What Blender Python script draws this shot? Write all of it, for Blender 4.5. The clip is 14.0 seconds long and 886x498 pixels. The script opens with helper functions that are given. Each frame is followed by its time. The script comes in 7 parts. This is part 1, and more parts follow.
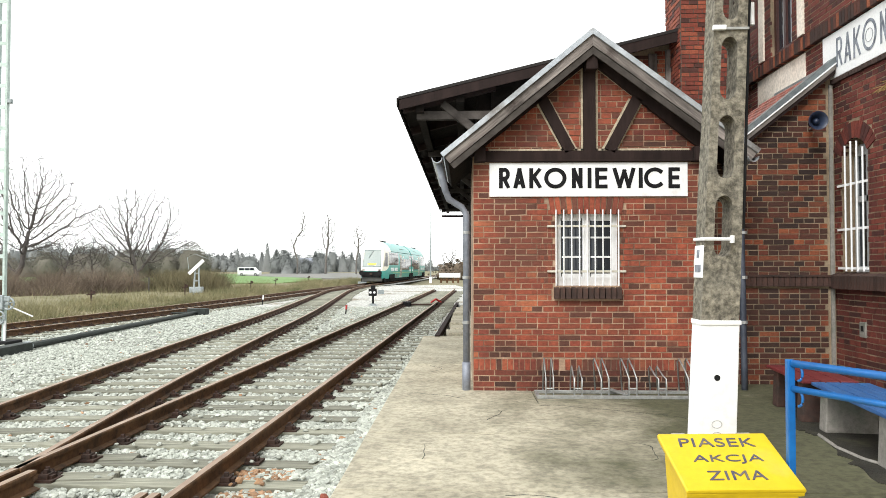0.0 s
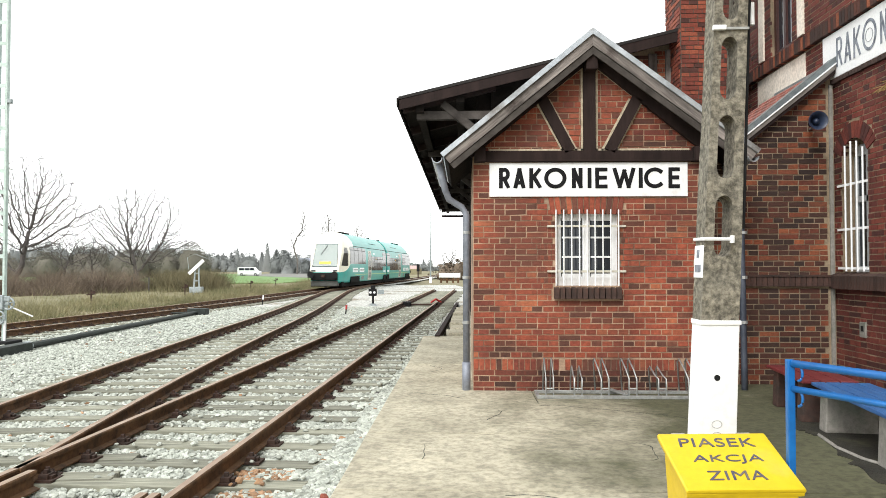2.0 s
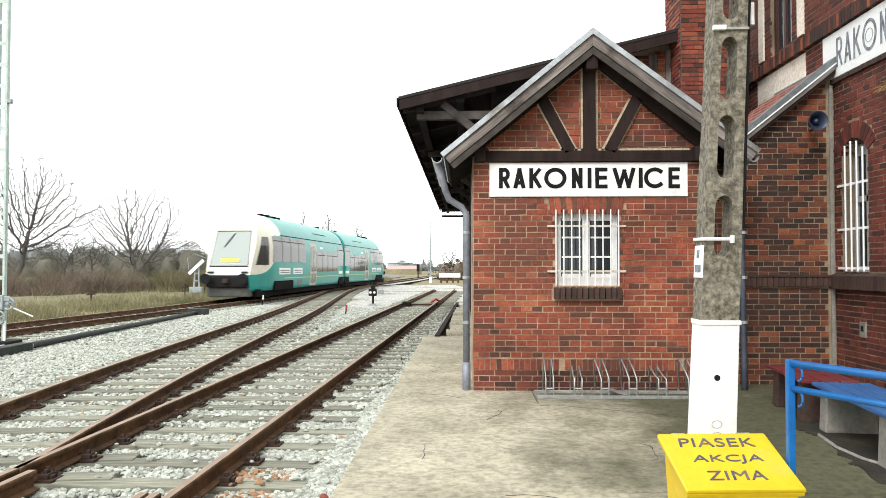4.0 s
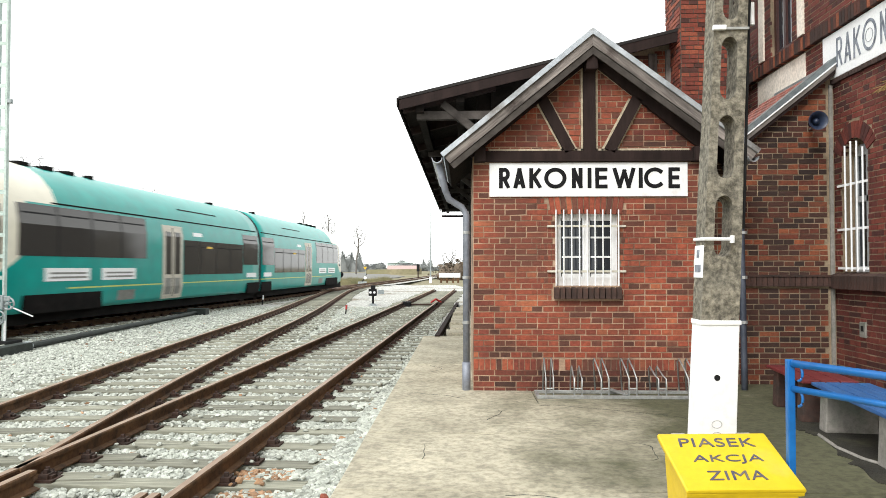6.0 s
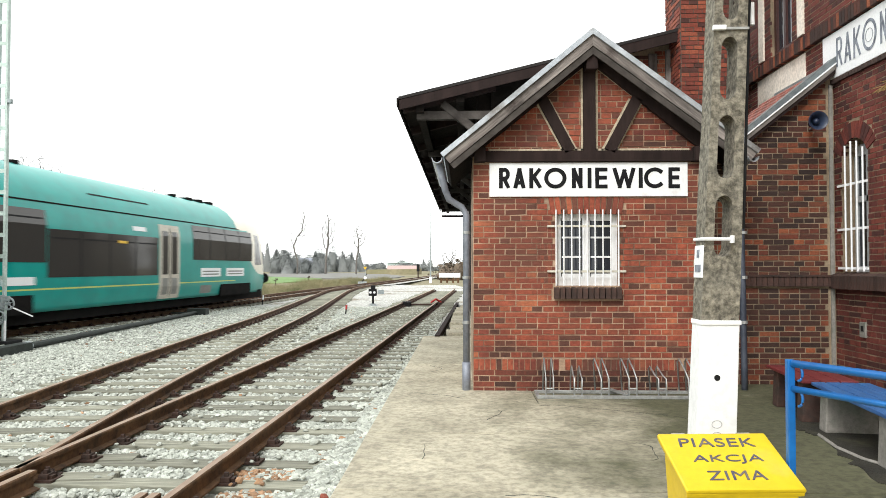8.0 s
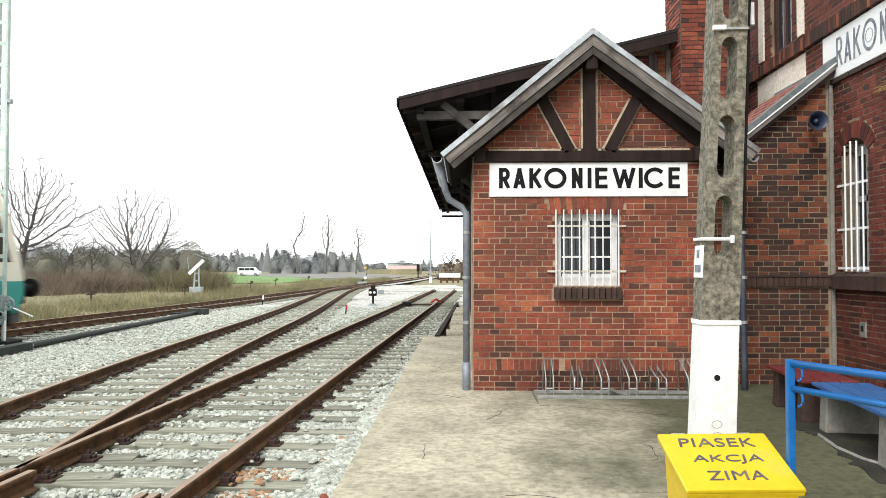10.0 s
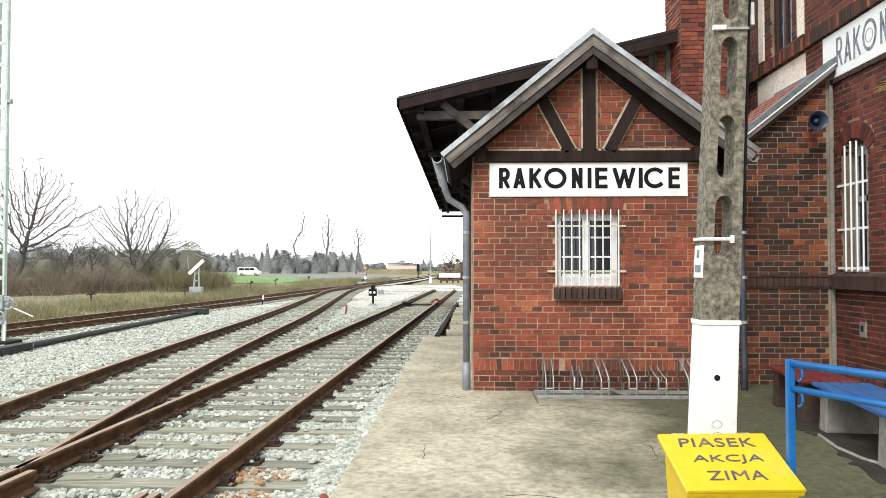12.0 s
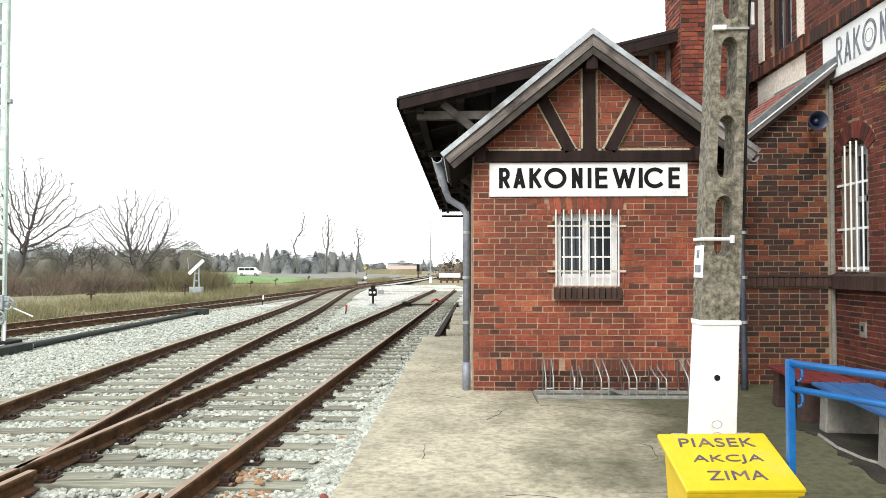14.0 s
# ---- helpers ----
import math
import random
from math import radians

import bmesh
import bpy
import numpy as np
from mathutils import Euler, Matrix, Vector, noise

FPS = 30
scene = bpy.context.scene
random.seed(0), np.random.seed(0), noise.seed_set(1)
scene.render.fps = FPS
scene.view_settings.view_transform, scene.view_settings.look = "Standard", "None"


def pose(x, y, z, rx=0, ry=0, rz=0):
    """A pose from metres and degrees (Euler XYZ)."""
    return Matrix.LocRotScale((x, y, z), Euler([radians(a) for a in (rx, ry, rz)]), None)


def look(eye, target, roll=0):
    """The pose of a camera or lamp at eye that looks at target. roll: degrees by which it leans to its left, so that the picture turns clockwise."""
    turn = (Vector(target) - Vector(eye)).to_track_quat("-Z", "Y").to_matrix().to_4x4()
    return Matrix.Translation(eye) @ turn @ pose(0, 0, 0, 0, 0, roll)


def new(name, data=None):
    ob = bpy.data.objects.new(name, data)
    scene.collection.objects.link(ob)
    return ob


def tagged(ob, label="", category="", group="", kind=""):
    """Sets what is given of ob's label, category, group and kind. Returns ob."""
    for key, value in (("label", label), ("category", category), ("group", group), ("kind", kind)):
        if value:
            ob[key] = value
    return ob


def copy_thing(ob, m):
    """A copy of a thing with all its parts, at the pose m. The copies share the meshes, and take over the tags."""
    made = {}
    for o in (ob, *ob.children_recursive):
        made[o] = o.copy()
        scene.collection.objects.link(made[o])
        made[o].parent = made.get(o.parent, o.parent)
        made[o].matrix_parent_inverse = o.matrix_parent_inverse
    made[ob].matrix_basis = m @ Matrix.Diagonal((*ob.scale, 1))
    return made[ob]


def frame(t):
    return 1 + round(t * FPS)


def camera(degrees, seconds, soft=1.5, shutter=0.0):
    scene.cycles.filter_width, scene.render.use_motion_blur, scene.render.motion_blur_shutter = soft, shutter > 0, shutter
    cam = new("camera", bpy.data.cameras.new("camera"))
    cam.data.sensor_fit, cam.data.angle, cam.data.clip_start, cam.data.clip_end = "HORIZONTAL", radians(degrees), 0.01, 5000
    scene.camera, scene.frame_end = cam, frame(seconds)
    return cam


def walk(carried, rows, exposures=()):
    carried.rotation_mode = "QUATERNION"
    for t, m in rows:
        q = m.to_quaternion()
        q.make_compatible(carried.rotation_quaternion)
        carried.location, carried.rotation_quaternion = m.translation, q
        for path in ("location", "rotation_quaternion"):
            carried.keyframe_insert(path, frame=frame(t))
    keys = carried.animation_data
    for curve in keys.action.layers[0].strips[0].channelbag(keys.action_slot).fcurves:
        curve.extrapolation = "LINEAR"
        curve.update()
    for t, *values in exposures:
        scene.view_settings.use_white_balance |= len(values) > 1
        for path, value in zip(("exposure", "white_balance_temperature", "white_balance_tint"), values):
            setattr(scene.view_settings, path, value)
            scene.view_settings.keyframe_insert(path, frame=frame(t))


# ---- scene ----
# ---- camera ----
F_DEG = 62.2
cam = camera(F_DEG, 14.0, soft=0.8, shutter=0.9)
EYE = Matrix.Translation((0, 0, 1.53)) @ pose(0, 0, 0, 91.454, 0, 1.586)
walk(cam, [(0.0, EYE), (14.0, EYE)], [(0.0, 0.86), (14.0, 0.86)])

# ---- world and sun: bright overcast winter day ----
world = bpy.data.worlds.new("overcast_sky")
scene.world = world
world.use_nodes = True
wn, wl = world.node_tree.nodes, world.node_tree.links
sky = wn.new("ShaderNodeTexSky")
sky.sky_type = "NISHITA"
sky.sun_disc = False
sky.sun_elevation = radians(42)
sky.sun_rotation = radians(205)
sky.air_density, sky.dust_density, sky.ozone_density = 1.0, 1.0, 1.0
grey = wn.new("ShaderNodeHueSaturation")
grey.inputs["Saturation"].default_value = 0.12
wl.new(sky.outputs[0], grey.inputs["Color"])
cloud = wn.new("ShaderNodeMix")
cloud.data_type = "RGBA"
cloud.inputs[0].default_value = 0.86
cloud.inputs[7].default_value = (9.5, 9.75, 9.6, 1)
wl.new(grey.outputs[0], cloud.inputs[6])
wl.new(cloud.outputs[2], wn["Background"].inputs["Color"])
wn["Background"].inputs["Strength"].default_value = 0.108
sun_data = bpy.data.lights.new("sun", "SUN")
sun_data.energy, sun_data.angle, sun_data.color = 1.45, radians(22), (1.0, 0.97, 0.92)
sun = new("sun", sun_data)
SUN_FROM = Vector((math.sin(radians(205)) * math.cos(radians(42)), math.cos(radians(205)) * math.cos(radians(42)), math.sin(radians(42))))
sun.matrix_world = look(SUN_FROM * 50, (0, 0, 0))


# ---- materials ----
def ramp(nt, a, b, fac, p0=0.3, p1=0.7):
    r = nt.nodes.new("ShaderNodeValToRGB")
    r.color_ramp.elements[0].position, r.color_ramp.elements[1].position = p0, p1
    r.color_ramp.elements[0].color, r.color_ramp.elements[1].color = (*a, 1), (*b, 1)
    nt.links.new(fac, r.inputs[0])
    return r.outputs[0]


def noise_node(nt, scale, detail=4.0, coord="Object", stretch=None, rough=0.6, turn=0.0):
    tc = nt.nodes.new("ShaderNodeNewGeometry" if coord == "Position" else "ShaderNodeTexCoord")
    n = nt.nodes.new("ShaderNodeTexNoise")
    n.inputs["Scale"].default_value, n.inputs["Detail"].default_value, n.inputs["Roughness"].default_value = scale, detail, rough
    src = tc.outputs[coord]
    if turn:
        tn = nt.nodes.new("ShaderNodeMapping")
        tn.inputs["Rotation"].default_value = (0, turn, 0)
        nt.links.new(src, tn.inputs[0])
        src = tn.outputs[0]
    if stretch:
        mp = nt.nodes.new("ShaderNodeMapping")
        mp.inputs["Scale"].default_value = stretch
        nt.links.new(src, mp.inputs[0])
        src = mp.outputs[0]
    nt.links.new(src, n.inputs["Vector"])
    return n.outputs[0]


def mixc(nt, fac, a, b, mode="MIX"):
    m = nt.nodes.new("ShaderNodeMix")
    m.data_type, m.blend_type = "RGBA", mode
    for sock, val in ((m.inputs[0], fac), (m.inputs[6], a), (m.inputs[7], b)):
        if isinstance(val, (int, float)):
            sock.default_value = val
        elif isinstance(val, tuple):
            sock.default_value = (*val, 1)
        else:
            nt.links.new(val, sock)
    return m.outputs[2]


def pbr(name, a, b, scale=3.0, rough=0.7, metal=0.0, bump=0.2, grain=40.0, stain=None, stain_scale=0.7, stain_at=(0.52, 0.66),
        stretch=None, vary=0.0, coat=0.0, depth=0.01, grime=0.25, coord="Object", spec=0.5, moss=0.0, turn=0.0):
    """Two-tone surface with fine grain relief, larger stains and a random shade for each loose piece."""
    m = bpy.data.materials.new(name)
    m.use_nodes = True
    nt = m.node_tree
    bsdf = nt.nodes["Principled BSDF"]
    col = ramp(nt, a, b, noise_node(nt, scale, 5, coord, stretch, turn=turn))
    if stain:
        src = noise_node(nt, stain_scale, 7, coord)
        if moss:
            # damp green film plus the dimmer light of the building side, growing with x
            sep, geo = nt.nodes.new("ShaderNodeSeparateXYZ"), nt.nodes.new("ShaderNodeNewGeometry")
            nt.links.new(geo.outputs["Position"], sep.inputs[0])
            rng = nt.nodes.new("ShaderNodeMapRange")
            for k, v in enumerate((-0.3, 2.7, -0.17, moss)):
                rng.inputs[k + 1].default_value = v
            nt.links.new(sep.outputs[0], rng.inputs[0])
            add = nt.nodes.new("ShaderNodeMath")
            add.operation = "ADD"
            nt.links.new(src, add.inputs[0])
            nt.links.new(rng.outputs[0], add.inputs[1])
            src = add.outputs[0]
        fac = ramp(nt, (0, 0, 0), (1, 1, 1), src, *stain_at)
        col = mixc(nt, fac, col, stain)
    if grime:
        g = ramp(nt, (1 - grime,) * 3, (1, 1, 1), noise_node(nt, grain * 0.35, 6, coord, stretch, turn=turn), 0.35, 0.6)
        col = mixc(nt, 1.0, col, g, "MULTIPLY")
    if vary:
        info, geo, add = nt.nodes.new("ShaderNodeObjectInfo"), nt.nodes.new("ShaderNodeNewGeometry"), nt.nodes.new("ShaderNodeMath")
        add.operation = "ADD"
        nt.links.new(info.outputs["Random"], add.inputs[0])
        nt.links.new(geo.outputs["Random Per Island"], add.inputs[1])
        fr = nt.nodes.new("ShaderNodeMath")
        fr.operation = "FRACT"
        nt.links.new(add.outputs[0], fr.inputs[0])
        col = mixc(nt, 1.0, col, ramp(nt, (1 - vary,) * 3, (1 + vary * 0.6,) * 3, fr.outputs[0], 0, 1), "MULTIPLY")
    nt.links.new(col, bsdf.inputs["Base Color"])
    bsdf.inputs["Roughness"].default_value, bsdf.inputs["Metallic"].default_value = rough, metal
    bsdf.inputs["Coat Weight"].default_value = coat
    bsdf.inputs["Specular IOR Level"].default_value = spec
    if bump:
        bp = nt.nodes.new("ShaderNodeBump")
        bp.inputs["Strength"].default_value, bp.inputs["Distance"].default_value = bump, depth
        nt.links.new(noise_node(nt, grain, 6, coord, stretch, turn=turn), bp.inputs["Height"])
        nt.links.new(bp.outputs[0], bsdf.inputs["Normal"])
    return m


def brick_mat(name, tones, soot=None):
    """Fired brick: each loose piece takes one of several tones, with grain and blotches over it."""
    m = bpy.data.materials.new(name)
    m.use_nodes = True
    nt = m.node_tree
    bsdf = nt.nodes["Principled BSDF"]
    info, geo, add, fr = (nt.nodes.new(k) for k in ("ShaderNodeObjectInfo", "ShaderNodeNewGeometry", "ShaderNodeMath", "ShaderNodeMath"))
    add.operation, fr.operation = "ADD", "FRACT"
    nt.links.new(info.outputs["Random"], add.inputs[0])
    nt.links.new(geo.outputs["Random Per Island"], add.inputs[1])
    nt.links.new(add.outputs[0], fr.inputs[0])
    r = nt.nodes.new("ShaderNodeValToRGB")
    r.color_ramp.interpolation = "CONSTANT"
    for i, c in enumerate(tones):
        e = r.color_ramp.elements[i] if i < 2 else r.color_ramp.elements.new(i / len(tones))
        e.position, e.color = i / len(tones), (*c, 1)
    nt.links.new(fr.outputs[0], r.inputs[0])
    col = mixc(nt, 1.0, r.outputs[0], ramp(nt, (0.62,) * 3, (1.25,) * 3, noise_node(nt, 28, 6, "Position"), 0.3, 0.72), "MULTIPLY")
    col = mixc(nt, 1.0, col, ramp(nt, (0.55, 0.5, 0.5), (1.18, 1.12, 1.08), noise_node(nt, 1.6, 7, "Position"), 0.32, 0.66), "MULTIPLY")
    if soot:
        col = mixc(nt, ramp(nt, (0, 0, 0), (0.8,) * 3, noise_node(nt, 0.9, 6, "Position"), 0.45, 0.68), col, soot)
    nt.links.new(col, bsdf.inputs["Base Color"])
    bsdf.inputs["Roughness"].default_value = 0.82
    bp = nt.nodes.new("ShaderNodeBump")
    bp.inputs["Strength"].default_value, bp.inputs["Distance"].default_value = 0.5, 0.006
    nt.links.new(noise_node(nt, 60, 6, "Position"), bp.inputs["Height"])
    nt.links.new(bp.outputs[0], bsdf.inputs["Normal"])
    return m


def glass_mat(name, tint, rough=0.04, spec=0.6):
    m = bpy.data.materials.new(name)
    m.use_nodes = True
    b = m.node_tree.nodes["Principled BSDF"]
    b.inputs["Base Color"].default_value = (*tint, 1)
    b.inputs["Roughness"].default_value = rough
    b.inputs["IOR"].default_value = 1.5
    b.inputs["Specular IOR Level"].default_value = spec
    return m


def livery_mat():
    """Railcar paint: a cream cab mask that sweeps down to the nose over a teal body."""
    m = bpy.data.materials.new("railcar_paint")
    m.use_nodes = True
    nt = m.node_tree
    tc, sep = nt.nodes.new("ShaderNodeTexCoord"), nt.nodes.new("ShaderNodeSeparateXYZ")
    nt.links.new(tc.outputs["Object"], sep.inputs[0])

    def op(kind, a, b=0.0, clamp=False):
        n = nt.nodes.new("ShaderNodeMath")
        n.operation, n.use_clamp = kind, clamp
        for s, v in ((n.inputs[0], a), (n.inputs[1], b)):
            if isinstance(v, (int, float)):
                s.default_value = v
            else:
                nt.links.new(v, s)
        return n.outputs[0]
    back = op("SUBTRACT", CAR_LEN, sep.outputs[0])
    sweep = op("DIVIDE", op("SUBTRACT", back, 0.3), 2.6, True)
    line = op("ADD", op("MULTIPLY", op("POWER", sweep, 2.8), 0.75), 1.2)
    far = op("MULTIPLY", op("GREATER_THAN", back, 2.95), 1.2)
    roof = op("MULTIPLY", op("GREATER_THAN", back, 4.2), 9.0)
    cream = op("GREATER_THAN", sep.outputs[2], op("ADD", op("ADD", line, far), roof))
    # pale stripe along the body below the windows
    stripe = op("MULTIPLY", op("GREATER_THAN", sep.outputs[2], 0.97), op("LESS_THAN", sep.outputs[2], 1.01))
    stripe = op("MULTIPLY", stripe, op("GREATER_THAN", back, 4.6))
    teal = mixc(nt, 1.0, (0.0, 0.295, 0.262), ramp(nt, (0.85,) * 3, (1.1,) * 3, noise_node(nt, 1.4, 5)), "MULTIPLY")
    col = mixc(nt, cream, teal, (0.78, 0.74, 0.62))
    col = mixc(nt, stripe, col, (0.55, 0.62, 0.16))
    dirt = op("MULTIPLY", ramp(nt, (0, 0, 0), (0.14,) * 3, noise_node(nt, 3.0, 7), 0.45, 0.7), 1.0)
    col = mixc(nt, dirt, col, (0.10, 0.11, 0.09))
    b = nt.nodes["Principled BSDF"]
    nt.links.new(col, b.inputs["Base Color"])
    b.inputs["Roughness"].default_value = 0.3
    b.inputs["Specular IOR Level"].default_value = 0.32
    b.inputs["Coat Weight"].default_value = 0.1
    return m


CAR_LEN = 19.6
BRICK = brick_mat("shed_brick", [(0.31, 0.074, 0.038), (0.27, 0.062, 0.034), (0.34, 0.096, 0.048), (0.29, 0.070, 0.037), (0.22, 0.054, 0.034), (0.39, 0.125, 0.060), (0.28, 0.067, 0.037), (0.24, 0.056, 0.033), (0.32, 0.080, 0.042), (0.10, 0.040, 0.027), (0.35, 0.088, 0.046), (0.15, 0.054, 0.034)], (0.13, 0.042, 0.027))
BRICK_DARK = brick_mat("annex_brick", [(0.15, 0.037, 0.019), (0.08, 0.025, 0.015), (0.22, 0.060, 0.026), (0.040, 0.018, 0.012), (0.032, 0.015, 0.011), (0.10, 0.030, 0.017), (0.28, 0.082, 0.033), (0.060, 0.023, 0.015)], (0.035, 0.019, 0.015))
# station tones lowered below the shed brick so this wall reads darker
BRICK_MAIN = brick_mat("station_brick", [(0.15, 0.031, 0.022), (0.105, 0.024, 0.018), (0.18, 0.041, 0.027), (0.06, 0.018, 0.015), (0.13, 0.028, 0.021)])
BRICK_FOOT = brick_mat("footing_brick", [(0.15, 0.04, 0.025), (0.08, 0.028, 0.018), (0.20, 0.05, 0.03), (0.05, 0.022, 0.016), (0.12, 0.035, 0.022)], (0.03, 0.02, 0.016))
BRICK_PIER = brick_mat("pier_brick", [(0.24, 0.052, 0.029), (0.16, 0.038, 0.024), (0.28, 0.074, 0.038), (0.075, 0.025, 0.018), (0.20, 0.045, 0.027)])
SOOT_MORTAR = pbr("sooty_mortar", (0.06, 0.042, 0.034), (0.15, 0.11, 0.085), 3.0, 0.95, grain=120, bump=0.5, depth=0.004)
BRICK_SOOT = pbr("sooty_brick", (0.035, 0.026, 0.022), (0.085, 0.04, 0.03), 6, 0.85, grain=50, bump=0.5, vary=0.3)
MORTAR = pbr("lime_mortar", (0.26, 0.165, 0.11), (0.54, 0.38, 0.265), 2.6, 0.95, grain=120, bump=0.5, depth=0.004, stain=(0.16, 0.11, 0.08), stain_scale=1.2)
SEAM = pbr("pale_seam_mortar", (0.40, 0.33, 0.23), (0.66, 0.57, 0.43), 14, 0.95, grain=60, bump=0.8, depth=0.01)
# darker mortar for the annex, station and goods shed gable
MORTAR_DARK = pbr("darker_mortar", (0.17, 0.13, 0.085), (0.38, 0.29, 0.195), 1.7, 0.95, grain=120, bump=0.5, depth=0.004)
TIMBER = pbr("dark_timber", (0.016, 0.009, 0.008), (0.032, 0.019, 0.017), 5, 0.85, spec=0.25, grain=45, stretch=(1, 1, 0.15), bump=0.4)
OLD_WOOD = pbr("weathered_board", (0.075, 0.06, 0.053), (0.30, 0.26, 0.235), 5, 0.85, grain=34, stretch=(1, 1, 0.3), bump=0.6, grime=0.5)
VERGE_WOOD = {k: pbr("verge_board_wood", (0.10, 0.083, 0.075), (0.36, 0.32, 0.295), 4, 0.85, grain=26, stretch=(0.22, 1, 2.6), bump=0.7, grime=0.55, turn=k * 0.687, stain=(0.06, 0.042, 0.037), stain_scale=2.2, stain_at=(0.55, 0.7)) for k in (-1, 1)}
SLATE_ZINC = pbr("dull_zinc", (0.13, 0.155, 0.165), (0.24, 0.27, 0.28), 5, 0.4, 0.4, grain=30, bump=0.1)
# weathered wood darkened for the shade below the eaves
SHADE_WOOD = pbr("shaded_bracket_timber", (0.035, 0.03, 0.027), (0.10, 0.088, 0.08), 6, 0.9, grain=40, stretch=(0.5, 1, 0.5), bump=0.5, spec=0.2)
# near-black base puts the deep shade of the roof undersides into the wood
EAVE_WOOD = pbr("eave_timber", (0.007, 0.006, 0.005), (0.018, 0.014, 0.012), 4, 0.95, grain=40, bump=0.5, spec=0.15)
TAR = pbr("tar_roofing", (0.012, 0.010, 0.010), (0.03, 0.025, 0.023), 3, 0.9, grain=60, bump=0.6)
ZINC = pbr("zinc_sheet", (0.40, 0.44, 0.48), (0.56, 0.60, 0.64), 3, 0.4, 0.5, grain=30, bump=0.08, stain=(0.25, 0.24, 0.23), stain_scale=2.0)
GALV = pbr("galvanised_steel", (0.36, 0.37, 0.37), (0.52, 0.53, 0.52), 9, 0.45, 0.55, grain=60, bump=0.1)
PIPE_GREY = pbr("grey_pipe_paint", (0.20, 0.22, 0.27), (0.30, 0.32, 0.37), 4, 0.5, 0.2, grain=40, bump=0.1)
PIPE_DARK = pbr("dark_pipe_paint", (0.05, 0.06, 0.085), (0.10, 0.115, 0.15), 4, 0.5, 0.2, grain=40, bump=0.1)
SIGN_WHITE = pbr("sign_white", (0.82, 0.83, 0.84), (0.88, 0.89, 0.90), 2, 0.55, grain=90, bump=0.1, grime=0.08, stain=(0.70, 0.69, 0.67), stain_scale=3.0, stain_at=(0.62, 0.78))
SIGN_BLACK = pbr("sign_black", (0.005, 0.005, 0.006), (0.014, 0.014, 0.016), 8, 0.8, spec=0.2, grain=90, bump=0.1)
FADED_BLACK = pbr("faded_lettering", (0.06, 0.07, 0.10), (0.34, 0.37, 0.42), 9, 0.7, grain=60, bump=0.1)
WHITE_PAINT = pbr("white_paint", (0.84, 0.85, 0.86), (0.90, 0.91, 0.92), 4, 0.5, grain=70, bump=0.12, grime=0.1)
# white frame paint darkened for the shade of the window recess
SHADED_WHITE = pbr("shaded_white_paint", (0.42, 0.44, 0.46), (0.56, 0.58, 0.60), 4, 0.5, grain=70, bump=0.12)
RAIL_PAINT = pbr("yellowed_paint", (0.50, 0.47, 0.38), (0.66, 0.63, 0.54), 6, 0.5, grain=70, bump=0.1)
GREY_PAINT = pbr("cream_door_paint", (0.52, 0.48, 0.40), (0.64, 0.60, 0.51), 4, 0.5, grain=70, bump=0.12)
GLASS = glass_mat("window_glass", (0.018, 0.022, 0.03))
# base lifted to a warm grey for the reflections in the panes
TRAIN_GLASS = glass_mat("tinted_train_glass", (0.050, 0.046, 0.043), 0.07, 0.42)
SCREEN_GLASS = glass_mat("windscreen_glass", (0.15, 0.20, 0.19), 0.06, 0.22)
CURTAIN = pbr("lace_curtain", (0.45, 0.45, 0.45), (0.62, 0.62, 0.62), 30, 0.9, grain=200, stretch=(1, 1, 0.1), bump=0.3)
CONCRETE = pbr("platform_concrete", (0.34, 0.31, 0.23), (0.58, 0.535, 0.41), 1.1, 0.82, grain=45, bump=0.4, depth=0.008, stain=(0.10, 0.10, 0.055), stain_scale=0.9, stain_at=(0.44, 0.78), grime=0.42, coord="Position", moss=0.36)
POLE_CONC = pbr("pole_concrete", (0.10, 0.09, 0.065), (0.38, 0.345, 0.275), 34, 0.92, grain=70, bump=0.6, depth=0.006, stain=(0.27, 0.255, 0.21), stain_scale=1.5, stain_at=(0.5, 0.7), grime=0.65)
BLOCK_CONC = pbr("bench_concrete", (0.20, 0.19, 0.17), (0.34, 0.32, 0.29), 5, 0.9, grain=70, bump=0.5, stain=(0.17, 0.18, 0.15), stain_scale=2.5)
BALLAST = pbr("ballast_bed", (0.38, 0.38, 0.35), (0.80, 0.80, 0.76), 18, 0.95, grain=22, bump=1.0, depth=0.05, grime=0.6, stain=(0.30, 0.26, 0.20), stain_scale=0.25)
STONE = pbr("ballast_stone", (0.37, 0.395, 0.35), (0.59, 0.615, 0.555), 9, 0.9, grain=70, bump=0.4, vary=0.36)
RUST_STONE = pbr("rusty_stone", (0.30, 0.17, 0.09), (0.45, 0.28, 0.17), 9, 0.9, grain=70, bump=0.4, vary=0.4)
RUST = pbr("rusty_rail", (0.062, 0.031, 0.013), (0.18, 0.088, 0.036), 5, 0.8, 0.1, grain=60, bump=0.3, grime=0.4)
RAIL_HEAD = pbr("worn_rail_head", (0.24, 0.15, 0.095), (0.40, 0.29, 0.21), 5, 0.5, 0.3, grain=80, stretch=(6, 0.4, 1), bump=0.1)
IRON = pbr("rusty_iron", (0.03, 0.02, 0.017), (0.085, 0.045, 0.032), 12, 0.8, 0.3, grain=80, bump=0.4)
SLEEPER = pbr("grey_sleeper", (0.20, 0.20, 0.155), (0.40, 0.40, 0.32), 5, 0.9, grain=22, stretch=(0.25, 5, 1), bump=0.7, depth=0.012, vary=0.25, grime=0.5)
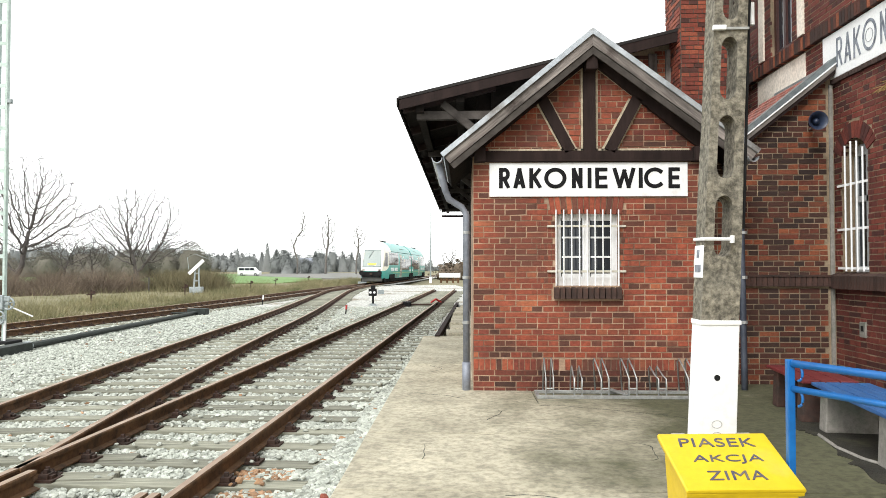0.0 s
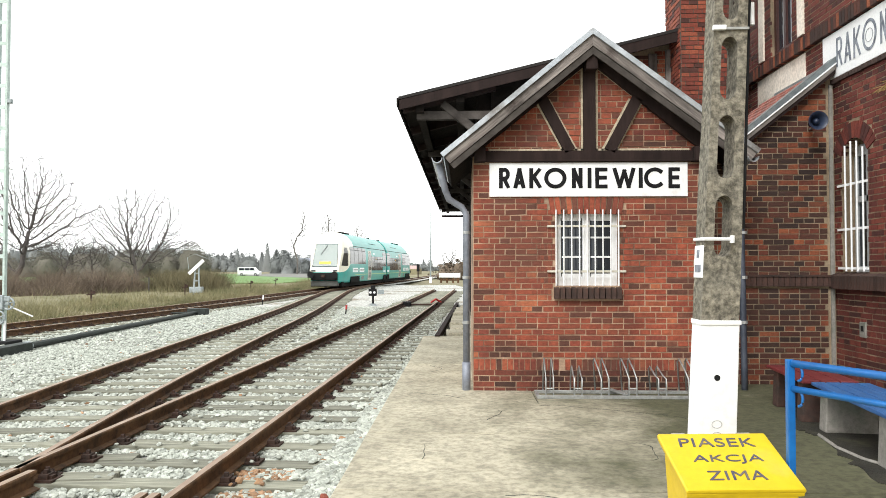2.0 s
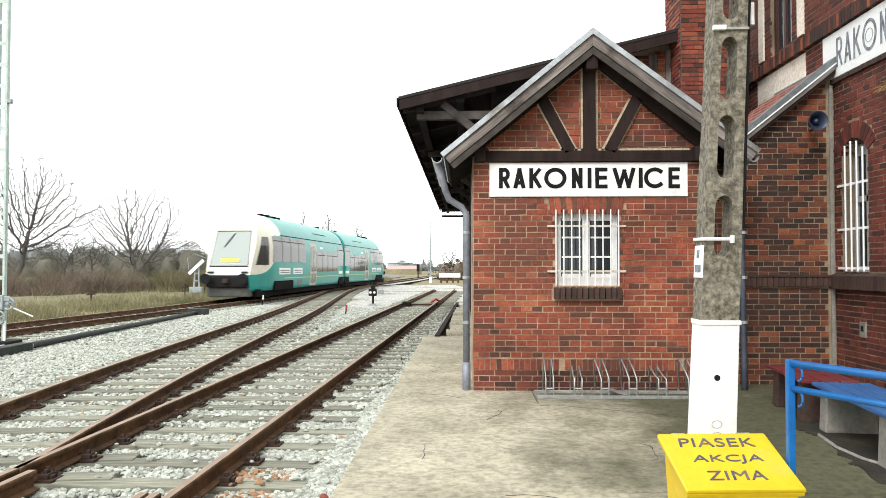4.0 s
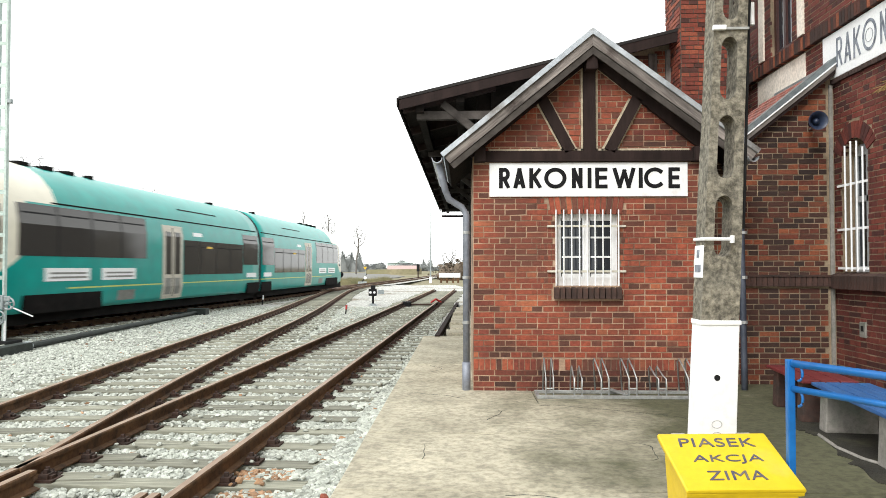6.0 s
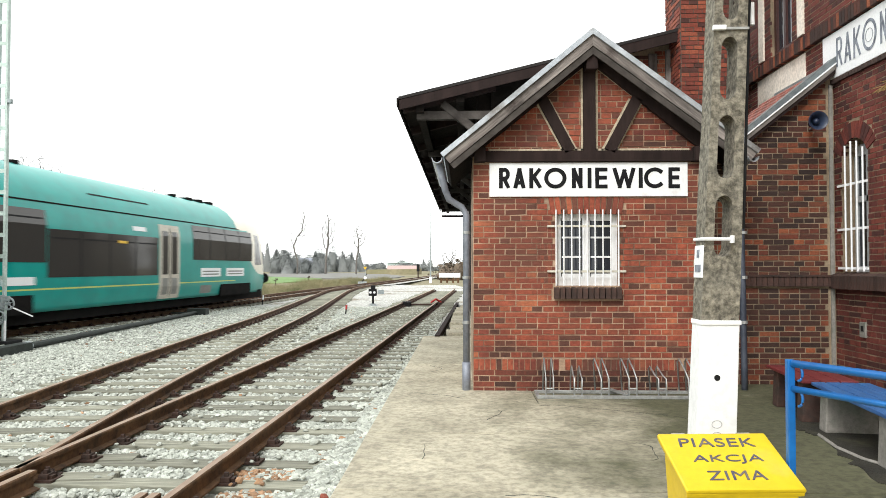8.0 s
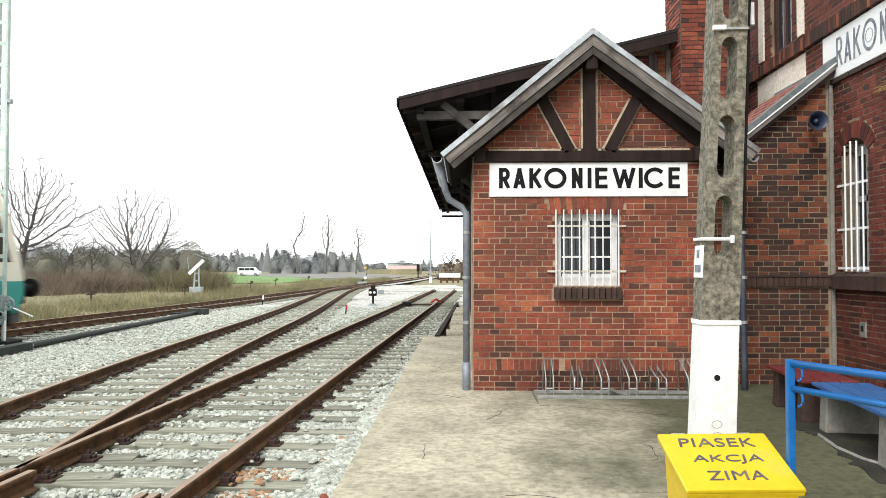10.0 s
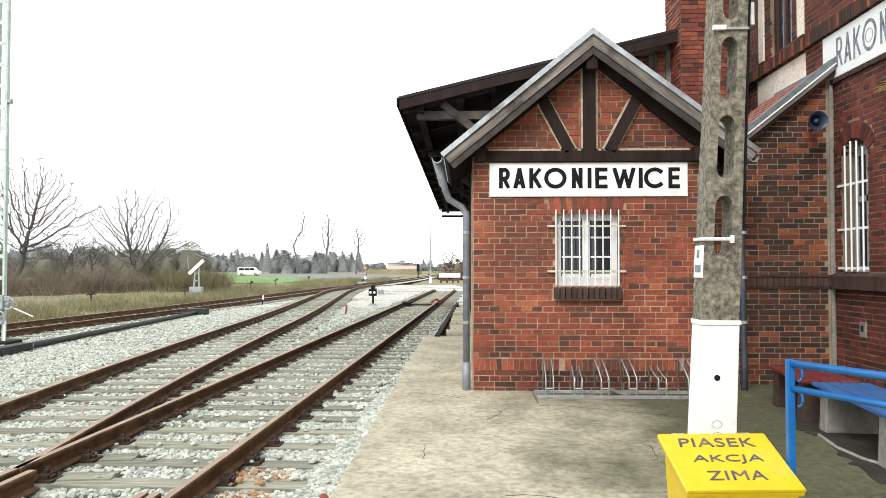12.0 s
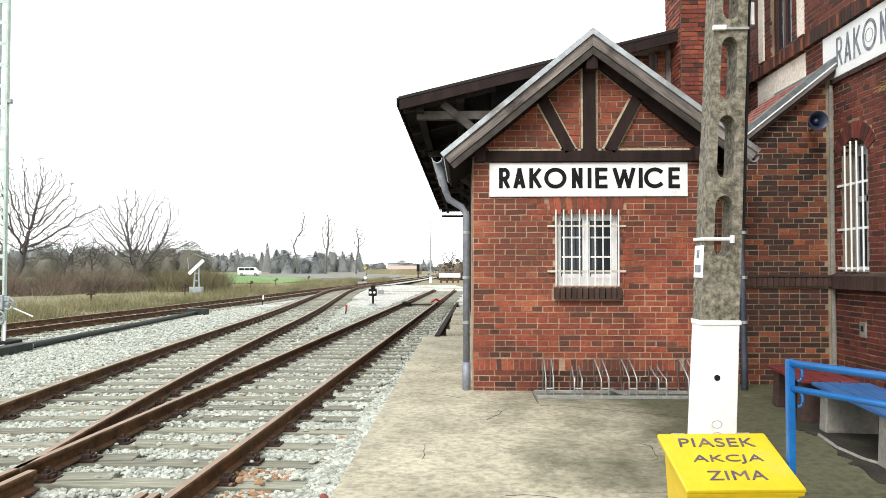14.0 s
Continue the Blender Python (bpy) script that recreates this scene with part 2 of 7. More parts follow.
BLUE = pbr("blue_enamel", (0.003, 0.12, 0.40), (0.006, 0.155, 0.48), 4, 0.4, grain=70, bump=0.06, coat=0.1, grime=0.12)
BLUE_DULL = pbr("worn_blue_board", (0.02, 0.09, 0.28), (0.05, 0.17, 0.42), 5, 0.45, grain=50, stretch=(4, 0.5, 1), bump=0.25)
RED_BOARD = pbr("dark_red_board", (0.13, 0.018, 0.022), (0.20, 0.032, 0.034), 4, 0.5, grain=50, bump=0.2)
YELLOW = pbr("yellow_grp", (0.66, 0.46, 0.010), (0.76, 0.55, 0.018), 2, 0.42, grain=60, bump=0.1, grime=0.08, stain=(0.62, 0.50, 0.08), stain_scale=2.2)
STENCIL = pbr("blue_stencil", (0.035, 0.045, 0.13), (0.16, 0.14, 0.13), 14, 0.7, grain=90, bump=0.1)
CREAM = pbr("cream_render", (0.80, 0.71, 0.61), (0.88, 0.81, 0.72), 2, 0.85, grain=60, bump=0.2, stain=(0.48, 0.42, 0.35), stain_scale=1.5)
BROWN_FRAME = pbr("brown_window_frame", (0.045, 0.016, 0.014), (0.075, 0.028, 0.024), 5, 0.5, grain=60, bump=0.2)
# distance haze is put into this muted roof red
TILE_FAR = pbr("hazed_red_roof", (0.44, 0.30, 0.28), (0.50, 0.36, 0.34), 2, 0.8, grain=10, bump=0)
TILE_RED = pbr("red_roof_tile", (0.26, 0.085, 0.06), (0.46, 0.16, 0.12), 9, 0.7, grain=40, bump=0.4, vary=0.3, stain=(0.16, 0.15, 0.14), stain_scale=2.0, stain_at=(0.45, 0.6))
HORN = pbr("dark_blue_horn", (0.014, 0.022, 0.05), (0.03, 0.045, 0.085), 6, 0.4, grain=60, bump=0.1)
BLACK = pbr("matt_black", (0.006, 0.006, 0.006), (0.014, 0.014, 0.015), 8, 0.8, spec=0.25, grain=60, bump=0.2)
DARK_GREEN = pbr("dark_green_cover", (0.010, 0.016, 0.014), (0.028, 0.036, 0.031), 5, 0.7, grain=50, bump=0.3)
MAST_PAINT = pbr("pale_green_mast", (0.42, 0.52, 0.48), (0.56, 0.66, 0.62), 5, 0.6, grain=60, bump=0.2)
BARK = pbr("bark", (0.065, 0.058, 0.054), (0.125, 0.112, 0.104), 8, 0.95, grain=40, bump=0.5)
PALE_BARK = pbr("grey_bark", (0.11, 0.10, 0.09), (0.19, 0.175, 0.16), 4, 0.95, grain=30, bump=0.3)
SCRUB = pbr("dry_scrub", (0.085, 0.062, 0.046), (0.24, 0.185, 0.135), 0.25, 0.95, grain=10, bump=0, vary=0.4)
DRY_GRASS = pbr("dry_grass", (0.10, 0.115, 0.045), (0.36, 0.31, 0.18), 0.3, 0.95, grain=10, bump=0, vary=0.4)
# far wood is greyed and paled to carry the haze of distance
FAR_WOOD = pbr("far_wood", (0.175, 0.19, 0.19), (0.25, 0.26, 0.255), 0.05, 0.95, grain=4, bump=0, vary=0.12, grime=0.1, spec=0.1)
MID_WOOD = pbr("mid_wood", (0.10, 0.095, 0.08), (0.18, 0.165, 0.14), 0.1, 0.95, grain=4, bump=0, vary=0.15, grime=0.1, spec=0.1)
SOIL = pbr("rough_ground", (0.17, 0.155, 0.085), (0.28, 0.24, 0.15), 0.12, 0.95, grain=3, bump=0.5, depth=0.1, stain=(0.12, 0.13, 0.055), stain_scale=0.06)
FIELD = pbr("green_field", (0.11, 0.22, 0.06), (0.17, 0.29, 0.095), 0.15, 0.95, grain=3, bump=0.4, depth=0.05)
ASPHALT = pbr("grey_road", (0.15, 0.15, 0.14), (0.22, 0.215, 0.20), 0.3, 0.9, grain=20, bump=0.2)
VAN_WHITE = pbr("van_white", (0.74, 0.75, 0.76), (0.80, 0.80, 0.81), 1, 0.3, grain=20, bump=0, coat=0.4, grime=0.05)
RUBBER = pbr("rubber", (0.012, 0.012, 0.012), (0.03, 0.03, 0.03), 20, 0.85, grain=60, bump=0.3)
RED_PAINT = pbr("red_paint", (0.42, 0.03, 0.03), (0.55, 0.06, 0.05), 6, 0.5, grain=60, bump=0.1)
AMBER = pbr("amber_display", (0.80, 0.47, 0.03), (0.88, 0.58, 0.06), 5, 0.5, grain=60, bump=0)
PAINT = livery_mat()
UNDER = pbr("underframe", (0.005, 0.005, 0.005), (0.014, 0.012, 0.011), 3, 0.95, grain=20, bump=0.3, spec=0.1)
APRON = pbr("dirty_apron", (0.05, 0.052, 0.048), (0.10, 0.10, 0.092), 3, 0.7, grain=20, bump=0.1)
GREY_BUMPER = pbr("grey_skirt", (0.20, 0.20, 0.185), (0.27, 0.27, 0.25), 3, 0.6, grain=20, bump=0.1)


# ---- mesh helpers ----
def finish(name, me, material, parent=None, label="", kind="", smooth=False):
    ob = new(name, me)
    if material is not None and not me.materials:
        me.materials.append(material)
    if smooth:
        me.polygons.foreach_set("use_smooth", [True] * len(me.polygons))
    if parent is not None:
        ob.parent = parent
    if label or kind:
        tagged(ob, label, kind=kind)
    return ob


def part(name, bm, material, parent, label="", smooth=False, kind=""):
    me = bpy.data.meshes.new(name)
    bm.to_mesh(me)
    bm.free()
    return finish(name, me, material, parent, label, kind, smooth)


def thing(name, label, category, group="", kind="", at=None):
    ob = new(name)
    ob.empty_display_size = 0.1
    if at is not None:
        ob.matrix_world = at
    return tagged(ob, label, category, group, kind)


def block(bm, x0, x1, y0, y1, z0, z1, m=None, bevel=0.0):
    """A box between two corners, with optional bevelled edges."""
    made = bmesh.ops.create_cube(bm, size=1.0)["verts"]
    bmesh.ops.scale(bm, vec=(x1 - x0, y1 - y0, z1 - z0), verts=made)
    bmesh.ops.translate(bm, vec=((x0 + x1) / 2, (y0 + y1) / 2, (z0 + z1) / 2), verts=made)
    if bevel:
        edges = list({e for v in made for e in v.link_edges})
        out = bmesh.ops.bevel(bm, geom=edges, offset=bevel, segments=2, profile=0.6, affect="EDGES")
        made = list({v for f in out["faces"] for v in f.verts} | {v for v in made if v.is_valid})
    if m is not None:
        bmesh.ops.transform(bm, matrix=m, verts=made)
    return bm


def prism(bm, outline, axis, a, b):
    """Extrude an outline: axis 'y' takes (x, z) points from y=a to y=b, 'x' takes (y, z), 'z' takes (x, y)."""
    def at(p, t):
        return {"y": (p[0], t, p[1]), "x": (t, p[0], p[1]), "z": (p[0], p[1], t)}[axis]
    lo = [bm.verts.new(at(p, a)) for p in outline]
    hi = [bm.verts.new(at(p, b)) for p in outline]
    n = len(outline)
    bm.faces.new(lo), bm.faces.new(hi)
    for i in range(n):
        bm.faces.new((lo[i], lo[(i + 1) % n], hi[(i + 1) % n], hi[i]))
    bmesh.ops.recalc_face_normals(bm, faces=bm.faces)
    return bm


def pierced(bm, outline, holes, ya, yb):
    """A slab in the x-z plane with holes through it, from y=ya to y=yb."""
    edges = []
    for pts in [outline] + holes:
        vs = [bm.verts.new((x, ya, z)) for x, z in pts]
        edges += [bm.edges.new((a, b)) for a, b in zip(vs, vs[1:] + vs[:1])]
    bmesh.ops.triangle_fill(bm, edges=edges, use_beauty=True)
    out = bmesh.ops.extrude_face_region(bm, geom=bm.faces[:])
    bmesh.ops.translate(bm, vec=(0, yb - ya, 0), verts=[v for v in out["geom"] if isinstance(v, bmesh.types.BMVert)])
    bmesh.ops.recalc_face_normals(bm, faces=bm.faces)
    return bm


def beam(bm, p, q, w, h, up=(0, 0, 1)):
    """A squared beam from p to q, w wide and h deep."""
    p, q = Vector(p), Vector(q)
    d = (q - p).normalized()
    side = d.cross(Vector(up))
    side = side.normalized() if side.length > 1e-4 else Vector((1, 0, 0))
    top = side.cross(d).normalized()
    m = Matrix((side, d, top)).transposed().to_4x4()
    m.translation = (p + q) / 2
    ln = (q - p).length
    return block(bm, -w / 2, w / 2, -ln / 2, ln / 2, -h / 2, h / 2, m)


def tube(bm, pts, r, sides=8, r_end=None):
    """A round tube along points, with closed ends."""
    pts = [Vector(p) for p in pts]
    rings, n = [], len(pts)
    for i, p in enumerate(pts):
        d = (pts[min(i + 1, n - 1)] - pts[max(i - 1, 0)]).normalized()
        ref = Vector((0, 0, 1)) if abs(d.z) < 0.9 else Vector((1, 0, 0))
        u = d.cross(ref).normalized()
        v = d.cross(u)
        rr = r if r_end is None else r + (r_end - r) * i / (n - 1)
        rings.append([bm.verts.new(p + (u * math.cos(a) + v * math.sin(a)) * rr) for a in (2 * math.pi * k / sides for k in range(sides))])
    for a, b in zip(rings, rings[1:]):
        for k in range(sides):
            bm.faces.new((a[k], a[(k + 1) % sides], b[(k + 1) % sides], b[k]))
    bm.faces.new(rings[0]), bm.faces.new(rings[-1])
    bmesh.ops.recalc_face_normals(bm, faces=bm.faces)
    return bm


def mesh_np(name, verts, faces, material):
    me = bpy.data.meshes.new(name)
    me.from_pydata(np.asarray(verts).tolist(), [], np.asarray(faces).tolist())
    me.materials.append(material)
    me.update()
    return me


CUBE_V = np.array([(x, y, z) for x in (-1, 1) for y in (-1, 1) for z in (-1, 1)], float)
CUBE_F = np.array([(0, 1, 3, 2), (4, 6, 7, 5), (0, 4, 5, 1), (2, 3, 7, 6), (0, 2, 6, 4), (1, 5, 7, 3)])


def boxes(name, rows, material):
    """One mesh of many boxes: rows of centre x, y, z, half sizes x, y, z and a turn about z."""
    r = np.asarray(rows, float)
    v = CUBE_V[None] * r[:, None, 3:6]
    c, s = np.cos(r[:, 6])[:, None], np.sin(r[:, 6])[:, None]
    x, y = v[..., 0] * c - v[..., 1] * s, v[..., 0] * s + v[..., 1] * c
    v = np.stack([x, y, v[..., 2]], -1) + r[:, None, :3]
    f = CUBE_F[None] + 8 * np.arange(len(r))[:, None, None]
    return mesh_np(name, v.reshape(-1, 3), f.reshape(-1, 4), material)


# ---- ground ----
PLAT_Z = -0.10


def flat(name, outline, z, material, label, category, thick=0.3, kind="structure"):
    bm = prism(bmesh.new(), outline, "z", z - thick, z)
    ob = part(name, bm, material, None)
    return tagged(ob, label, category, kind=kind)


def ground():
    n = 60
    xs = np.concatenate([-np.geomspace(2600, 18, n), np.linspace(-16, 16, 12), np.geomspace(18, 2600, n)])
    ys = np.concatenate([-np.geomspace(600, 10, 16), np.linspace(-8, 60, 30), np.geomspace(64, 3500, n)])
    X, Y = np.meshgrid(xs, ys, indexing="ij")
    rng = np.random.default_rng(3)
    wave = 0.06 * np.sin(X * 0.31 + 1.3) * np.cos(Y * 0.23) + 0.04 * rng.standard_normal(X.shape) * (np.hypot(X, Y) < 300)
    Z = np.where((X > -14) & (X < 7) & (Y < 70), -0.42, -0.36 + wave)
    V = np.stack([X, Y, Z], -1).reshape(-1, 3)
    a, b = len(xs), len(ys)
    i = (np.arange(a - 1)[:, None] * b + np.arange(b - 1)[None]).ravel()
    ob = finish("ground", mesh_np("ground", V, np.stack([i, i + b, i + b + 1, i + 1], -1), SOIL), SOIL)
    tagged(ob, "rough grassy ground with dry winter grass", "ground", kind="structure")
    flat("field", [(-75, 92), (-21, 84), (-21.5, 110), (-30, 160), (-37, 205), (-95, 205)], -0.22, FIELD, "bright green field of short grass", "field")
    flat("road", [(-52, 165), (-22, 118), (-12, 112), (-12, 150), (-30, 245), (-60, 260)], -0.20, ASPHALT, "pale grey paved yard beside the line", "road")


# ---- railway tracks ----
def smooth_line(pts, step=0.5, win=13):
    p = np.array(pts, float)
    s = np.r_[0, np.cumsum(np.hypot(*np.diff(p, axis=0).T))]
    q = np.arange(0, s[-1], step)
    x, y = np.interp(q, s, p[:, 0]), np.interp(q, s, p[:, 1])
    pad = win // 2
    def sm(v):
        e = np.concatenate([2 * v[0] - v[pad:0:-1], v, 2 * v[-1] - v[-2:-pad - 2:-1]])
        return np.convolve(e, np.ones(win) / win, "valid")
    return np.stack([sm(x), sm(y)], -1)


MAIN_LINE = smooth_line([(-14.5, -60), (-13.4, -20), (-12.55, 5), (-11.85, 18.7), (-11.4, 25), (-10.9, 33), (-10.5, 42), (-10.2, 50), (-9.75, 58),
                         (-9.1, 70), (-8.0, 87), (-6.5, 120), (-5.0, 160), (-1, 215), (8, 280)], 0.5, 21)
SIDING = smooth_line([(-2.85, 0.0), (-2.68, 6.0), (-2.28, 20.0), (-1.36, 53.0)], 0.5, 9)
LOOP = smooth_line([(-3.45, 0.5), (-4.14, 5.4), (-4.46, 8.0), (-4.66, 9.7), (-4.96, 12.9), (-5.35, 17.5), (-5.75, 23), (-6.45, 30), (-7.55, 40), (-8.5, 49), (-9.0, 56), (-9.1, 70)], 0.5, 13)
RAIL_PROFILE = [(-0.062, -0.149), (0.062, -0.149), (0.062, -0.137), (0.012, -0.122), (0.009, -0.045), (0.034, -0.034), (0.036, -0.010), (0.028, 0.0), (-0.028, 0.0), (-0.036, -0.010), (-0.034, -0.034), (-0.009, -0.045), (-0.012, -0.122), (-0.062, -0.137)]


def side_of(line, off):
    t = np.gradient(line, axis=0)
    t /= np.linalg.norm(t, axis=1)[:, None]
    return line + off * np.stack([t[:, 1], -t[:, 0]], -1), t


def rail(parent, line, off, lo=-1e9, hi=1e9, label=""):
    p, t = side_of(line, off)
    keep = (line[:, 1] >= lo) & (line[:, 1] <= hi)
    p, t = p[keep], t[keep]
    prof = np.array(RAIL_PROFILE)
    n, k = len(p), len(prof)
    nx = np.stack([t[:, 1], -t[:, 0]], -1)
    V = np.concatenate([p[:, None] + nx[:, None] * prof[None, :, :1], np.broadcast_to(prof[None, :, 1:], (n, k, 1))], -1)
    i, j = np.meshgrid(np.arange(n - 1), np.arange(k), indexing="ij")
    j2 = (j + 1) % k
    F = np.stack([i * k + j, i * k + j2, (i + 1) * k + j2, (i + 1) * k + j], -1)
    caps = [list(range(k))[::-1], list(range((n - 1) * k, n * k))]
    me = bpy.data.meshes.new("rail")
    me.from_pydata(V.reshape(-1, 3).tolist(), [], F.reshape(-1, 4).tolist() + caps)
    me.materials.append(RUST), me.materials.append(RAIL_HEAD)
    me.polygons.foreach_set("material_index", ((j.ravel() == 7) * 1).astype(int).tolist() + [0, 0])
    return finish("rail", me, None, parent, label)


def sleeper_mesh():
    bm = block(bmesh.new(), -1.42, 1.42, -0.125, 0.125, -0.16, 0.0, None, 0.012)
    me = bpy.data.meshes.new("sleeper")
    bm.to_mesh(me)
    bm.free()
    me.materials.append(SLEEPER)
    return me


def track(name, line, label, y0, y1, spacing=0.62, half=0.73, first=0.0, far_rail=1e9):
    tr = thing(name, label, "railway track")
    for off in (-half, half):
        rail(tr, line, off, y0, far_rail)
    me, rng = sleeper_mesh(), np.random.default_rng(len(line))
    s = np.r_[0, np.cumsum(np.hypot(*np.diff(line, axis=0).T))]
    t = np.gradient(line, axis=0)
    iron = []
    for d in np.arange(first, s[-1], spacing):
        x, y = np.interp(d, s, line[:, 0]), np.interp(d, s, line[:, 1])
        if not y0 <= y <= y1:
            continue
        tx, ty = np.interp(d, s, t[:, 0]), np.interp(d, s, t[:, 1])
        a = math.atan2(-tx, ty)
        ob = new("sleeper", me)
        ob.parent = tr
        ob.matrix_local = Matrix.Translation((x + rng.normal(0, 0.05), y, -0.160 + rng.normal(0, 0.006))) @ Matrix.Rotation(a + rng.normal(0, 0.008), 4, "Z") @ Matrix.Diagonal((1, rng.uniform(0.88, 1.1), 1, 1))
        for off in (-half, half):
            cx, cy = x + off * math.cos(a), y + off * math.sin(a)
            iron.append((cx, cy, -0.152, 0.19, 0.085, 0.010, a))
            for k in (-1, 1):
                ex, ey = cx + k * 0.10 * math.cos(a), cy + k * 0.10 * math.sin(a)
                iron.append((ex, ey, -0.130, 0.036, 0.06, 0.026, a + 0.1 * k))
                iron.append((ex, ey, -0.098, 0.016, 0.016, 0.024, a))
                iron.append((ex + k * 0.045 * math.cos(a), ey + k * 0.045 * math.sin(a), -0.132, 0.02, 0.03, 0.016, a))
    ob = finish("fastening", boxes("fastening", iron, IRON), None, tr, "rusty clips and bolts holding the rails")
    tagged(ob, kind="stuff")
    return tr


def tracks():
    main = track("railway_track", MAIN_LINE, "main line railway track with shiny-topped rusty rails on ballast", -12, 110, 0.62, 0.75)
    c = track("railway_track", SIDING, "siding track with rusty rails on grey sleepers", 2.0, 53, 0.62, 0.73, 0.2)
    b = track("railway_track", LOOP, "loop track with rusty rails curving to a junction", 5.2, 57, 0.62, 0.73, 0.35, 66)
    # check rail and wing rail of the crossing
    rail(c, SIDING, 0.73 - 0.11, 2.0, 5.3, "rusty check rail")
    rail(c, SIDING, 0.73 - 0.20, 2.0, 5.2, "rusty check rail")
    rail(c, SIDING, -0.57, 2.0, 5.6, "rusty wing rail of the crossing")
    # red stop marker bar across the siding
    bm = tube(bmesh.new(), [(-2.6, 32.5, -0.10), (-1.1, 32.5, -0.10)], 0.04, 8)
    d = thing("derailer", "dark derailer bar across the siding with a red-white end", "derailer")
    part("bar", bm, IRON, d)
    f = thing("brick_fragment", "broken red brick lying in the ballast", "brick")
    part("piece", block(bmesh.new(), -0.025, 0.025, -0.035, 0.035, 0, 0.05, pose(-1.03, 5.42, -0.19, 12, 8, 30), 0.012), BRICK, f)
    part("box", block(bmesh.new(), -2.72, -2.32, 32.2, 32.8, -0.2, 0.03, None, 0.03), BLACK, d)
    part("flag", tube(bmesh.new(), [(-1.42, 32.3, 0.0), (-1.22, 32.5, 0.14), (-1.0, 32.7, 0.0)], 0.045, 8), RED_PAINT, d, "red and white derailer shoe")


def ballast():
    ys = np.concatenate([np.linspace(0, 30, 90), np.linspace(30.6, 75, 60)])
    us = np.linspace(0, 1, 70)
    left = np.interp(ys, [0, 18, 33, 50, 60, 75], [-14.6, -13.6, -12.6, -11.9, -11.7, -11.0])
    right = np.interp(ys, [0, 17.9, 18.2, 50, 53, 60, 75], [-0.97, -0.97, -0.55, 0.7, 0.9, 0.8, -1.0])
    X = left[:, None] + (right - left)[:, None] * us[None]
    Y = np.broadcast_to(ys[:, None], X.shape)
    rng = np.random.default_rng(8)
    Z = -0.218 + 0.015 * rng.standard_normal(X.shape)
    Z[:, 0], Z[:, 1] = -0.5, -0.30
    Z[-1] = -0.5
    V = np.stack([X, Y, Z], -1).reshape(-1, 3)
    a, b = X.shape
    i = (np.arange(a - 1)[:, None] * b + np.arange(b - 1)[None]).ravel()
    ob = finish("ballast_bed", mesh_np("ballast_bed", V, np.stack([i, i + 1, i + b + 1, i + b], -1), BALLAST), None, smooth=True)
    tagged(ob, "bed of pale grey crushed stone under the tracks", "ballast", kind="structure")
    # far end of the bed along the main line
    p, _ = side_of(MAIN_LINE, -1.9)
    q, _ = side_of(MAIN_LINE, 1.9)
    k = (MAIN_LINE[:, 1] > 70) & (MAIN_LINE[:, 1] < 275)
    p, q = p[k], q[k]
    V = np.concatenate([np.c_[p, np.full(len(p), -0.16)], np.c_[q, np.full(len(q), -0.16)]])
    n = len(p)
    j = np.arange(n - 1)
    ob = finish("ballast_bed", mesh_np("ballast_bed", V, np.stack([j, j + n, j + n + 1, j + 1], -1), BALLAST), None)
    tagged(ob, "far strip of pale ballast under the main line", "ballast", kind="structure")
    stones(rng)


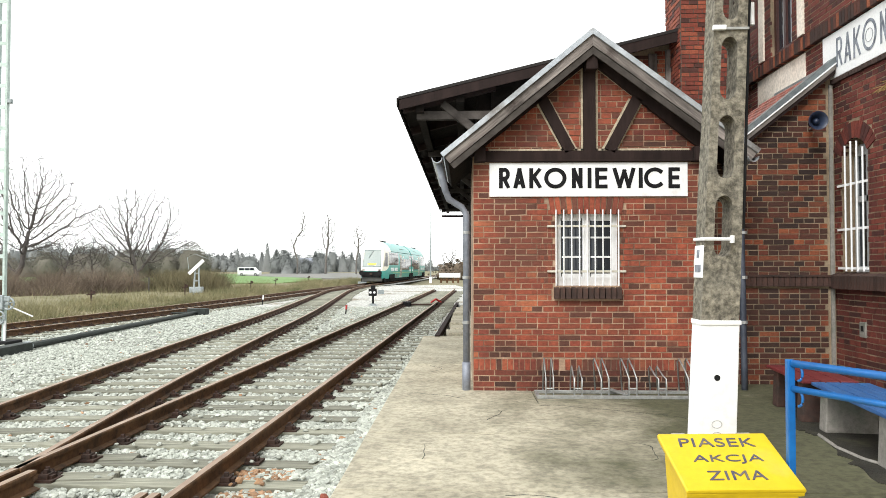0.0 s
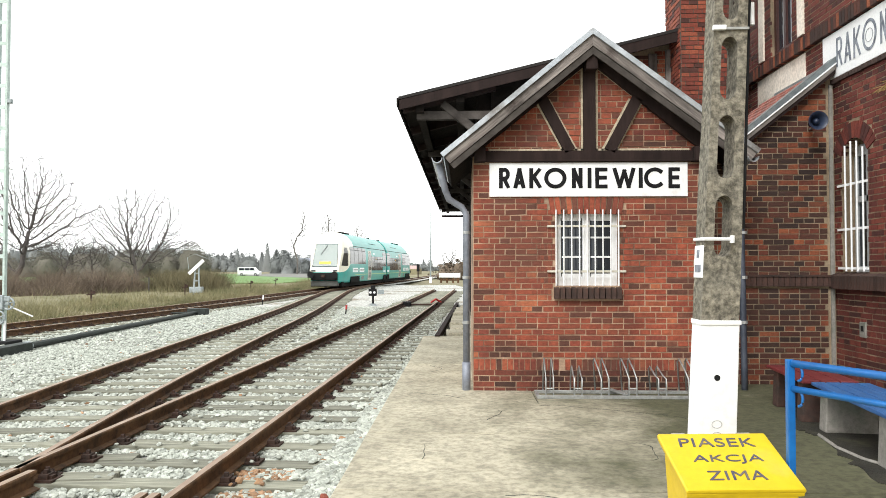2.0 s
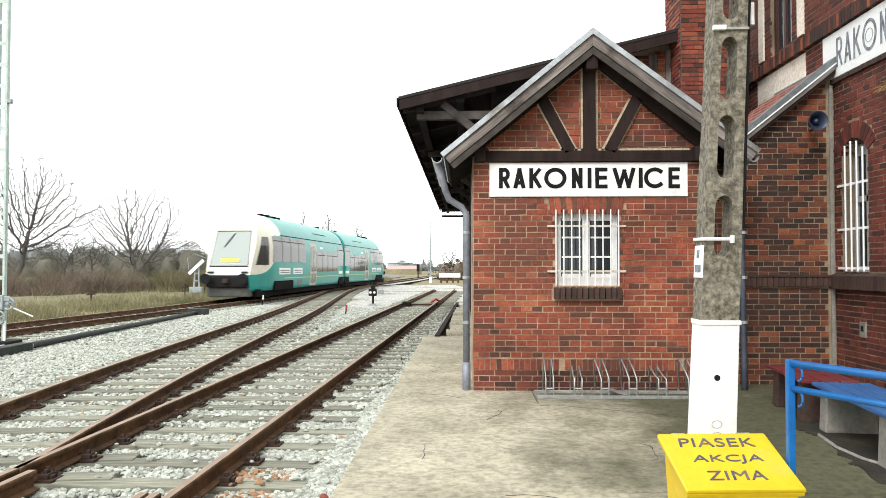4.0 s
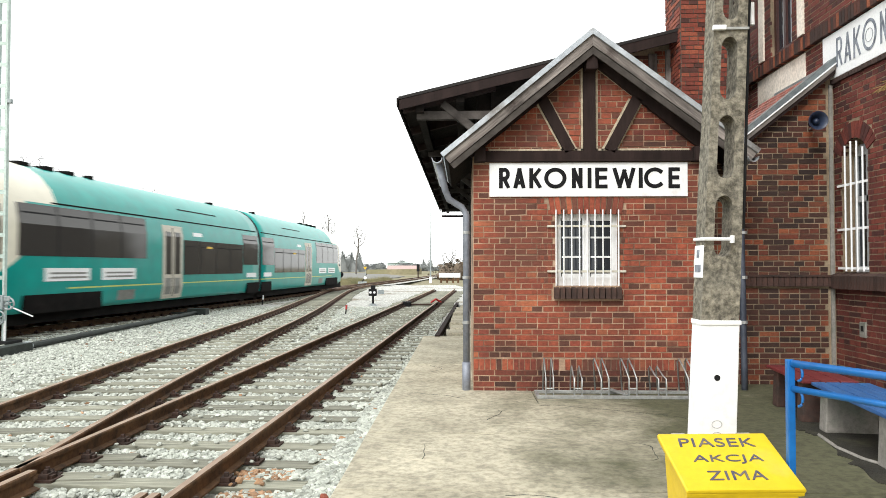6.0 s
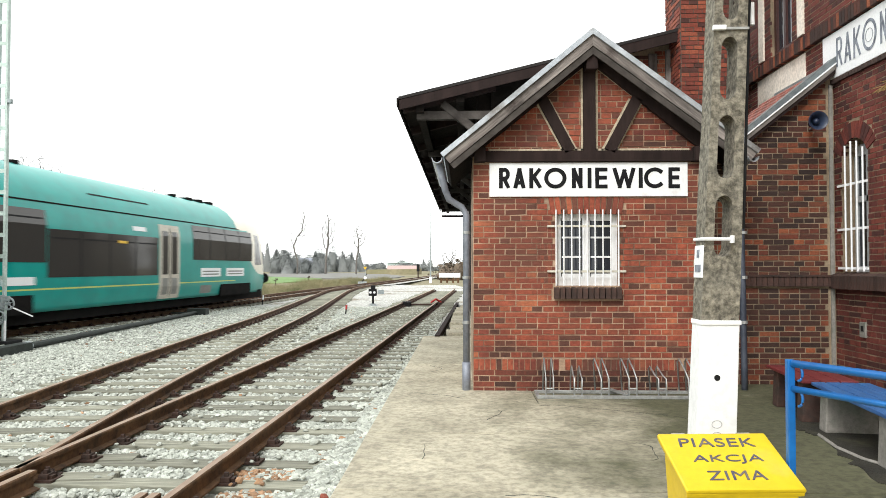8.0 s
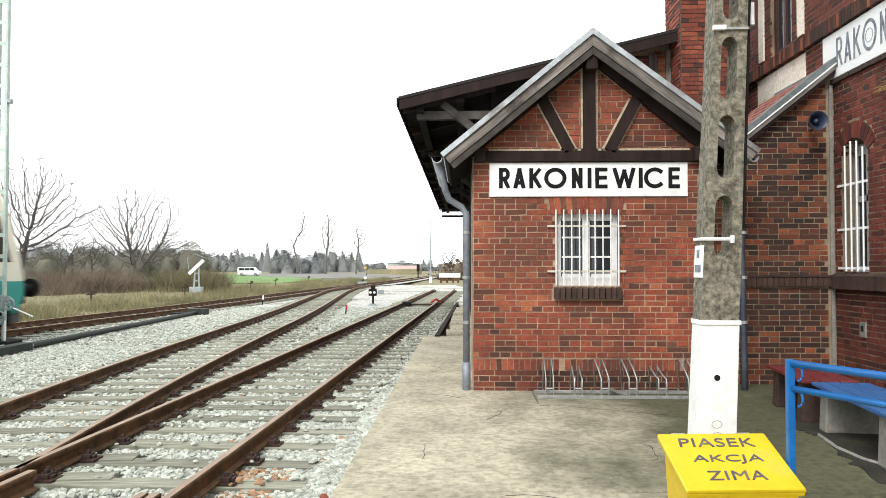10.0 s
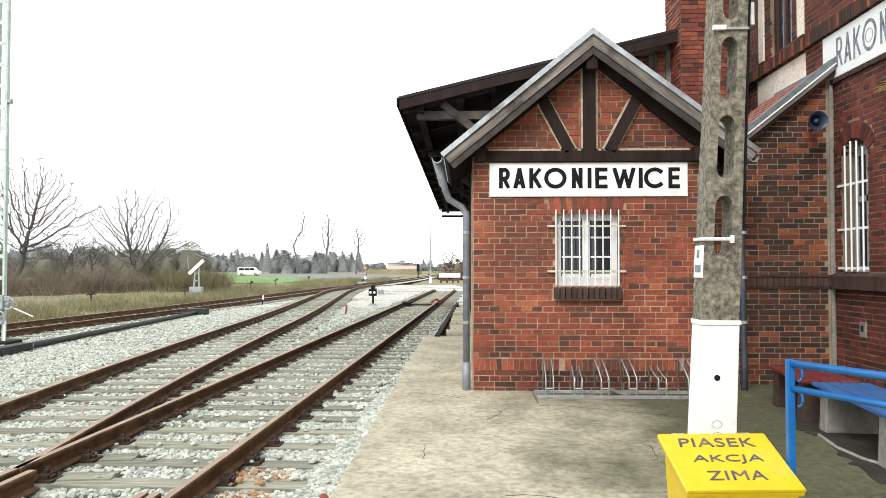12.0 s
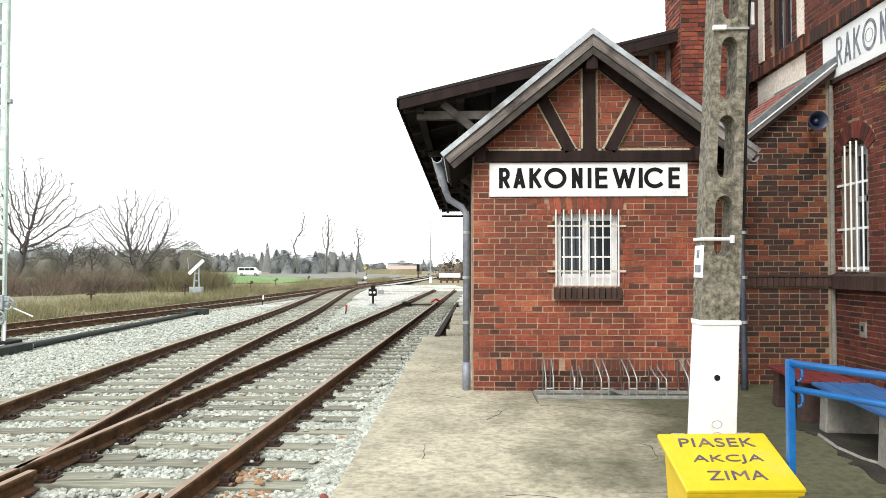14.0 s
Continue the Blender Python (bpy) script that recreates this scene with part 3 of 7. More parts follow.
def stones(rng):
    """Loose crushed stones: angular lumps strewn over the bed, dense near the platform and thinner far off."""
    g = (1 + 5 ** 0.5) / 2
    iv = np.array([(-1, g, 0), (1, g, 0), (-1, -g, 0), (1, -g, 0), (0, -1, g), (0, 1, g), (0, -1, -g), (0, 1, -g), (g, 0, -1), (g, 0, 1), (-g, 0, -1), (-g, 0, 1)], float)
    iv /= np.linalg.norm(iv[0])
    fi = np.array([(0, 11, 5), (0, 5, 1), (0, 1, 7), (0, 7, 10), (0, 10, 11), (1, 5, 9), (5, 11, 4), (11, 10, 2), (10, 7, 6), (7, 1, 8), (3, 9, 4), (3, 4, 2), (3, 2, 6), (3, 6, 8), (3, 8, 9), (4, 9, 5), (2, 4, 11), (6, 2, 10), (8, 6, 7), (9, 8, 1)])
    sets = [(33000, 4.3, 9.0, -6.6, -0.98, 0.029), (6500, 4.3, 10.0, -1.75, -0.97, 0.036), (36000, 9.0, 16.0, -10.5, -0.98, 0.030), (26000, 16.0, 32.0, -12.6, -0.7, 0.038)]
    P, R = [], []
    for n, y0, y1, x0, x1, r in sets:
        y = y0 + (y1 - y0) * rng.random(n)
        x = x0 + (x1 - x0) * rng.random(n)
        P.append(np.stack([x, y], -1)), R.append(r * rng.uniform(0.55, 1.25, n))
    P, R = np.concatenate(P), np.concatenate(R)
    keep = np.ones(len(P), bool)
    onsleeper = np.zeros(len(P), bool)
    for line, first, lo in ((SIDING, 0.2, 2), (LOOP, 0.35, 5.2), (MAIN_LINE, 0.0, -12)):
        t = np.gradient(line, axis=0)
        s = np.r_[0, np.cumsum(np.hypot(*np.diff(line, axis=0).T))]
        i = np.clip(np.searchsorted(line[:, 1], P[:, 1]), 1, len(line) - 1)
        tn = t[i] / np.linalg.norm(t[i], axis=1)[:, None]
        rel = P - line[i]
        along, across = (rel * tn).sum(1), rel[:, 0] * tn[:, 1] - rel[:, 1] * tn[:, 0]
        d = (s[i] + along - first) % 0.62
        d = np.minimum(d, 0.62 - d)
        onsleeper |= (d < 0.15) & (abs(across) < 1.42) & (P[:, 1] > lo)
        keep &= ~((abs(abs(across) - 0.73) < 0.10) & (rng.random(len(P)) < 0.9))
    keep &= ~(onsleeper & (rng.random(len(P)) < 0.985))
    P, R, onsleeper = P[keep], R[keep], onsleeper[keep]
    n = len(P)
    V = iv[None] * rng.uniform(0.6, 1.25, (n, 12, 1)) * np.stack([rng.uniform(0.8, 1.35, n), rng.uniform(0.8, 1.2, n), rng.uniform(0.55, 0.85, n)], -1)[:, None]
    a = rng.uniform(0, 6.28, n)
    c, s_ = np.cos(a)[:, None], np.sin(a)[:, None]
    V = np.stack([V[..., 0] * c - V[..., 1] * s_, V[..., 0] * s_ + V[..., 1] * c, V[..., 2]], -1) * R[:, None, None]
    Z = np.where(onsleeper, -0.155, -0.200) + rng.uniform(0, 0.022, n)
    V += np.c_[P, Z][:, None]
    rusty = (rng.random(n) < 0.008) | ((abs(P[:, 0] + 1.75) < 0.35) & (P[:, 1] < 6.2) & (rng.random(n) < 0.6))
    for sel, mat, lab in ((~rusty, STONE, "pale angular crushed ballast stones"), (rusty, RUST_STONE, "rust-stained ballast stones and leaves")):
        v = V[sel]
        f = fi[None] + 12 * np.arange(len(v))[:, None, None]
        tagged(finish("ballast_stones", mesh_np("ballast_stones", v.reshape(-1, 3), f.reshape(-1, 3), mat), None), lab, "ballast", kind="stuff")


# ---- platform ----
def platform():
    pf = thing("platform", "low concrete platform of cracked, stained slabs", "platform", kind="structure")
    rows = [-6.0, -2.0, 1.8, 3.6, 5.42, 7.28, 8.9, 10.6, 12.4, 14.2, 16.1, 17.6]
    for y0, y1 in zip(rows, rows[1:]):
        xs = [-0.95, 8.0] if y1 < 9.5 else [-0.95, 0.9]
        bm = bmesh.new()
        block(bm, xs[0], xs[1], y0 + 0.008, y1 - 0.008, -0.45, PLAT_Z, None, 0.012)
        part("slab", bm, CONCRETE, pf)
    part("slab", block(bmesh.new(), 0.91, 8.0, 8.908, 10.6, -0.45, PLAT_Z - 0.002, None, 0.01), CONCRETE, pf)
    crack_rng = random.Random(9)
    for x, y, ang, ln in ((-0.9, 5.05, 20, 0.9), (0.3, 5.30, 4, 1.3), (-0.35, 6.3, 80, 0.5), (0.25, 7.9, 75, 0.6), (-0.7, 9.6, 10, 0.8), (-0.5, 11.5, 70, 0.9), (1.6, 6.3, 35, 0.7), (2.2, 8.2, -15, 1.0), (2.6, 5.0, 25, 1.1), (0.9, 8.75, 8, 1.5)):
        bm = bmesh.new()
        p, a = Vector((x, y, 0)), radians(ang)
        for k in range(9):
            a += crack_rng.gauss(0, 0.28)
            q = p + Vector((math.cos(a), math.sin(a), 0)) * ln / 9
            w = crack_rng.uniform(0.003, 0.008)
            beam(bm, p + Vector((0, 0, PLAT_Z - 0.001)), q + Vector((0, 0, PLAT_Z - 0.001)), w, 0.006)
            p = q
        part("crack", bm, DARK_GREEN, pf, "dark crack in the concrete")
    part("joint_fill", block(bmesh.new(), -0.93, 7.9, -5.9, 17.5, -0.44, PLAT_Z - 0.018), BLACK, pf, "dark soil in the slab joints")
    # old sleepers and broken slabs edging the path beyond
    rng = random.Random(5)
    for i in range(9):
        y = 18.3 + i * 1.55
        x = -0.62 + (y - 18) * 0.02
        bm = block(bmesh.new(), -0.45, 0.45, -0.55, 0.55, -0.2, -0.06 + rng.uniform(-0.03, 0.03), pose(x + 0.6 + rng.uniform(-.05, .1), y, 0, 0, rng.uniform(-2, 2), rng.uniform(-5, 5)), 0.02)
        part("slab", bm, CONCRETE, pf, "broken concrete slab")
    bm = bmesh.new()
    beam(bm, (-0.62, 17.4, -0.14), (-0.28, 34, -0.14), 0.12, 0.14)
    part("edging_timber", bm, TIMBER, pf, "dark timber edging")
    flat("path", [(-0.3, 17.65), (5.0, 17.65), (5.0, 44), (0.6, 44)], -0.19, SOIL, "trodden earth beside the goods shed", "path")


# ---- brick laying ----
COURSE, HEAD = 0.0758, 0.142


def brick_mesh(w, h, d, mat, chip=0.004):
    bm = block(bmesh.new(), -w / 2, w / 2, -d, 0.0, -h / 2, h / 2)
    for v in bm.verts:
        v.co += Vector((random.uniform(-chip, chip), 0, random.uniform(-chip, chip)))
    me = bpy.data.meshes.new("brick")
    bm.to_mesh(me)
    bm.free()
    me.materials.append(mat)
    return me


def lay(parent, m, width, z0, z1, mat, keep, near, seed=1, offset=0.0, proud=0.007, gap=0.014):
    """Lays alternate header and stretcher courses on the plane of m (x along, z up, -y outwards). keep(u, v) says where bricks go;
    near(u, v) picks those built as pieces of their own, the rest are joined."""
    rng = np.random.default_rng(seed)
    h = COURSE - gap
    heads = [brick_mesh(HEAD - gap, h, 0.03, mat) for _ in range(3)]
    stretch = [brick_mesh(2 * HEAD - gap, h, 0.03, mat) for _ in range(4)]
    rest, count, v, row = [], 0, z0 + COURSE / 2, 0
    while v < z1:
        u = offset - (HEAD * 0.5 if row % 4 == 2 else 0)
        while u < width:
            head = row % 2 == 0 or rng.random() < 0.06
            w = HEAD if head else 2 * HEAD
            if width - u < 0.05:
                break
            if u + w > width:
                w, head = width - u, True
            cu, a = u + w / 2, max(u, 0)
            if u < 0:
                w = u + w
                cu = w / 2
            u = a + w
            if w < 0.05:
                continue
            if not (keep(cu, v) and keep(cu - w * 0.42, v) and keep(cu + w * 0.42, v)):
                # cut bricks along openings
                n = max(3, round(w / (HEAD / 3)))
                for k in range(n):
                    c = a + w * (k + 0.5) / n
                    e = w / n * 0.46
                    if keep(c - e, v) and keep(c + e, v):
                        rest.append((c, 0.015 - proud, v, w / n / 2 - 0.002, 0.015, h / 2, 0.0))
                continue
            out = proud * rng.uniform(0.55, 1.2)
            if near(cu, v) and count < 290 and (abs(w - HEAD) < 1e-6 or abs(w - 2 * HEAD) < 1e-6):
                ob = new("brick", (heads if head else stretch)[rng.integers(3)])
                ob.parent = parent
                ob.matrix_local = m @ Matrix.Translation((cu, 0.03 - out, v)) @ Matrix.Rotation(rng.normal(0, 0.006), 4, "Y")
                count += 1
            else:
                rest.append((cu, 0.015 - out, v, (w - gap) / 2 * rng.uniform(0.97, 1.02), 0.015, h / 2 * rng.uniform(0.92, 1.06), 0.0))
        v += COURSE
        row += 1
    if rest:
        me = boxes("bricks", rest, mat)
        me.transform(m)
        ob = finish("bricks", me, None, parent, "further bricks of the same wall")
        tagged(ob, kind="stuff")


BUILD_LAST = []
SHED_Y = 9.81


def shed_keep(u, v):
    x, z = u + 0.13, v
    if 1.235 < x < 2.06 and 1.27 < z < 2.30:
        return False
    if 1.12 < x < 2.14 and 2.28 < z < 2.47:
        return False
    if 1.20 < x < 2.07 and 1.10 < z < 1.30:
        return False
    if z < 0.325 or 2.94 < z < 3.09:
        return False
    return z < 3.09 or abs(x - 1.68) < (4.36 - z) / 0.82


def brick_shed():
    """Small gabled brick annex with half-timbered gable, barred window and name board."""
    sh = thing("brick_shed", "small red brick lamp room with half-timbered gable and zinc-edged roof", "brick building")
    y0, y1, x0, x1, cx = SHED_Y, 12.45, 0.13, 3.23, 1.68
    bm = bmesh.new()
    pierced(bm, [(x0, -0.2), (x1, -0.2), (x1, 3.05), (x0, 3.05)], [[(1.235, 1.29), (2.06, 1.29), (2.06, 2.30), (1.235, 2.30)]], y0, y0 + 0.25)
    wall = part("wall", bm, MORTAR, sh, "red brick wall in pale lime mortar")
    part("side_wall", block(bmesh.new(), x0, x0 + 0.25, y0 + 0.25, y1, -0.2, 3.05), MORTAR, sh)
    part("side_wall", block(bmesh.new(), x1 - 0.25, x1, y0 + 0.25, y1, -0.2, 3.05), MORTAR, sh)
    part("rear_wall", block(bmesh.new(), x0 + 0.25, x1 - 0.25, y1 - 0.1, y1, -0.2, 3.05), MORTAR, sh)
    prism(bm := bmesh.new(), [(x0, 3.05), (x1, 3.05), (cx, 4.37)], "y", y0 + 0.004, y0 + 0.2)
    part("gable_panel", bm, MORTAR, sh, "brick infill of the gable")
    # timbers of the gable
    yt = y0 - 0.03
    def timber(name, p, q, w):
        bm = bmesh.new()
        beam(bm, (p[0], yt, p[1]), (q[0], yt, q[1]), 0.09, w, up=(q[1] - p[1], 0, p[0] - q[0]))
        part(name, bm, TIMBER, sh)
    timber("tie_beam", (0.22, 3.01), (3.14, 3.01), 0.14)
    timber("king_post", (cx - 0.005, 3.08), (cx - 0.005, 4.3), 0.16)
    timber("brace", (1.42, 3.08), (1.05, 3.78), 0.14)
    timber("brace", (1.94, 3.08), (2.31, 3.78), 0.14)
    timber("rafter", (0.05, 3.08), (cx, 4.40), 0.20)
    timber("rafter", (3.31, 3.08), (cx, 4.40), 0.20)
    for x in (0.22, 3.10):
        part("plate_end", block(bmesh.new(), x - 0.075, x + 0.075, y0 - 0.16, y0 + 0.2, 2.93, 3.12, None, 0.01), TIMBER, sh)
    part("ridge_end", block(bmesh.new(), cx - 0.075, cx + 0.075, y0 - 0.26, y0 + 0.2, 4.12, 4.30, None, 0.01), TIMBER, sh)
    # pale mortar seams beside the timbers
    bm = bmesh.new()
    for s in (-1, 1):
        beam(bm, (cx + s * 0.098, y0 - 0.008, 3.09), (cx + s * 0.098, y0 - 0.008, 4.2), 0.016, 0.03, up=(1, 0, 0))
        for w in (-0.093, 0.093):
            beam(bm, (cx + s * (0.26 + w), y0 - 0.008, 3.09), (cx + s * (0.63 + w), y0 - 0.008, 3.78), 0.016, 0.03, up=(1, 0, 0))
        beam(bm, (cx + s * 1.50, y0 - 0.008, 3.09), (cx + s * 0.10, y0 - 0.008, 4.20), 0.016, 0.03, up=(1, 0, 0))
    beam(bm, (0.35, y0 - 0.008, 3.10), (3.0, y0 - 0.008, 3.10), 0.016, 0.03)
    part("mortar_seam", bm, SEAM, sh, "pale mortar seams along the timbers")
    # roof: two slopes with board and zinc verge
    ya = y0 - 0.34
    for s in (-1, 1):
        e = Vector((cx - 1.95, 0, 3.00)) if s < 0 else Vector((3.787, 0, 3.03))
        r = Vector((cx, 0, 4.60))
        d = (r - e).normalized()
        nrm = Vector((-d.z * s, 0, d.x * s)) * (1 if s > 0 else 1)
        if nrm.z < 0:
            nrm = -nrm
        def slab(lo, hi, ya_, yb_, name, mat, label="", ext=0.0):
            a, up = e - d * ext, 1 / nrm.z
            pts = [(a.x + nrm.x * lo, a.z + nrm.z * lo), (cx + s * 0.001, r.z + lo * up), (cx + s * 0.001, r.z + hi * up), (a.x + nrm.x * hi, a.z + nrm.z * hi)]
            bm = prism(bmesh.new(), pts, "y", ya_, yb_)
            part(name, bm, mat, sh, label)
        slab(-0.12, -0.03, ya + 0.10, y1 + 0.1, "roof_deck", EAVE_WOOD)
        slab(-0.03, 0.0, ya + 0.02, y1 + 0.1, "roof_sheet", ZINC)
        slab(-0.15, -0.035, ya + 0.03, ya + 0.07, "verge_board", VERGE_WOOD[-s], "weathered grey verge board")
        # dark board doubles as the shadow line below the verge
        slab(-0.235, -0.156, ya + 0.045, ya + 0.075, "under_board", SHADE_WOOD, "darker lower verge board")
        slab(-0.035, 0.03, ya, ya + 0.09, "verge_flashing", ZINC, "pale zinc verge flashing", 0.01)
    # soldier bricks over and under the window
    arch = bpy.data.meshes.new("arch_brick")
    bm = block(bmesh.new(), -0.031, 0.031, -0.035, 0.02, -0.115, 0.115)
    bm.to_mesh(arch)
    bm.free()
    arch.materials.append(BRICK)
    for i in range(13):
        k = i - 6
        ob = new("arch_brick", arch)
        ob.parent = sh
        ob.matrix_local = Matrix.Translation((1.635 + k * 0.0755, y0 + 0.016, 2.365 - abs(k) * 0.002)) @ Matrix.Rotation(k * 0.028, 4, "Y")
    sill = bpy.data.meshes.new("sill_brick")
    bm = block(bmesh.new(), -0.031, 0.031, -0.12, 0.10, -0.085, 0.085)
    for v in bm.verts:
        if v.co.z > 0 and v.co.y < 0:
            v.co.z -= 0.035
    bm.to_mesh(sill)
    bm.free()
    sill.materials.append(BRICK_SOOT)
    for i in range(12):
        ob = new("sill_brick", sill)
        ob.parent = sh
        ob.matrix_local = Matrix.Translation((1.235 + i * 0.0745, y0 + 0.03, 1.205))
    # window
    win = thing("window_1", "white two-leaf window with small panes, lace curtain and bars", "window", kind="structure")
    casement(win, 1.235, 2.06, 1.29, 2.30, y0 + 0.09, WHITE_PAINT)
    grille = thing("window_bars", "white-painted iron window bars with two flat rails", "window grille")
    for i in range(9):
        x = 1.229 + i * 0.103
        part("bar", tube(bmesh.new(), [(x, y0 - 0.05, 1.29), (x, y0 - 0.05, 2.30)], 0.0095, 6), WHITE_PAINT, grille)
    for z in (1.48, 2.08):
        bm = block(bmesh.new(), 1.12, 2.15, y0 - 0.038, y0 - 0.026, z - 0.014, z + 0.014, None, 0.004)
        part("cross_rail", bm, RAIL_PAINT, grille, "yellowed flat rail")
        for x in (1.13, 2.14):
            part("bracket", block(bmesh.new(), x - 0.015, x + 0.015, y0 - 0.026, y0 + 0.06, z - 0.012, z + 0.012), RAIL_PAINT, grille)
    # name board
    board = thing("station_sign", "white station name board with black capital letters", "station sign")
    part("board", block(bmesh.new(), 0.349, 2.968, y0 - 0.035, y0 - 0.012, 2.475, 2.926, None, 0.004), SIGN_WHITE, board)
    name_letters(board, Matrix.Translation((0.475, y0 - 0.037, 2.581)) @ Matrix.Rotation(math.pi / 2, 4, "X"), 0.277, 2.394, SIGN_BLACK, 0.052)
    # gutter and downpipes
    gutter(cx)
    BUILD_LAST.append(lambda: lay(wall, Matrix.Translation((x0, y0, 0)), x1 - x0, -0.12, 4.4, BRICK, shed_keep, lambda u, v: 0.75 < v < 2.4 and u < 2.2, 4))
    plinth(sh, wall, x0, x1, y0)


def plinth(sh, wall, x0, x1, y0):
    """Soldier course and the darker footing courses under it."""
    me = brick_mesh(COURSE - 0.012, 0.142, 0.03, BRICK, 0.003)
    n = int((x1 - x0) / COURSE)
    for i in range(n):
        if random.random() < 0.94:
            ob = new("soldier_brick", me)
            ob.parent = sh
            ob.matrix_local = Matrix.Translation((x0 + COURSE * (i + 0.5), y0 + 0.03 - random.uniform(0.005, 0.010), 0.245)) @ Matrix.Rotation(random.gauss(0, 0.012), 4, "Y")
    BUILD_LAST.append(lambda: lay(wall, Matrix.Translation((x0, y0, 0)), x1 - x0, -0.13, 0.16, BRICK_FOOT, lambda u, v: True, lambda u, v: True, 6))


def name_letters(parent, m, height, width, mat, pen):
    """The station's name in painted capitals: each letter is a set of flat brush strokes of width pen."""
    def arc(a, b, n=14, cx=0.5, cy=0.5, rx=0.5, ry=0.5):
        return [(cx + rx * math.cos(radians(t)), cy + ry * math.sin(radians(t))) for t in np.linspace(a, b, n)]
    shapes = {"R": [[(0, 0), (0, 1)], [(0, 1), (0.55, 1), *arc(80, -80, 9, 0.6, 0.74, 0.4, 0.26), (0, 0.48)], [(0.45, 0.48), (1, 0)]],
              "A": [[(0, 0), (0.5, 1)], [(1, 0), (0.5, 1)], [(0.2, 0.24), (0.8, 0.24)]],
              "K": [[(0, 0), (0, 1)], [(0, 0.40), (0.95, 1)], [(0.3, 0.58), (1, 0)]],
              "O": [arc(90, 450, 29)], "I": [[(0.5, 0), (0.5, 1)]],
              "N": [[(0, 0), (0, 1)], [(0, 1), (1, 0)], [(1, 0), (1, 1)]],
              "E": [[(0, 0), (0, 1)], [(0, 1), (1, 1)], [(0, 0.52), (0.92, 0.52)], [(0, 0), (1, 0)]],
              "W": [[(0, 1), (0.27, 0)], [(0.27, 0), (0.52, 0.9)], [(0.52, 0.9), (0.75, 0)], [(0.75, 0), (1, 1)]],
              "C": [arc(48, 312, 22, 0.5, 0.5, 0.56, 0.5)]}
    rows = [("R", 0.0, .145), ("A", .195, .154), ("K", .403, .162), ("O", .601, .295), ("N", .967, .141), ("I", 1.174, .05), ("E", 1.275, .167), ("W", 1.507, .296), ("I", 1.849, .05), ("C", 1.93, .262), ("E", 2.239, .155)]
    k, rng = width / 2.394, random.Random(3)
    for ch, x, w in rows:
        bm = bmesh.new()
        inner, tall = max(w * k - pen, 0.001), height - pen
        for n, line in enumerate(shapes[ch]):
            pts = [Vector((x * k + pen / 2 + u * inner, pen / 2 + v * tall)) for u, v in line]
            closed = ch == "O"
            sides = ([], [])
            for i, p in enumerate(pts):
                a = pts[i - 1] if i else (pts[-2] if closed else p)
                b = pts[i + 1] if i + 1 < len(pts) else (pts[1] if closed else p)
                d = (b - a).normalized()
                half = pen / 2 * rng.uniform(0.94, 1.05)
                tip = Vector((0, 0)) if closed or 0 < i < len(pts) - 1 else d * (pen * 0.42 if i else -pen * 0.42)
                nx = Vector((-d.y, d.x)) * half
                for side, q in zip(sides, (p + nx + tip, p - nx + tip)):
                    side.append((q.x, min(max(q.y, 0), height)))
            lift = 0.002 + 0.0004 * n
            grid = [[bm.verts.new((*q, z)) for q in side] for z in (0, lift) for side in sides]
            for i in range(len(pts) - 1):
                for a, b in ((2, 3), (0, 2), (3, 1)):
                    bm.faces.new((grid[a][i], grid[b][i], grid[b][i + 1], grid[a][i + 1]))
        bmesh.ops.recalc_face_normals(bm, faces=bm.faces)
        bmesh.ops.transform(bm, matrix=m, verts=bm.verts)
        part("letter", bm, mat, parent)


def casement(win, x0, x1, z0, z1, y, mat):
    """A two-leaf window with glazing bars, in the plane y, with glass and a curtain behind it."""
    bm = bmesh.new()
    f = 0.055
    block(bm, x0, x0 + f, y, y + 0.07, z0, z1), block(bm, x1 - f, x1, y, y + 0.07, z0, z1)
    block(bm, x0 + f, x1 - f, y, y + 0.07, z0, z0 + 0.12), block(bm, x0 + f, x1 - f, y, y + 0.07, z1 - 0.10, z1)
    cx = (x0 + x1) / 2
    block(bm, cx - 0.028, cx + 0.028, y - 0.006, y + 0.07, z0 + 0.12, z1 - 0.10)
    part("window_frame", bm, mat, win)
    for a, b in ((x0 + f, cx - 0.028), (cx + 0.028, x1 - f)):
        bm = bmesh.new()
        lo, hi = z0 + 0.12, z1 - 0.10
        block(bm, a, a + 0.02, y + 0.008, y + 0.055, lo, hi), block(bm, b - 0.02, b, y + 0.008, y + 0.055, lo, hi)
        block(bm, a + 0.035, b - 0.035, y + 0.008, y + 0.055, lo, lo + 0.04), block(bm, a + 0.035, b - 0.035, y + 0.008, y + 0.055, hi - 0.04, hi)
        for k in (0.335, 0.665):
            z = lo + (hi - lo) * k
            block(bm, a + 0.035, b - 0.035, y + 0.014, y + 0.045, z - 0.012, z + 0.012)
        part("sash", bm, mat, win)
        part("pane", block(bmesh.new(), a + 0.03, b - 0.03, y + 0.026, y + 0.032, lo + 0.03, hi - 0.03), GLASS, win)


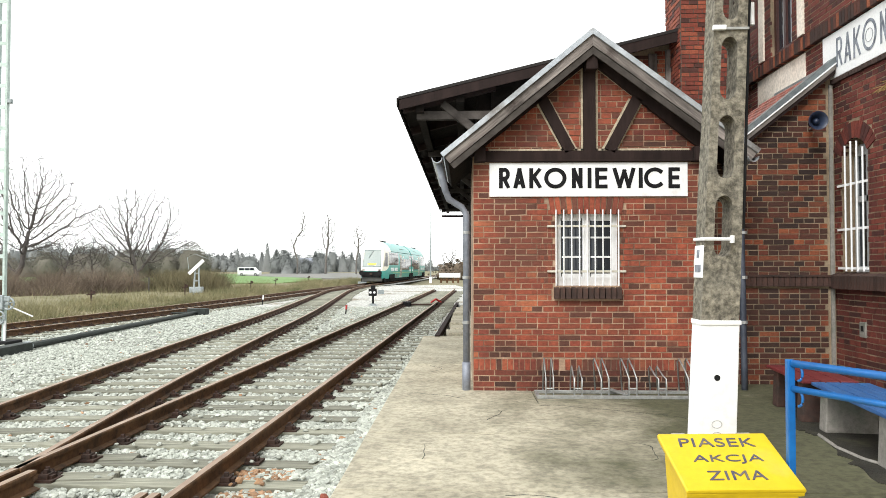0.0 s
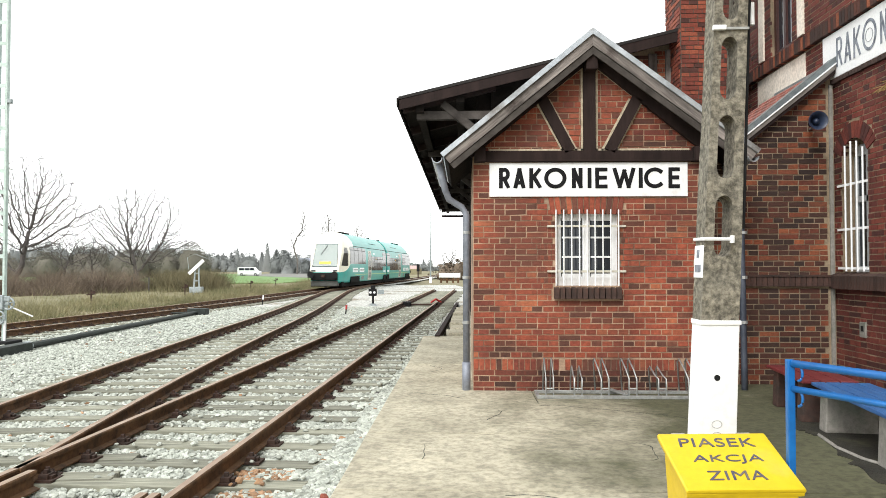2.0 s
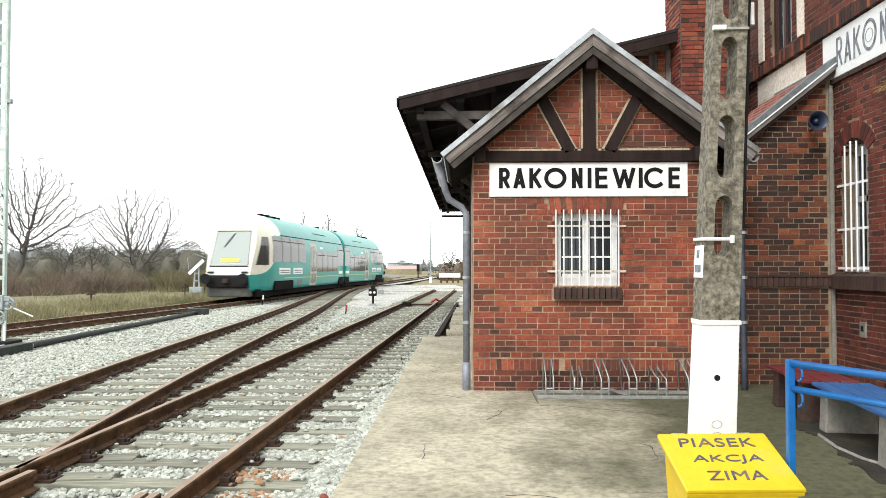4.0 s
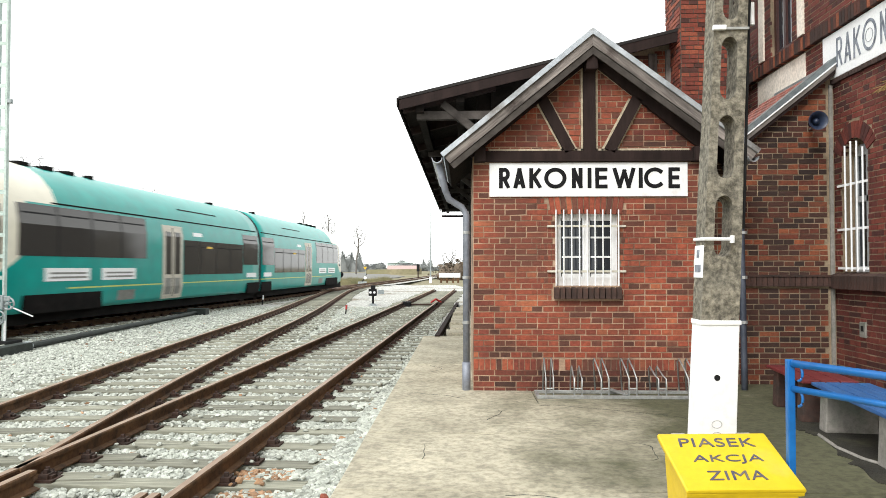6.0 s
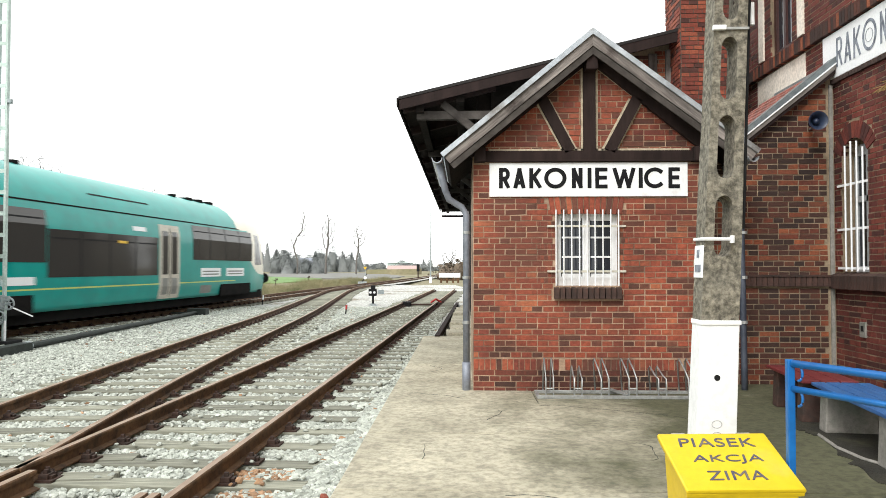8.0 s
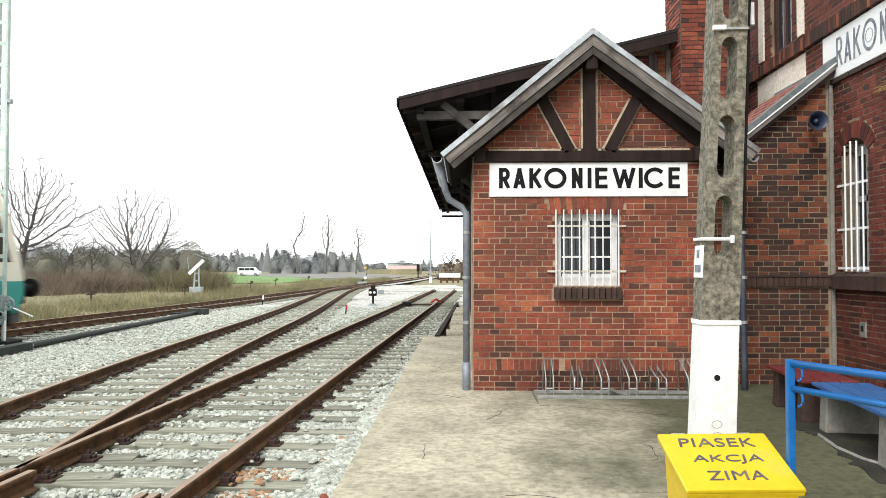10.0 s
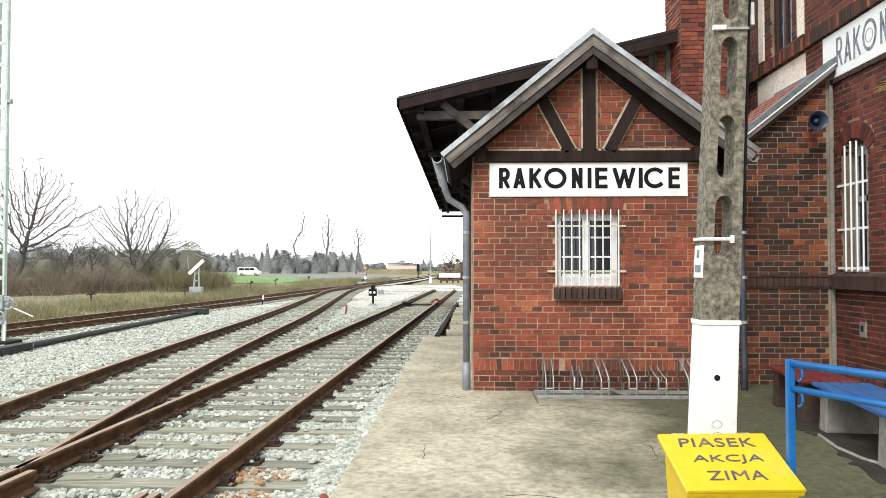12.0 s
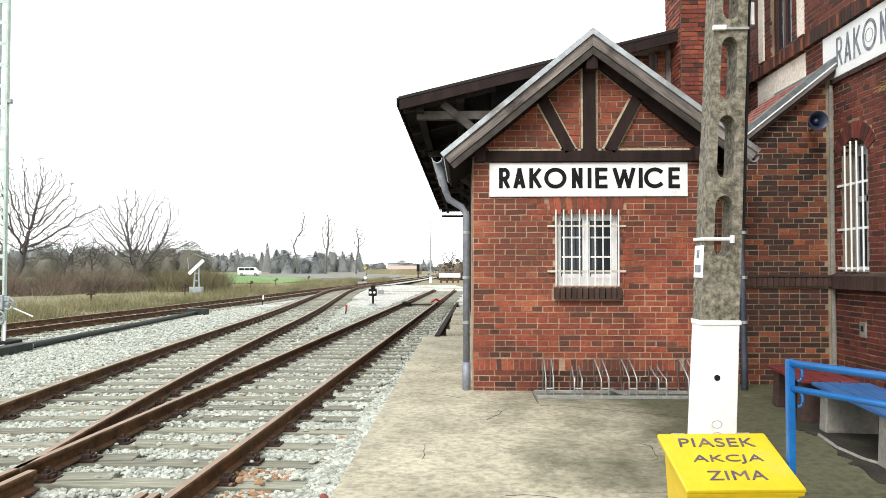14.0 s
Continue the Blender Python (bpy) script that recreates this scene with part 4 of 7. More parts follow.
def gutter(cx):
    g = thing("rain_gutter", "zinc rain gutter and grey downpipe of the lamp room", "gutter")
    for s, y_out in ((-1, SHED_Y - 0.36), (1, SHED_Y - 0.36)):
        x = cx + (2.03 if s > 0 else -2.02)
        bm = bmesh.new()
        pts = [(x + 0.07 * math.cos(a), 2.95 + 0.07 * math.sin(a)) for a in np.linspace(math.pi, 2 * math.pi, 9)]
        pts += [(x + 0.062 * math.cos(a), 2.955 + 0.062 * math.sin(a)) for a in np.linspace(2 * math.pi, math.pi, 9)]
        prism(bm, pts, "y", y_out, 12.4)
        part("trough", bm, ZINC, g)
    x = cx - 2.0
    part("downpipe", tube(bmesh.new(), [(x, 9.62, 2.90), (x + 0.08, 9.72, 2.56), (x + 0.13, 9.78, 2.44), (x + 0.30, 9.84, 2.34), (x + 0.36, 9.84, 2.24), (x + 0.36, 9.84, 0.25)], 0.045, 12), PIPE_GREY, g, smooth=True)
    part("standpipe", tube(bmesh.new(), [(x + 0.36, 9.84, 0.27), (x + 0.36, 9.84, -0.16)], 0.055, 12), PIPE_GREY, g, smooth=True)
    x2 = cx + 2.05
    part("downpipe", tube(bmesh.new(), [(x2 - 0.02, 9.9, 2.90), (x2 - 0.01, 9.95, 2.7), (x2 + 0.02, 9.95, 0.2), (x2 + 0.02, 9.95, -0.16)], 0.042, 12), PIPE_DARK, g, smooth=True)
    for z in (2.0, 1.4, 0.8):
        for xx, yy in ((x + 0.36, 9.84), (x2 + 0.02, 9.95)):
            part("pipe_clip", tube(bmesh.new(), [(xx, yy, z - 0.02), (xx, yy, z + 0.02)], 0.052, 12), GALV, g)


# ---- goods shed behind ----
def goods_shed():
    gs = thing("goods_shed", "old goods shed with wide tarred roof on dark timber brackets", "goods shed")
    ex, ez, sl = -1.11, 4.40, 0.239
    y0, y1 = 12.5, 36.0

    def zz(x):
        return ez + (x - ex) * sl
    bm = prism(bmesh.new(), [(ex, ez), (4.4, zz(4.4)), (4.4, zz(4.4) + 0.05), (ex, ez + 0.05)], "y", y0 - 0.06, y1)
    part("roof_sheet", bm, TAR, gs)
    bm = prism(bmesh.new(), [(ex + 0.03, ez - 0.03), (4.4, zz(4.4) - 0.03), (4.4, zz(4.4)), (ex + 0.03, ez)], "y", y0, y1)
    part("roof_deck", bm, EAVE_WOOD, gs)
    part("verge_board", prism(bmesh.new(), [(ex + 0.02, ez - 0.17), (4.4, zz(4.4) - 0.17), (4.4, zz(4.4) - 0.002), (ex + 0.02, ez - 0.002)], "y", y0 - 0.05, y0 - 0.005), TIMBER, gs, "dark weathered verge board")
    part("fascia", block(bmesh.new(), ex - 0.03, ex + 0.0, y0 - 0.05, y1, ez - 0.10, ez + 0.03), EAVE_WOOD, gs)
    for i in range(12):
        y = y0 + 0.25 + i * 2.1
        bm = bmesh.new()
        beam(bm, (ex + 0.05, y, ez - 0.10), (0.55, y, zz(0.55) - 0.10), 0.12, 0.16)
        part("rafter", bm, TIMBER, gs)
        if i % 2 == 0:
            bm = bmesh.new()
            beam(bm, (ex + 0.3, y, ez - 0.22), (0.6, y, ez - 0.22), 0.13, 0.14)
            part("tie_beam", bm, SHADE_WOOD, gs)
            bm = bmesh.new()
            beam(bm, (ex + 0.75, y - 0.02, ez - 0.02), (0.45, y - 0.02, 3.72), 0.13, 0.13)
            part("bracket", bm, SHADE_WOOD, gs)
    for x in (-0.75, -0.05):
        bm = bmesh.new()
        beam(bm, (x, y0 + 0.05, zz(x) - 0.20), (x, y1 - 0.05, zz(x) - 0.20), 0.14, 0.16)
        part("purlin", bm, EAVE_WOOD, gs)
    wall = part("wall", block(bmesh.new(), 0.25, 0.5, y0 + 0.55, y1 - 0.2, -0.2, zz(0.25) - 0.08), EAVE_WOOD, gs, "dark boarded side wall")
    # plain near-black infill left of the brick part
    part("gable_boarding", prism(bmesh.new(), [(0.5, -0.2), (2.3, -0.2), (2.3, zz(2.3) - 0.06), (0.5, zz(0.5) - 0.06)], "y", 12.95, 13.2), EAVE_WOOD, gs, "near-black infill of the left gable")
    gw = part("gable_wall", prism(bmesh.new(), [(2.3, -0.2), (3.7, -0.2), (3.7, zz(3.7) - 0.06), (2.3, zz(2.3) - 0.06)], "y", 12.95, 13.2), MORTAR_DARK, gs, "brick gable wall with grey timber studs")
    for x in (2.55, 3.33, 3.62):
        part("stud", block(bmesh.new(), x - 0.07, x + 0.07, 12.88, 12.96, 3.4, zz(x) - 0.18), OLD_WOOD, gs)
    part("rail_beam", block(bmesh.new(), 2.5, 3.7, 12.885, 12.955, 4.55, 4.66), OLD_WOOD, gs)
    part("lintel", block(bmesh.new(), ex + 0.05, 0.25, y1 - 0.1, y1, 4.0, 4.1), TIMBER, gs)
    BUILD_LAST.append(lambda: lay(gw, Matrix.Translation((2.3, 12.95, 0)), 1.4, 3.3, 5.5, BRICK, lambda u, v: v < zz(u + 2.3) - 0.15, lambda u, v: True, 9))
    # tall brick pier
    pier = thing("brick_pier", "tall red brick chimney pier", "brick pier")
    core = part("core", block(bmesh.new(), 3.64, 4.50, 12.3, 13.2, -0.2, 8.2), SOOT_MORTAR, pier)
    BUILD_LAST.append(lambda: lay(core, Matrix.Translation((3.64, 12.3, 0)), 0.86, 3.2, 8.2, BRICK_PIER, lambda u, v: True, lambda u, v: v < 6.4, 11, 0.0, 0.012))
    BUILD_LAST.append(lambda: lay(core, Matrix.Translation((3.64, 13.2, 0)) @ Matrix.Rotation(-math.pi / 2, 4, "Z"), 0.9, 3.2, 8.2, BRICK_PIER, lambda u, v: True, lambda u, v: False, 12, 0.0, 0.012))


# ---- station building ----
MAIN_X = 5.22
ARCH_Y, ARCH_Z, ARCH_R, ARCH_HALF = 9.92, 2.90, 0.365, 0.325


def annex():
    an = thing("annex", "low brick annex with lean-to tiled roof and zinc edge", "brick building")
    y0, y1 = 10.44, 12.3

    def zz(x):
        return 3.42 + (x - 4.0) * 0.80
    wall = part("wall", prism(bmesh.new(), [(3.24, -0.2), (5.215, -0.2), (5.215, zz(5.215)), (3.24, zz(3.24))], "y", y0, y0 + 0.25), MORTAR_DARK, an, "sooty red brick wall")
    # white lip paints the highlight along the zinc fold
    for lo, hi, ya, name, mat, lab in ((-0.13, -0.075, y0 - 0.14, "roof_deck", TIMBER, ""), (-0.075, -0.005, y0 - 0.16, "verge_board", VERGE_WOOD[1], "streaked grey verge board"), (-0.005, 0.018, y0 - 0.18, "flashing_lip", WHITE_PAINT, "folded zinc edge, white for its highlight"), (0.018, 0.105, y0 - 0.165, "verge_flashing", SLATE_ZINC, "dull zinc verge flashing")):
        yb = y1 if name == "roof_deck" else y0 + 0.06
        bm = prism(bmesh.new(), [(3.75, zz(3.75) + lo), (5.20, zz(5.20) + lo), (5.20, zz(5.20) + hi), (3.75, zz(3.75) + hi)], "y", ya, yb)
        part(name, bm, mat, an, lab)
    tile = bpy.data.meshes.new("roof_tile")
    bm = prism(bmesh.new(), [(0, -0.02), (0.16, 0.118), (0.16, 0.178), (0, 0.078)], "y", 0, 0.285)
    bm.to_mesh(tile)
    bm.free()
    tile.materials.append(TILE_RED)
    for i in range(6):
        for k in range(9):
            xa = 3.75 + k * 0.145
            ob = new("roof_tile", tile)
            ob.parent = an
            ob.matrix_local = Matrix.Translation((xa, y0 + 0.07 + i * 0.30, zz(xa)))
    # dark string course of soldier bricks
    band = bpy.data.meshes.new("band_brick")
    bm = block(bmesh.new(), -0.034, 0.034, -0.06, 0.02, -0.066, 0.066)
    bm.to_mesh(band)
    bm.free()
    band.materials.append(BRICK_SOOT)
    for i in range(25):
        ob = new("band_brick", band)
        ob.parent = an
        ob.matrix_local = Matrix.Translation((3.29 + i * 0.0765, y0, 1.335))
    part("band_lip", block(bmesh.new(), 3.24, 5.2, y0 - 0.075, y0 + 0.02, 1.402, 1.43), BRICK_SOOT, an)
    part("corner_render", block(bmesh.new(), 5.14, 5.19, y0 - 0.03, y0 + 0.02, -0.1, 4.1, None, 0.006), BLOCK_CONC, an, "pale cement strip in the corner")
    BUILD_LAST.append(lambda: lay(wall, Matrix.Translation((3.24, y0, 0)), 1.87, -0.12, 4.4, BRICK_DARK, lambda u, v: v < zz(u + 3.24) - 0.05 and not 1.26 < v < 1.43, lambda u, v: u > 0.7 and v > 0.9, 21, 0.05))
    horn = thing("loudspeaker", "dark blue horn loudspeaker bracketed to the wall", "loudspeaker")
    c = Vector((4.83, y0 - 0.28, 3.53))
    aim = Matrix.Translation(c) @ Matrix.Rotation(radians(-4), 4, "Z") @ Matrix.Scale(0.76, 4)
    bm = bmesh.new()
    prof = [(0.17, -0.13), (0.165, -0.10), (0.12, -0.04), (0.07, 0.06), (0.055, 0.14), (0.055, 0.22), (0.0, 0.22)]
    inner = [(0.155, -0.128), (0.10, -0.04), (0.05, 0.05), (0.0, 0.06)]
    for rows in (prof, [prof[0]] + inner):
        rings = [[bm.verts.new((r * math.cos(a), y, r * math.sin(a))) for a in np.linspace(0, 2 * math.pi, 24, endpoint=False)] for r, y in rows if r > 0]
        for p, q in zip(rings, rings[1:]):
            for k in range(24):
                bm.faces.new((p[k], p[(k + 1) % 24], q[(k + 1) % 24], q[k]))
        bm.faces.new(rings[-1])
    bmesh.ops.recalc_face_normals(bm, faces=bm.faces)
    bmesh.ops.transform(bm, matrix=aim, verts=bm.verts)
    part("horn", bm, HORN, horn, smooth=True)
    bm = bmesh.new()
    bmesh.ops.create_uvsphere(bm, u_segments=14, v_segments=8, radius=0.055)
    bmesh.ops.transform(bm, matrix=aim @ Matrix.Translation((0, -0.03, 0)), verts=bm.verts)
    part("driver_plug", bm, HORN, horn, smooth=True)
    bm = bmesh.new()
    beam(bm, c + Vector((0.03, 0.1, -0.05)), (c.x + 0.06, y0 + 0.01, c.z - 0.05), 0.04, 0.02)
    part("bracket", bm, GALV, horn)


def main_keep(u, v):
    y, z = 14.5 - u, v
    d = abs(y - ARCH_Y)
    if d < ARCH_HALF and 1.45 < z < ARCH_Z + math.sqrt(max(0, ARCH_R ** 2 - d * d)):
        return False
    r = math.hypot(d, z - ARCH_Z)
    if ARCH_R - 0.02 < r < ARCH_R + 0.23 and z > ARCH_Z and d / r < 0.90:
        return False
    if 1.24 < z < 1.47 or 4.82 < z < 5.03 or 4.10 < z < 4.17:
        return False
    if z > 5.03 and (11.72 < y < 12.52 or 9.05 < y < 9.85):
        return False
    if 7.2 < y < 10.66 and 4.17 < z < 4.82:
        return False
    return True


def station_building():
    st = thing("station_building", "two-storey red brick station building", "station building")
    X, T = MAIN_X, 0.4
    bm = bmesh.new()
    lo, hi = ARCH_Y - ARCH_HALF, ARCH_Y + ARCH_HALF
    # unseen stretch down to y=-9 added to keep skylight off the platform
    segs = [(-9.0, lo), (hi, 14.5)]
    for a, b in segs:
        block(bm, X, X + T, a, b, -0.2, 5.03)
    block(bm, X, X + T, lo, hi, -0.2, 1.45)
    block(bm, X, X + T, lo, hi, 3.28, 5.03)
    for a, b in ((-9.0, 9.05), (9.85, 11.72), (12.52, 14.5)):
        block(bm, X, X + T, a, b, 5.03, 8.4)
    block(bm, X, X + T, 9.05, 9.85, 7.2, 8.4), block(bm, X, X + T, 11.72, 12.52, 7.2, 8.4)
    # segmental head of the lower window
    n = 10
    for i in range(n):
        a, b = lo + (hi - lo) * i / n, lo + (hi - lo) * (i + 1) / n
        mid = (a + b) / 2
        zt = ARCH_Z + math.sqrt(max(0, ARCH_R ** 2 - (mid - ARCH_Y) ** 2))
        block(bm, X, X + T, a, b, zt, 3.28)
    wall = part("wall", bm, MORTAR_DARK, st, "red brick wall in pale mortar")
    part("rear_wall", block(bmesh.new(), X + 6, X + 6.3, -9, 14.5, -0.2, 8.4), MORTAR_DARK, st)
    part("end_wall", block(bmesh.new(), X + T, X + 6, 14.2, 14.5, -0.2, 8.4), MORTAR_DARK, st)
    part("end_wall", block(bmesh.new(), X + T, X + 6, -9.0, -8.7, -0.2, 8.4), MORTAR_DARK, st)
    part("roof", block(bmesh.new(), X - 0.7, X + 6.6, -9.4, 14.9, 8.4, 8.6), TAR, st)
    part("inner_floor", block(bmesh.new(), X + T, X + 6, -8.7, 14.2, 4.6, 4.8), EAVE_WOOD, st)
    # string courses
    for z0, z1, name, out in ((1.24, 1.47, "sill_band", 0.10), (4.83, 5.02, "string_course", 0.09), (4.105, 4.165, "sign_ledge", 0.05)):
        mat = BRICK_SOOT
        nb = 0
        me = bpy.data.meshes.new("band_brick")
        bm = block(bmesh.new(), -out, 0.03, -0.034, 0.034, z0, z1, None)
        for v in bm.verts:
            if v.co.x < 0 and v.co.z > (z0 + z1) / 2 and name == "sill_band":
                v.co.z -= 0.05
        bm.to_mesh(me)
        bm.free()
        me.materials.append(mat if name != "string_course" else BRICK_DARK)
        y = 7.0
        while y < 14.4 and nb < 110:
            if not (name == "sign_ledge" and y > 10.6):
                ob = new("band_brick", me)
                ob.parent = st
                ob.matrix_local = Matrix.Translation((X, y, random.uniform(-0.004, 0.004)))
            y += 0.0765
            nb += 1
    # arch bricks over the lower window
    me = bpy.data.meshes.new("arch_brick")
    bm = block(bmesh.new(), -0.035, 0.05, -0.029, 0.029, 0, 0.22)
    for v in bm.verts:
        if v.co.z > 0.1:
            v.co.y *= 1.55
    bm.to_mesh(me)
    bm.free()
    me.materials.append(BRICK_MAIN)
    for i in range(13):
        a = radians(-59.4 + i * 9.9)
        ob = new("arch_brick", me)
        ob.parent = st
        ob.matrix_local = Matrix.Translation((X + 0.02, ARCH_Y + ARCH_R * math.sin(a), ARCH_Z + ARCH_R * math.cos(a))) @ Matrix.Rotation(-a, 4, "X")
    # plaster strips and panel
    for y in (12.86, 11.38):
        part("plaster_strip", block(bmesh.new(), X - 0.035, X + 0.02, y - 0.10, y + 0.10, 5.10, 7.4, None, 0.005), CREAM, st)
    part("plaster_panel", block(bmesh.new(), X - 0.02, X + 0.02, 11.25, 13.05, 4.16, 4.80, None, 0.004), CREAM, st)
    part("roof_flashing", block(bmesh.new(), X - 0.05, X, 10.3, 12.3, 4.30, 4.42), GALV, st)
    # lower window with bars
    win = thing("window_2", "tall arched white window with iron bars", "window", kind="structure")
    bm = bmesh.new()
    for a, b, c, d in ((lo, lo + 0.06, 1.45, 3.05), (hi - 0.06, hi, 1.45, 3.05), (lo + 0.06, hi - 0.06, 1.45, 1.55), (lo + 0.06, hi - 0.06, 2.42, 2.50), (lo + 0.06, hi - 0.06, 3.05, 3.20), (ARCH_Y - 0.035, ARCH_Y + 0.035, 1.55, 3.05)):
        block(bm, X + 0.17, X + 0.24, a, b, c, d)
    part("window_frame", bm, SHADED_WHITE, win)
    for a, b in ((lo + 0.06, ARCH_Y - 0.035), (ARCH_Y + 0.035, hi - 0.06)):
        for c, d in ((1.55, 2.42), (2.50, 3.05)):
            part("pane", block(bmesh.new(), X + 0.20, X + 0.207, a, b, c, d), GLASS, win)
    part("curtain", block(bmesh.new(), X + 0.28, X + 0.29, lo, hi, 1.5, 2.9), CURTAIN, win)
    gr = thing("window_bars", "white-painted iron bars over the arched window", "window grille")
    for i in range(4):
        y = 9.648 + i * 0.147
        zt = ARCH_Z - 0.04 + math.sqrt(max(0, ARCH_R ** 2 - (y - ARCH_Y) ** 2))
        part("bar", tube(bmesh.new(), [(X - 0.04, y, 1.48), (X - 0.04, y, zt)], 0.0125, 6), WHITE_PAINT, gr)
    for z in (1.522, 2.049, 2.653):
        part("cross_rail", block(bmesh.new(), X - 0.03, X - 0.016, 9.57, 10.33, z - 0.016, z + 0.016), WHITE_PAINT, gr)
    # upper windows
    for k, y in enumerate((12.12, 9.45)):
        win = thing("window_%d" % (k + 3), "tall brown-framed upper window", "window", kind="structure")
        bm = bmesh.new()
        for a, b, c, d in ((y - 0.40, y - 0.32, 5.03, 7.2), (y + 0.30, y + 0.40, 5.03, 7.2), (y - 0.32, y + 0.30, 5.03, 5.16), (y - 0.04, y + 0.04, 5.16, 7.2), (y - 0.32, y + 0.30, 6.4, 6.5), (y - 0.32, y + 0.30, 7.1, 7.2)):
            block(bm, X + 0.06, X + 0.16, a, b, c, d)
        part("window_frame", bm, BROWN_FRAME, win)
        for a, b in ((y - 0.32, y - 0.04), (y + 0.04, y + 0.30)):
            part("pane", block(bmesh.new(), X + 0.10, X + 0.107, a, b, 5.16, 6.4), GLASS, win)
        part("sash_edge", block(bmesh.new(), X + 0.05, X + 0.058, y - 0.36, y - 0.31, 5.05, 7.1), PIPE_GREY, win, "grey inner sash edge")
    # name board on the wall, larger and older
    board = thing("station_sign", "weathered white wall sign with faded grey-blue letters", "station sign")
    part("board", block(bmesh.new(), X - 0.04, X - 0.012, 7.2, 10.66, 4.175, 4.815, None, 0.004), SIGN_WHITE, board)
    m = Matrix.Translation((X - 0.043, 10.27, 4.30)) @ Matrix.Rotation(-math.pi / 2, 4, "Z") @ Matrix.Rotation(math.pi / 2, 4, "X")
    name_letters(board, m, 0.41, 2.66, FADED_BLACK, 0.042)
    ring = bmesh.new()
    tube(ring, [(X - 0.046, 9.44 + 0.085 * math.cos(a), 4.5 + 0.085 * math.sin(a)) for a in np.linspace(0, 2 * math.pi, 20)], 0.003, 5)
    part("faded_ring", ring, FADED_BLACK, board, "faint faded ring mark")
    # small vent block and weed
    vent = thing("wall_vent", "pale square vent block in the brickwork", "wall vent")
    part("frame", block(bmesh.new(), X - 0.03, X + 0.01, 9.66, 9.80, 0.62, 0.82, None, 0.006), BLOCK_CONC, vent)
    # black plate paints the dark inside of the vent
    part("hole", block(bmesh.new(), X - 0.034, X - 0.028, 9.70, 9.76, 0.70, 0.77), BLACK, vent)
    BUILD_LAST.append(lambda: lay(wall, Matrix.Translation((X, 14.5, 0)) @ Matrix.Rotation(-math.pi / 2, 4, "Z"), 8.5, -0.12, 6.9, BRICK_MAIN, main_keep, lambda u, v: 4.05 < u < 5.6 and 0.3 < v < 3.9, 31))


# ---- railcar ----
def side_y(z):
    return float(np.interp(z, [0.35, 0.9, 2.6, 3.15, 3.55, 3.9, 4.15, 4.28], [1.27, 1.36, 1.36, 1.27, 1.10, 0.80, 0.42, 0.0]))


SIDE_KNOTS = (0.55, 0.9, 1.2, 1.5, 1.9, 2.3, 2.6, 2.9, 3.15, 3.4, 3.55, 3.75, 3.9, 4.05, 4.15, 4.25)


def nose_x(z):
    """Front of the cab at height z, from the gangway."""
    return CAR_LEN - float(np.interp(z, [0.35, 0.8, 1.1, 1.45, 3.3, 3.75, 4.05, 4.28], [0.25, 0.05, 0.0, 0.12, 0.95, 1.30, 1.65, 2.1]))


def car_shell():
    zs = [0.42, *SIDE_KNOTS]
    ring = [(side_y(z), z) for z in zs] + [(0.0, 4.285)] + [(-side_y(z), z) for z in reversed(zs)]
    bm = bmesh.new()
    rows = []
    for x in np.concatenate([[0.16], np.linspace(1, 16.6, 17)]):
        rows.append([bm.verts.new((x, y, z)) for y, z in ring])
    for k in np.linspace(0.12, 1.0, 9):
        r = []
        for y, z in ring:
            a = k * math.pi / 2
            x = 16.6 + (nose_x(z) - 16.6) * math.sin(a) ** 0.8
            r.append(bm.verts.new((x, y * (1 - 0.27 * max(0.0, (x - 17.1) / 2.7) ** 1.1), z)))
        rows.append(r)
    n = len(ring)
    for p, q in zip(rows, rows[1:]):
        for k in range(n - 1):
            bm.faces.new((p[k], p[k + 1], q[k + 1], q[k])).smooth = True
        bm.faces.new((p[n - 1], p[0], q[0], q[n - 1]))
    bm.faces.new(rows[0])
    # the front closes in strips across
    last = rows[-1]
    for k in range(len(zs)):
        i, j = k, n - 1 - k
        if i + 1 < j:
            bm.faces.new((last[i], last[i + 1], last[j - 1], last[j])) if i + 1 != j - 1 else bm.faces.new((last[i], last[i + 1], last[j]))
    bmesh.ops.recalc_face_normals(bm, faces=bm.faces)
    return bm


def side_panel(bm, x0, x1, z0, z1, s, out=0.006, thick=0.03, skew0=0.0, skew1=0.0):
    """A panel that follows the curve of the car side s from x0 to x1."""
    zs = sorted([z0, z1] + [z for z in SIDE_KNOTS if z0 + 0.02 < z < z1 - 0.02])
    grid = []
    for i, z in enumerate(zs):
        f = (z - z0) / (z1 - z0)
        row = []
        for o in (out, out - thick):
            ends = []
            for x in (x0 + skew0 * f, x1 + skew1 * f):
                ends.append(bm.verts.new((x, s * (side_y(z) * (1 - 0.27 * max(0.0, (x - 17.1) / 2.7) ** 1.1) + o), z)))
            row.append(tuple(ends))
        grid.append(row)
    for a, b in zip(grid, grid[1:]):
        bm.faces.new((a[0][0], a[0][1], b[0][1], b[0][0]))
        bm.faces.new((a[1][0], a[1][1], b[1][1], b[1][0]))
        bm.faces.new((a[0][0], a[1][0], b[1][0], b[0][0]))
        bm.faces.new((a[0][1], a[1][1], b[1][1], b[0][1]))
    for r in (grid[0], grid[-1]):
        bm.faces.new((r[0][0], r[0][1], r[1][1], r[1][0]))
    bmesh.ops.recalc_face_normals(bm, faces=bm.faces)
    return bm


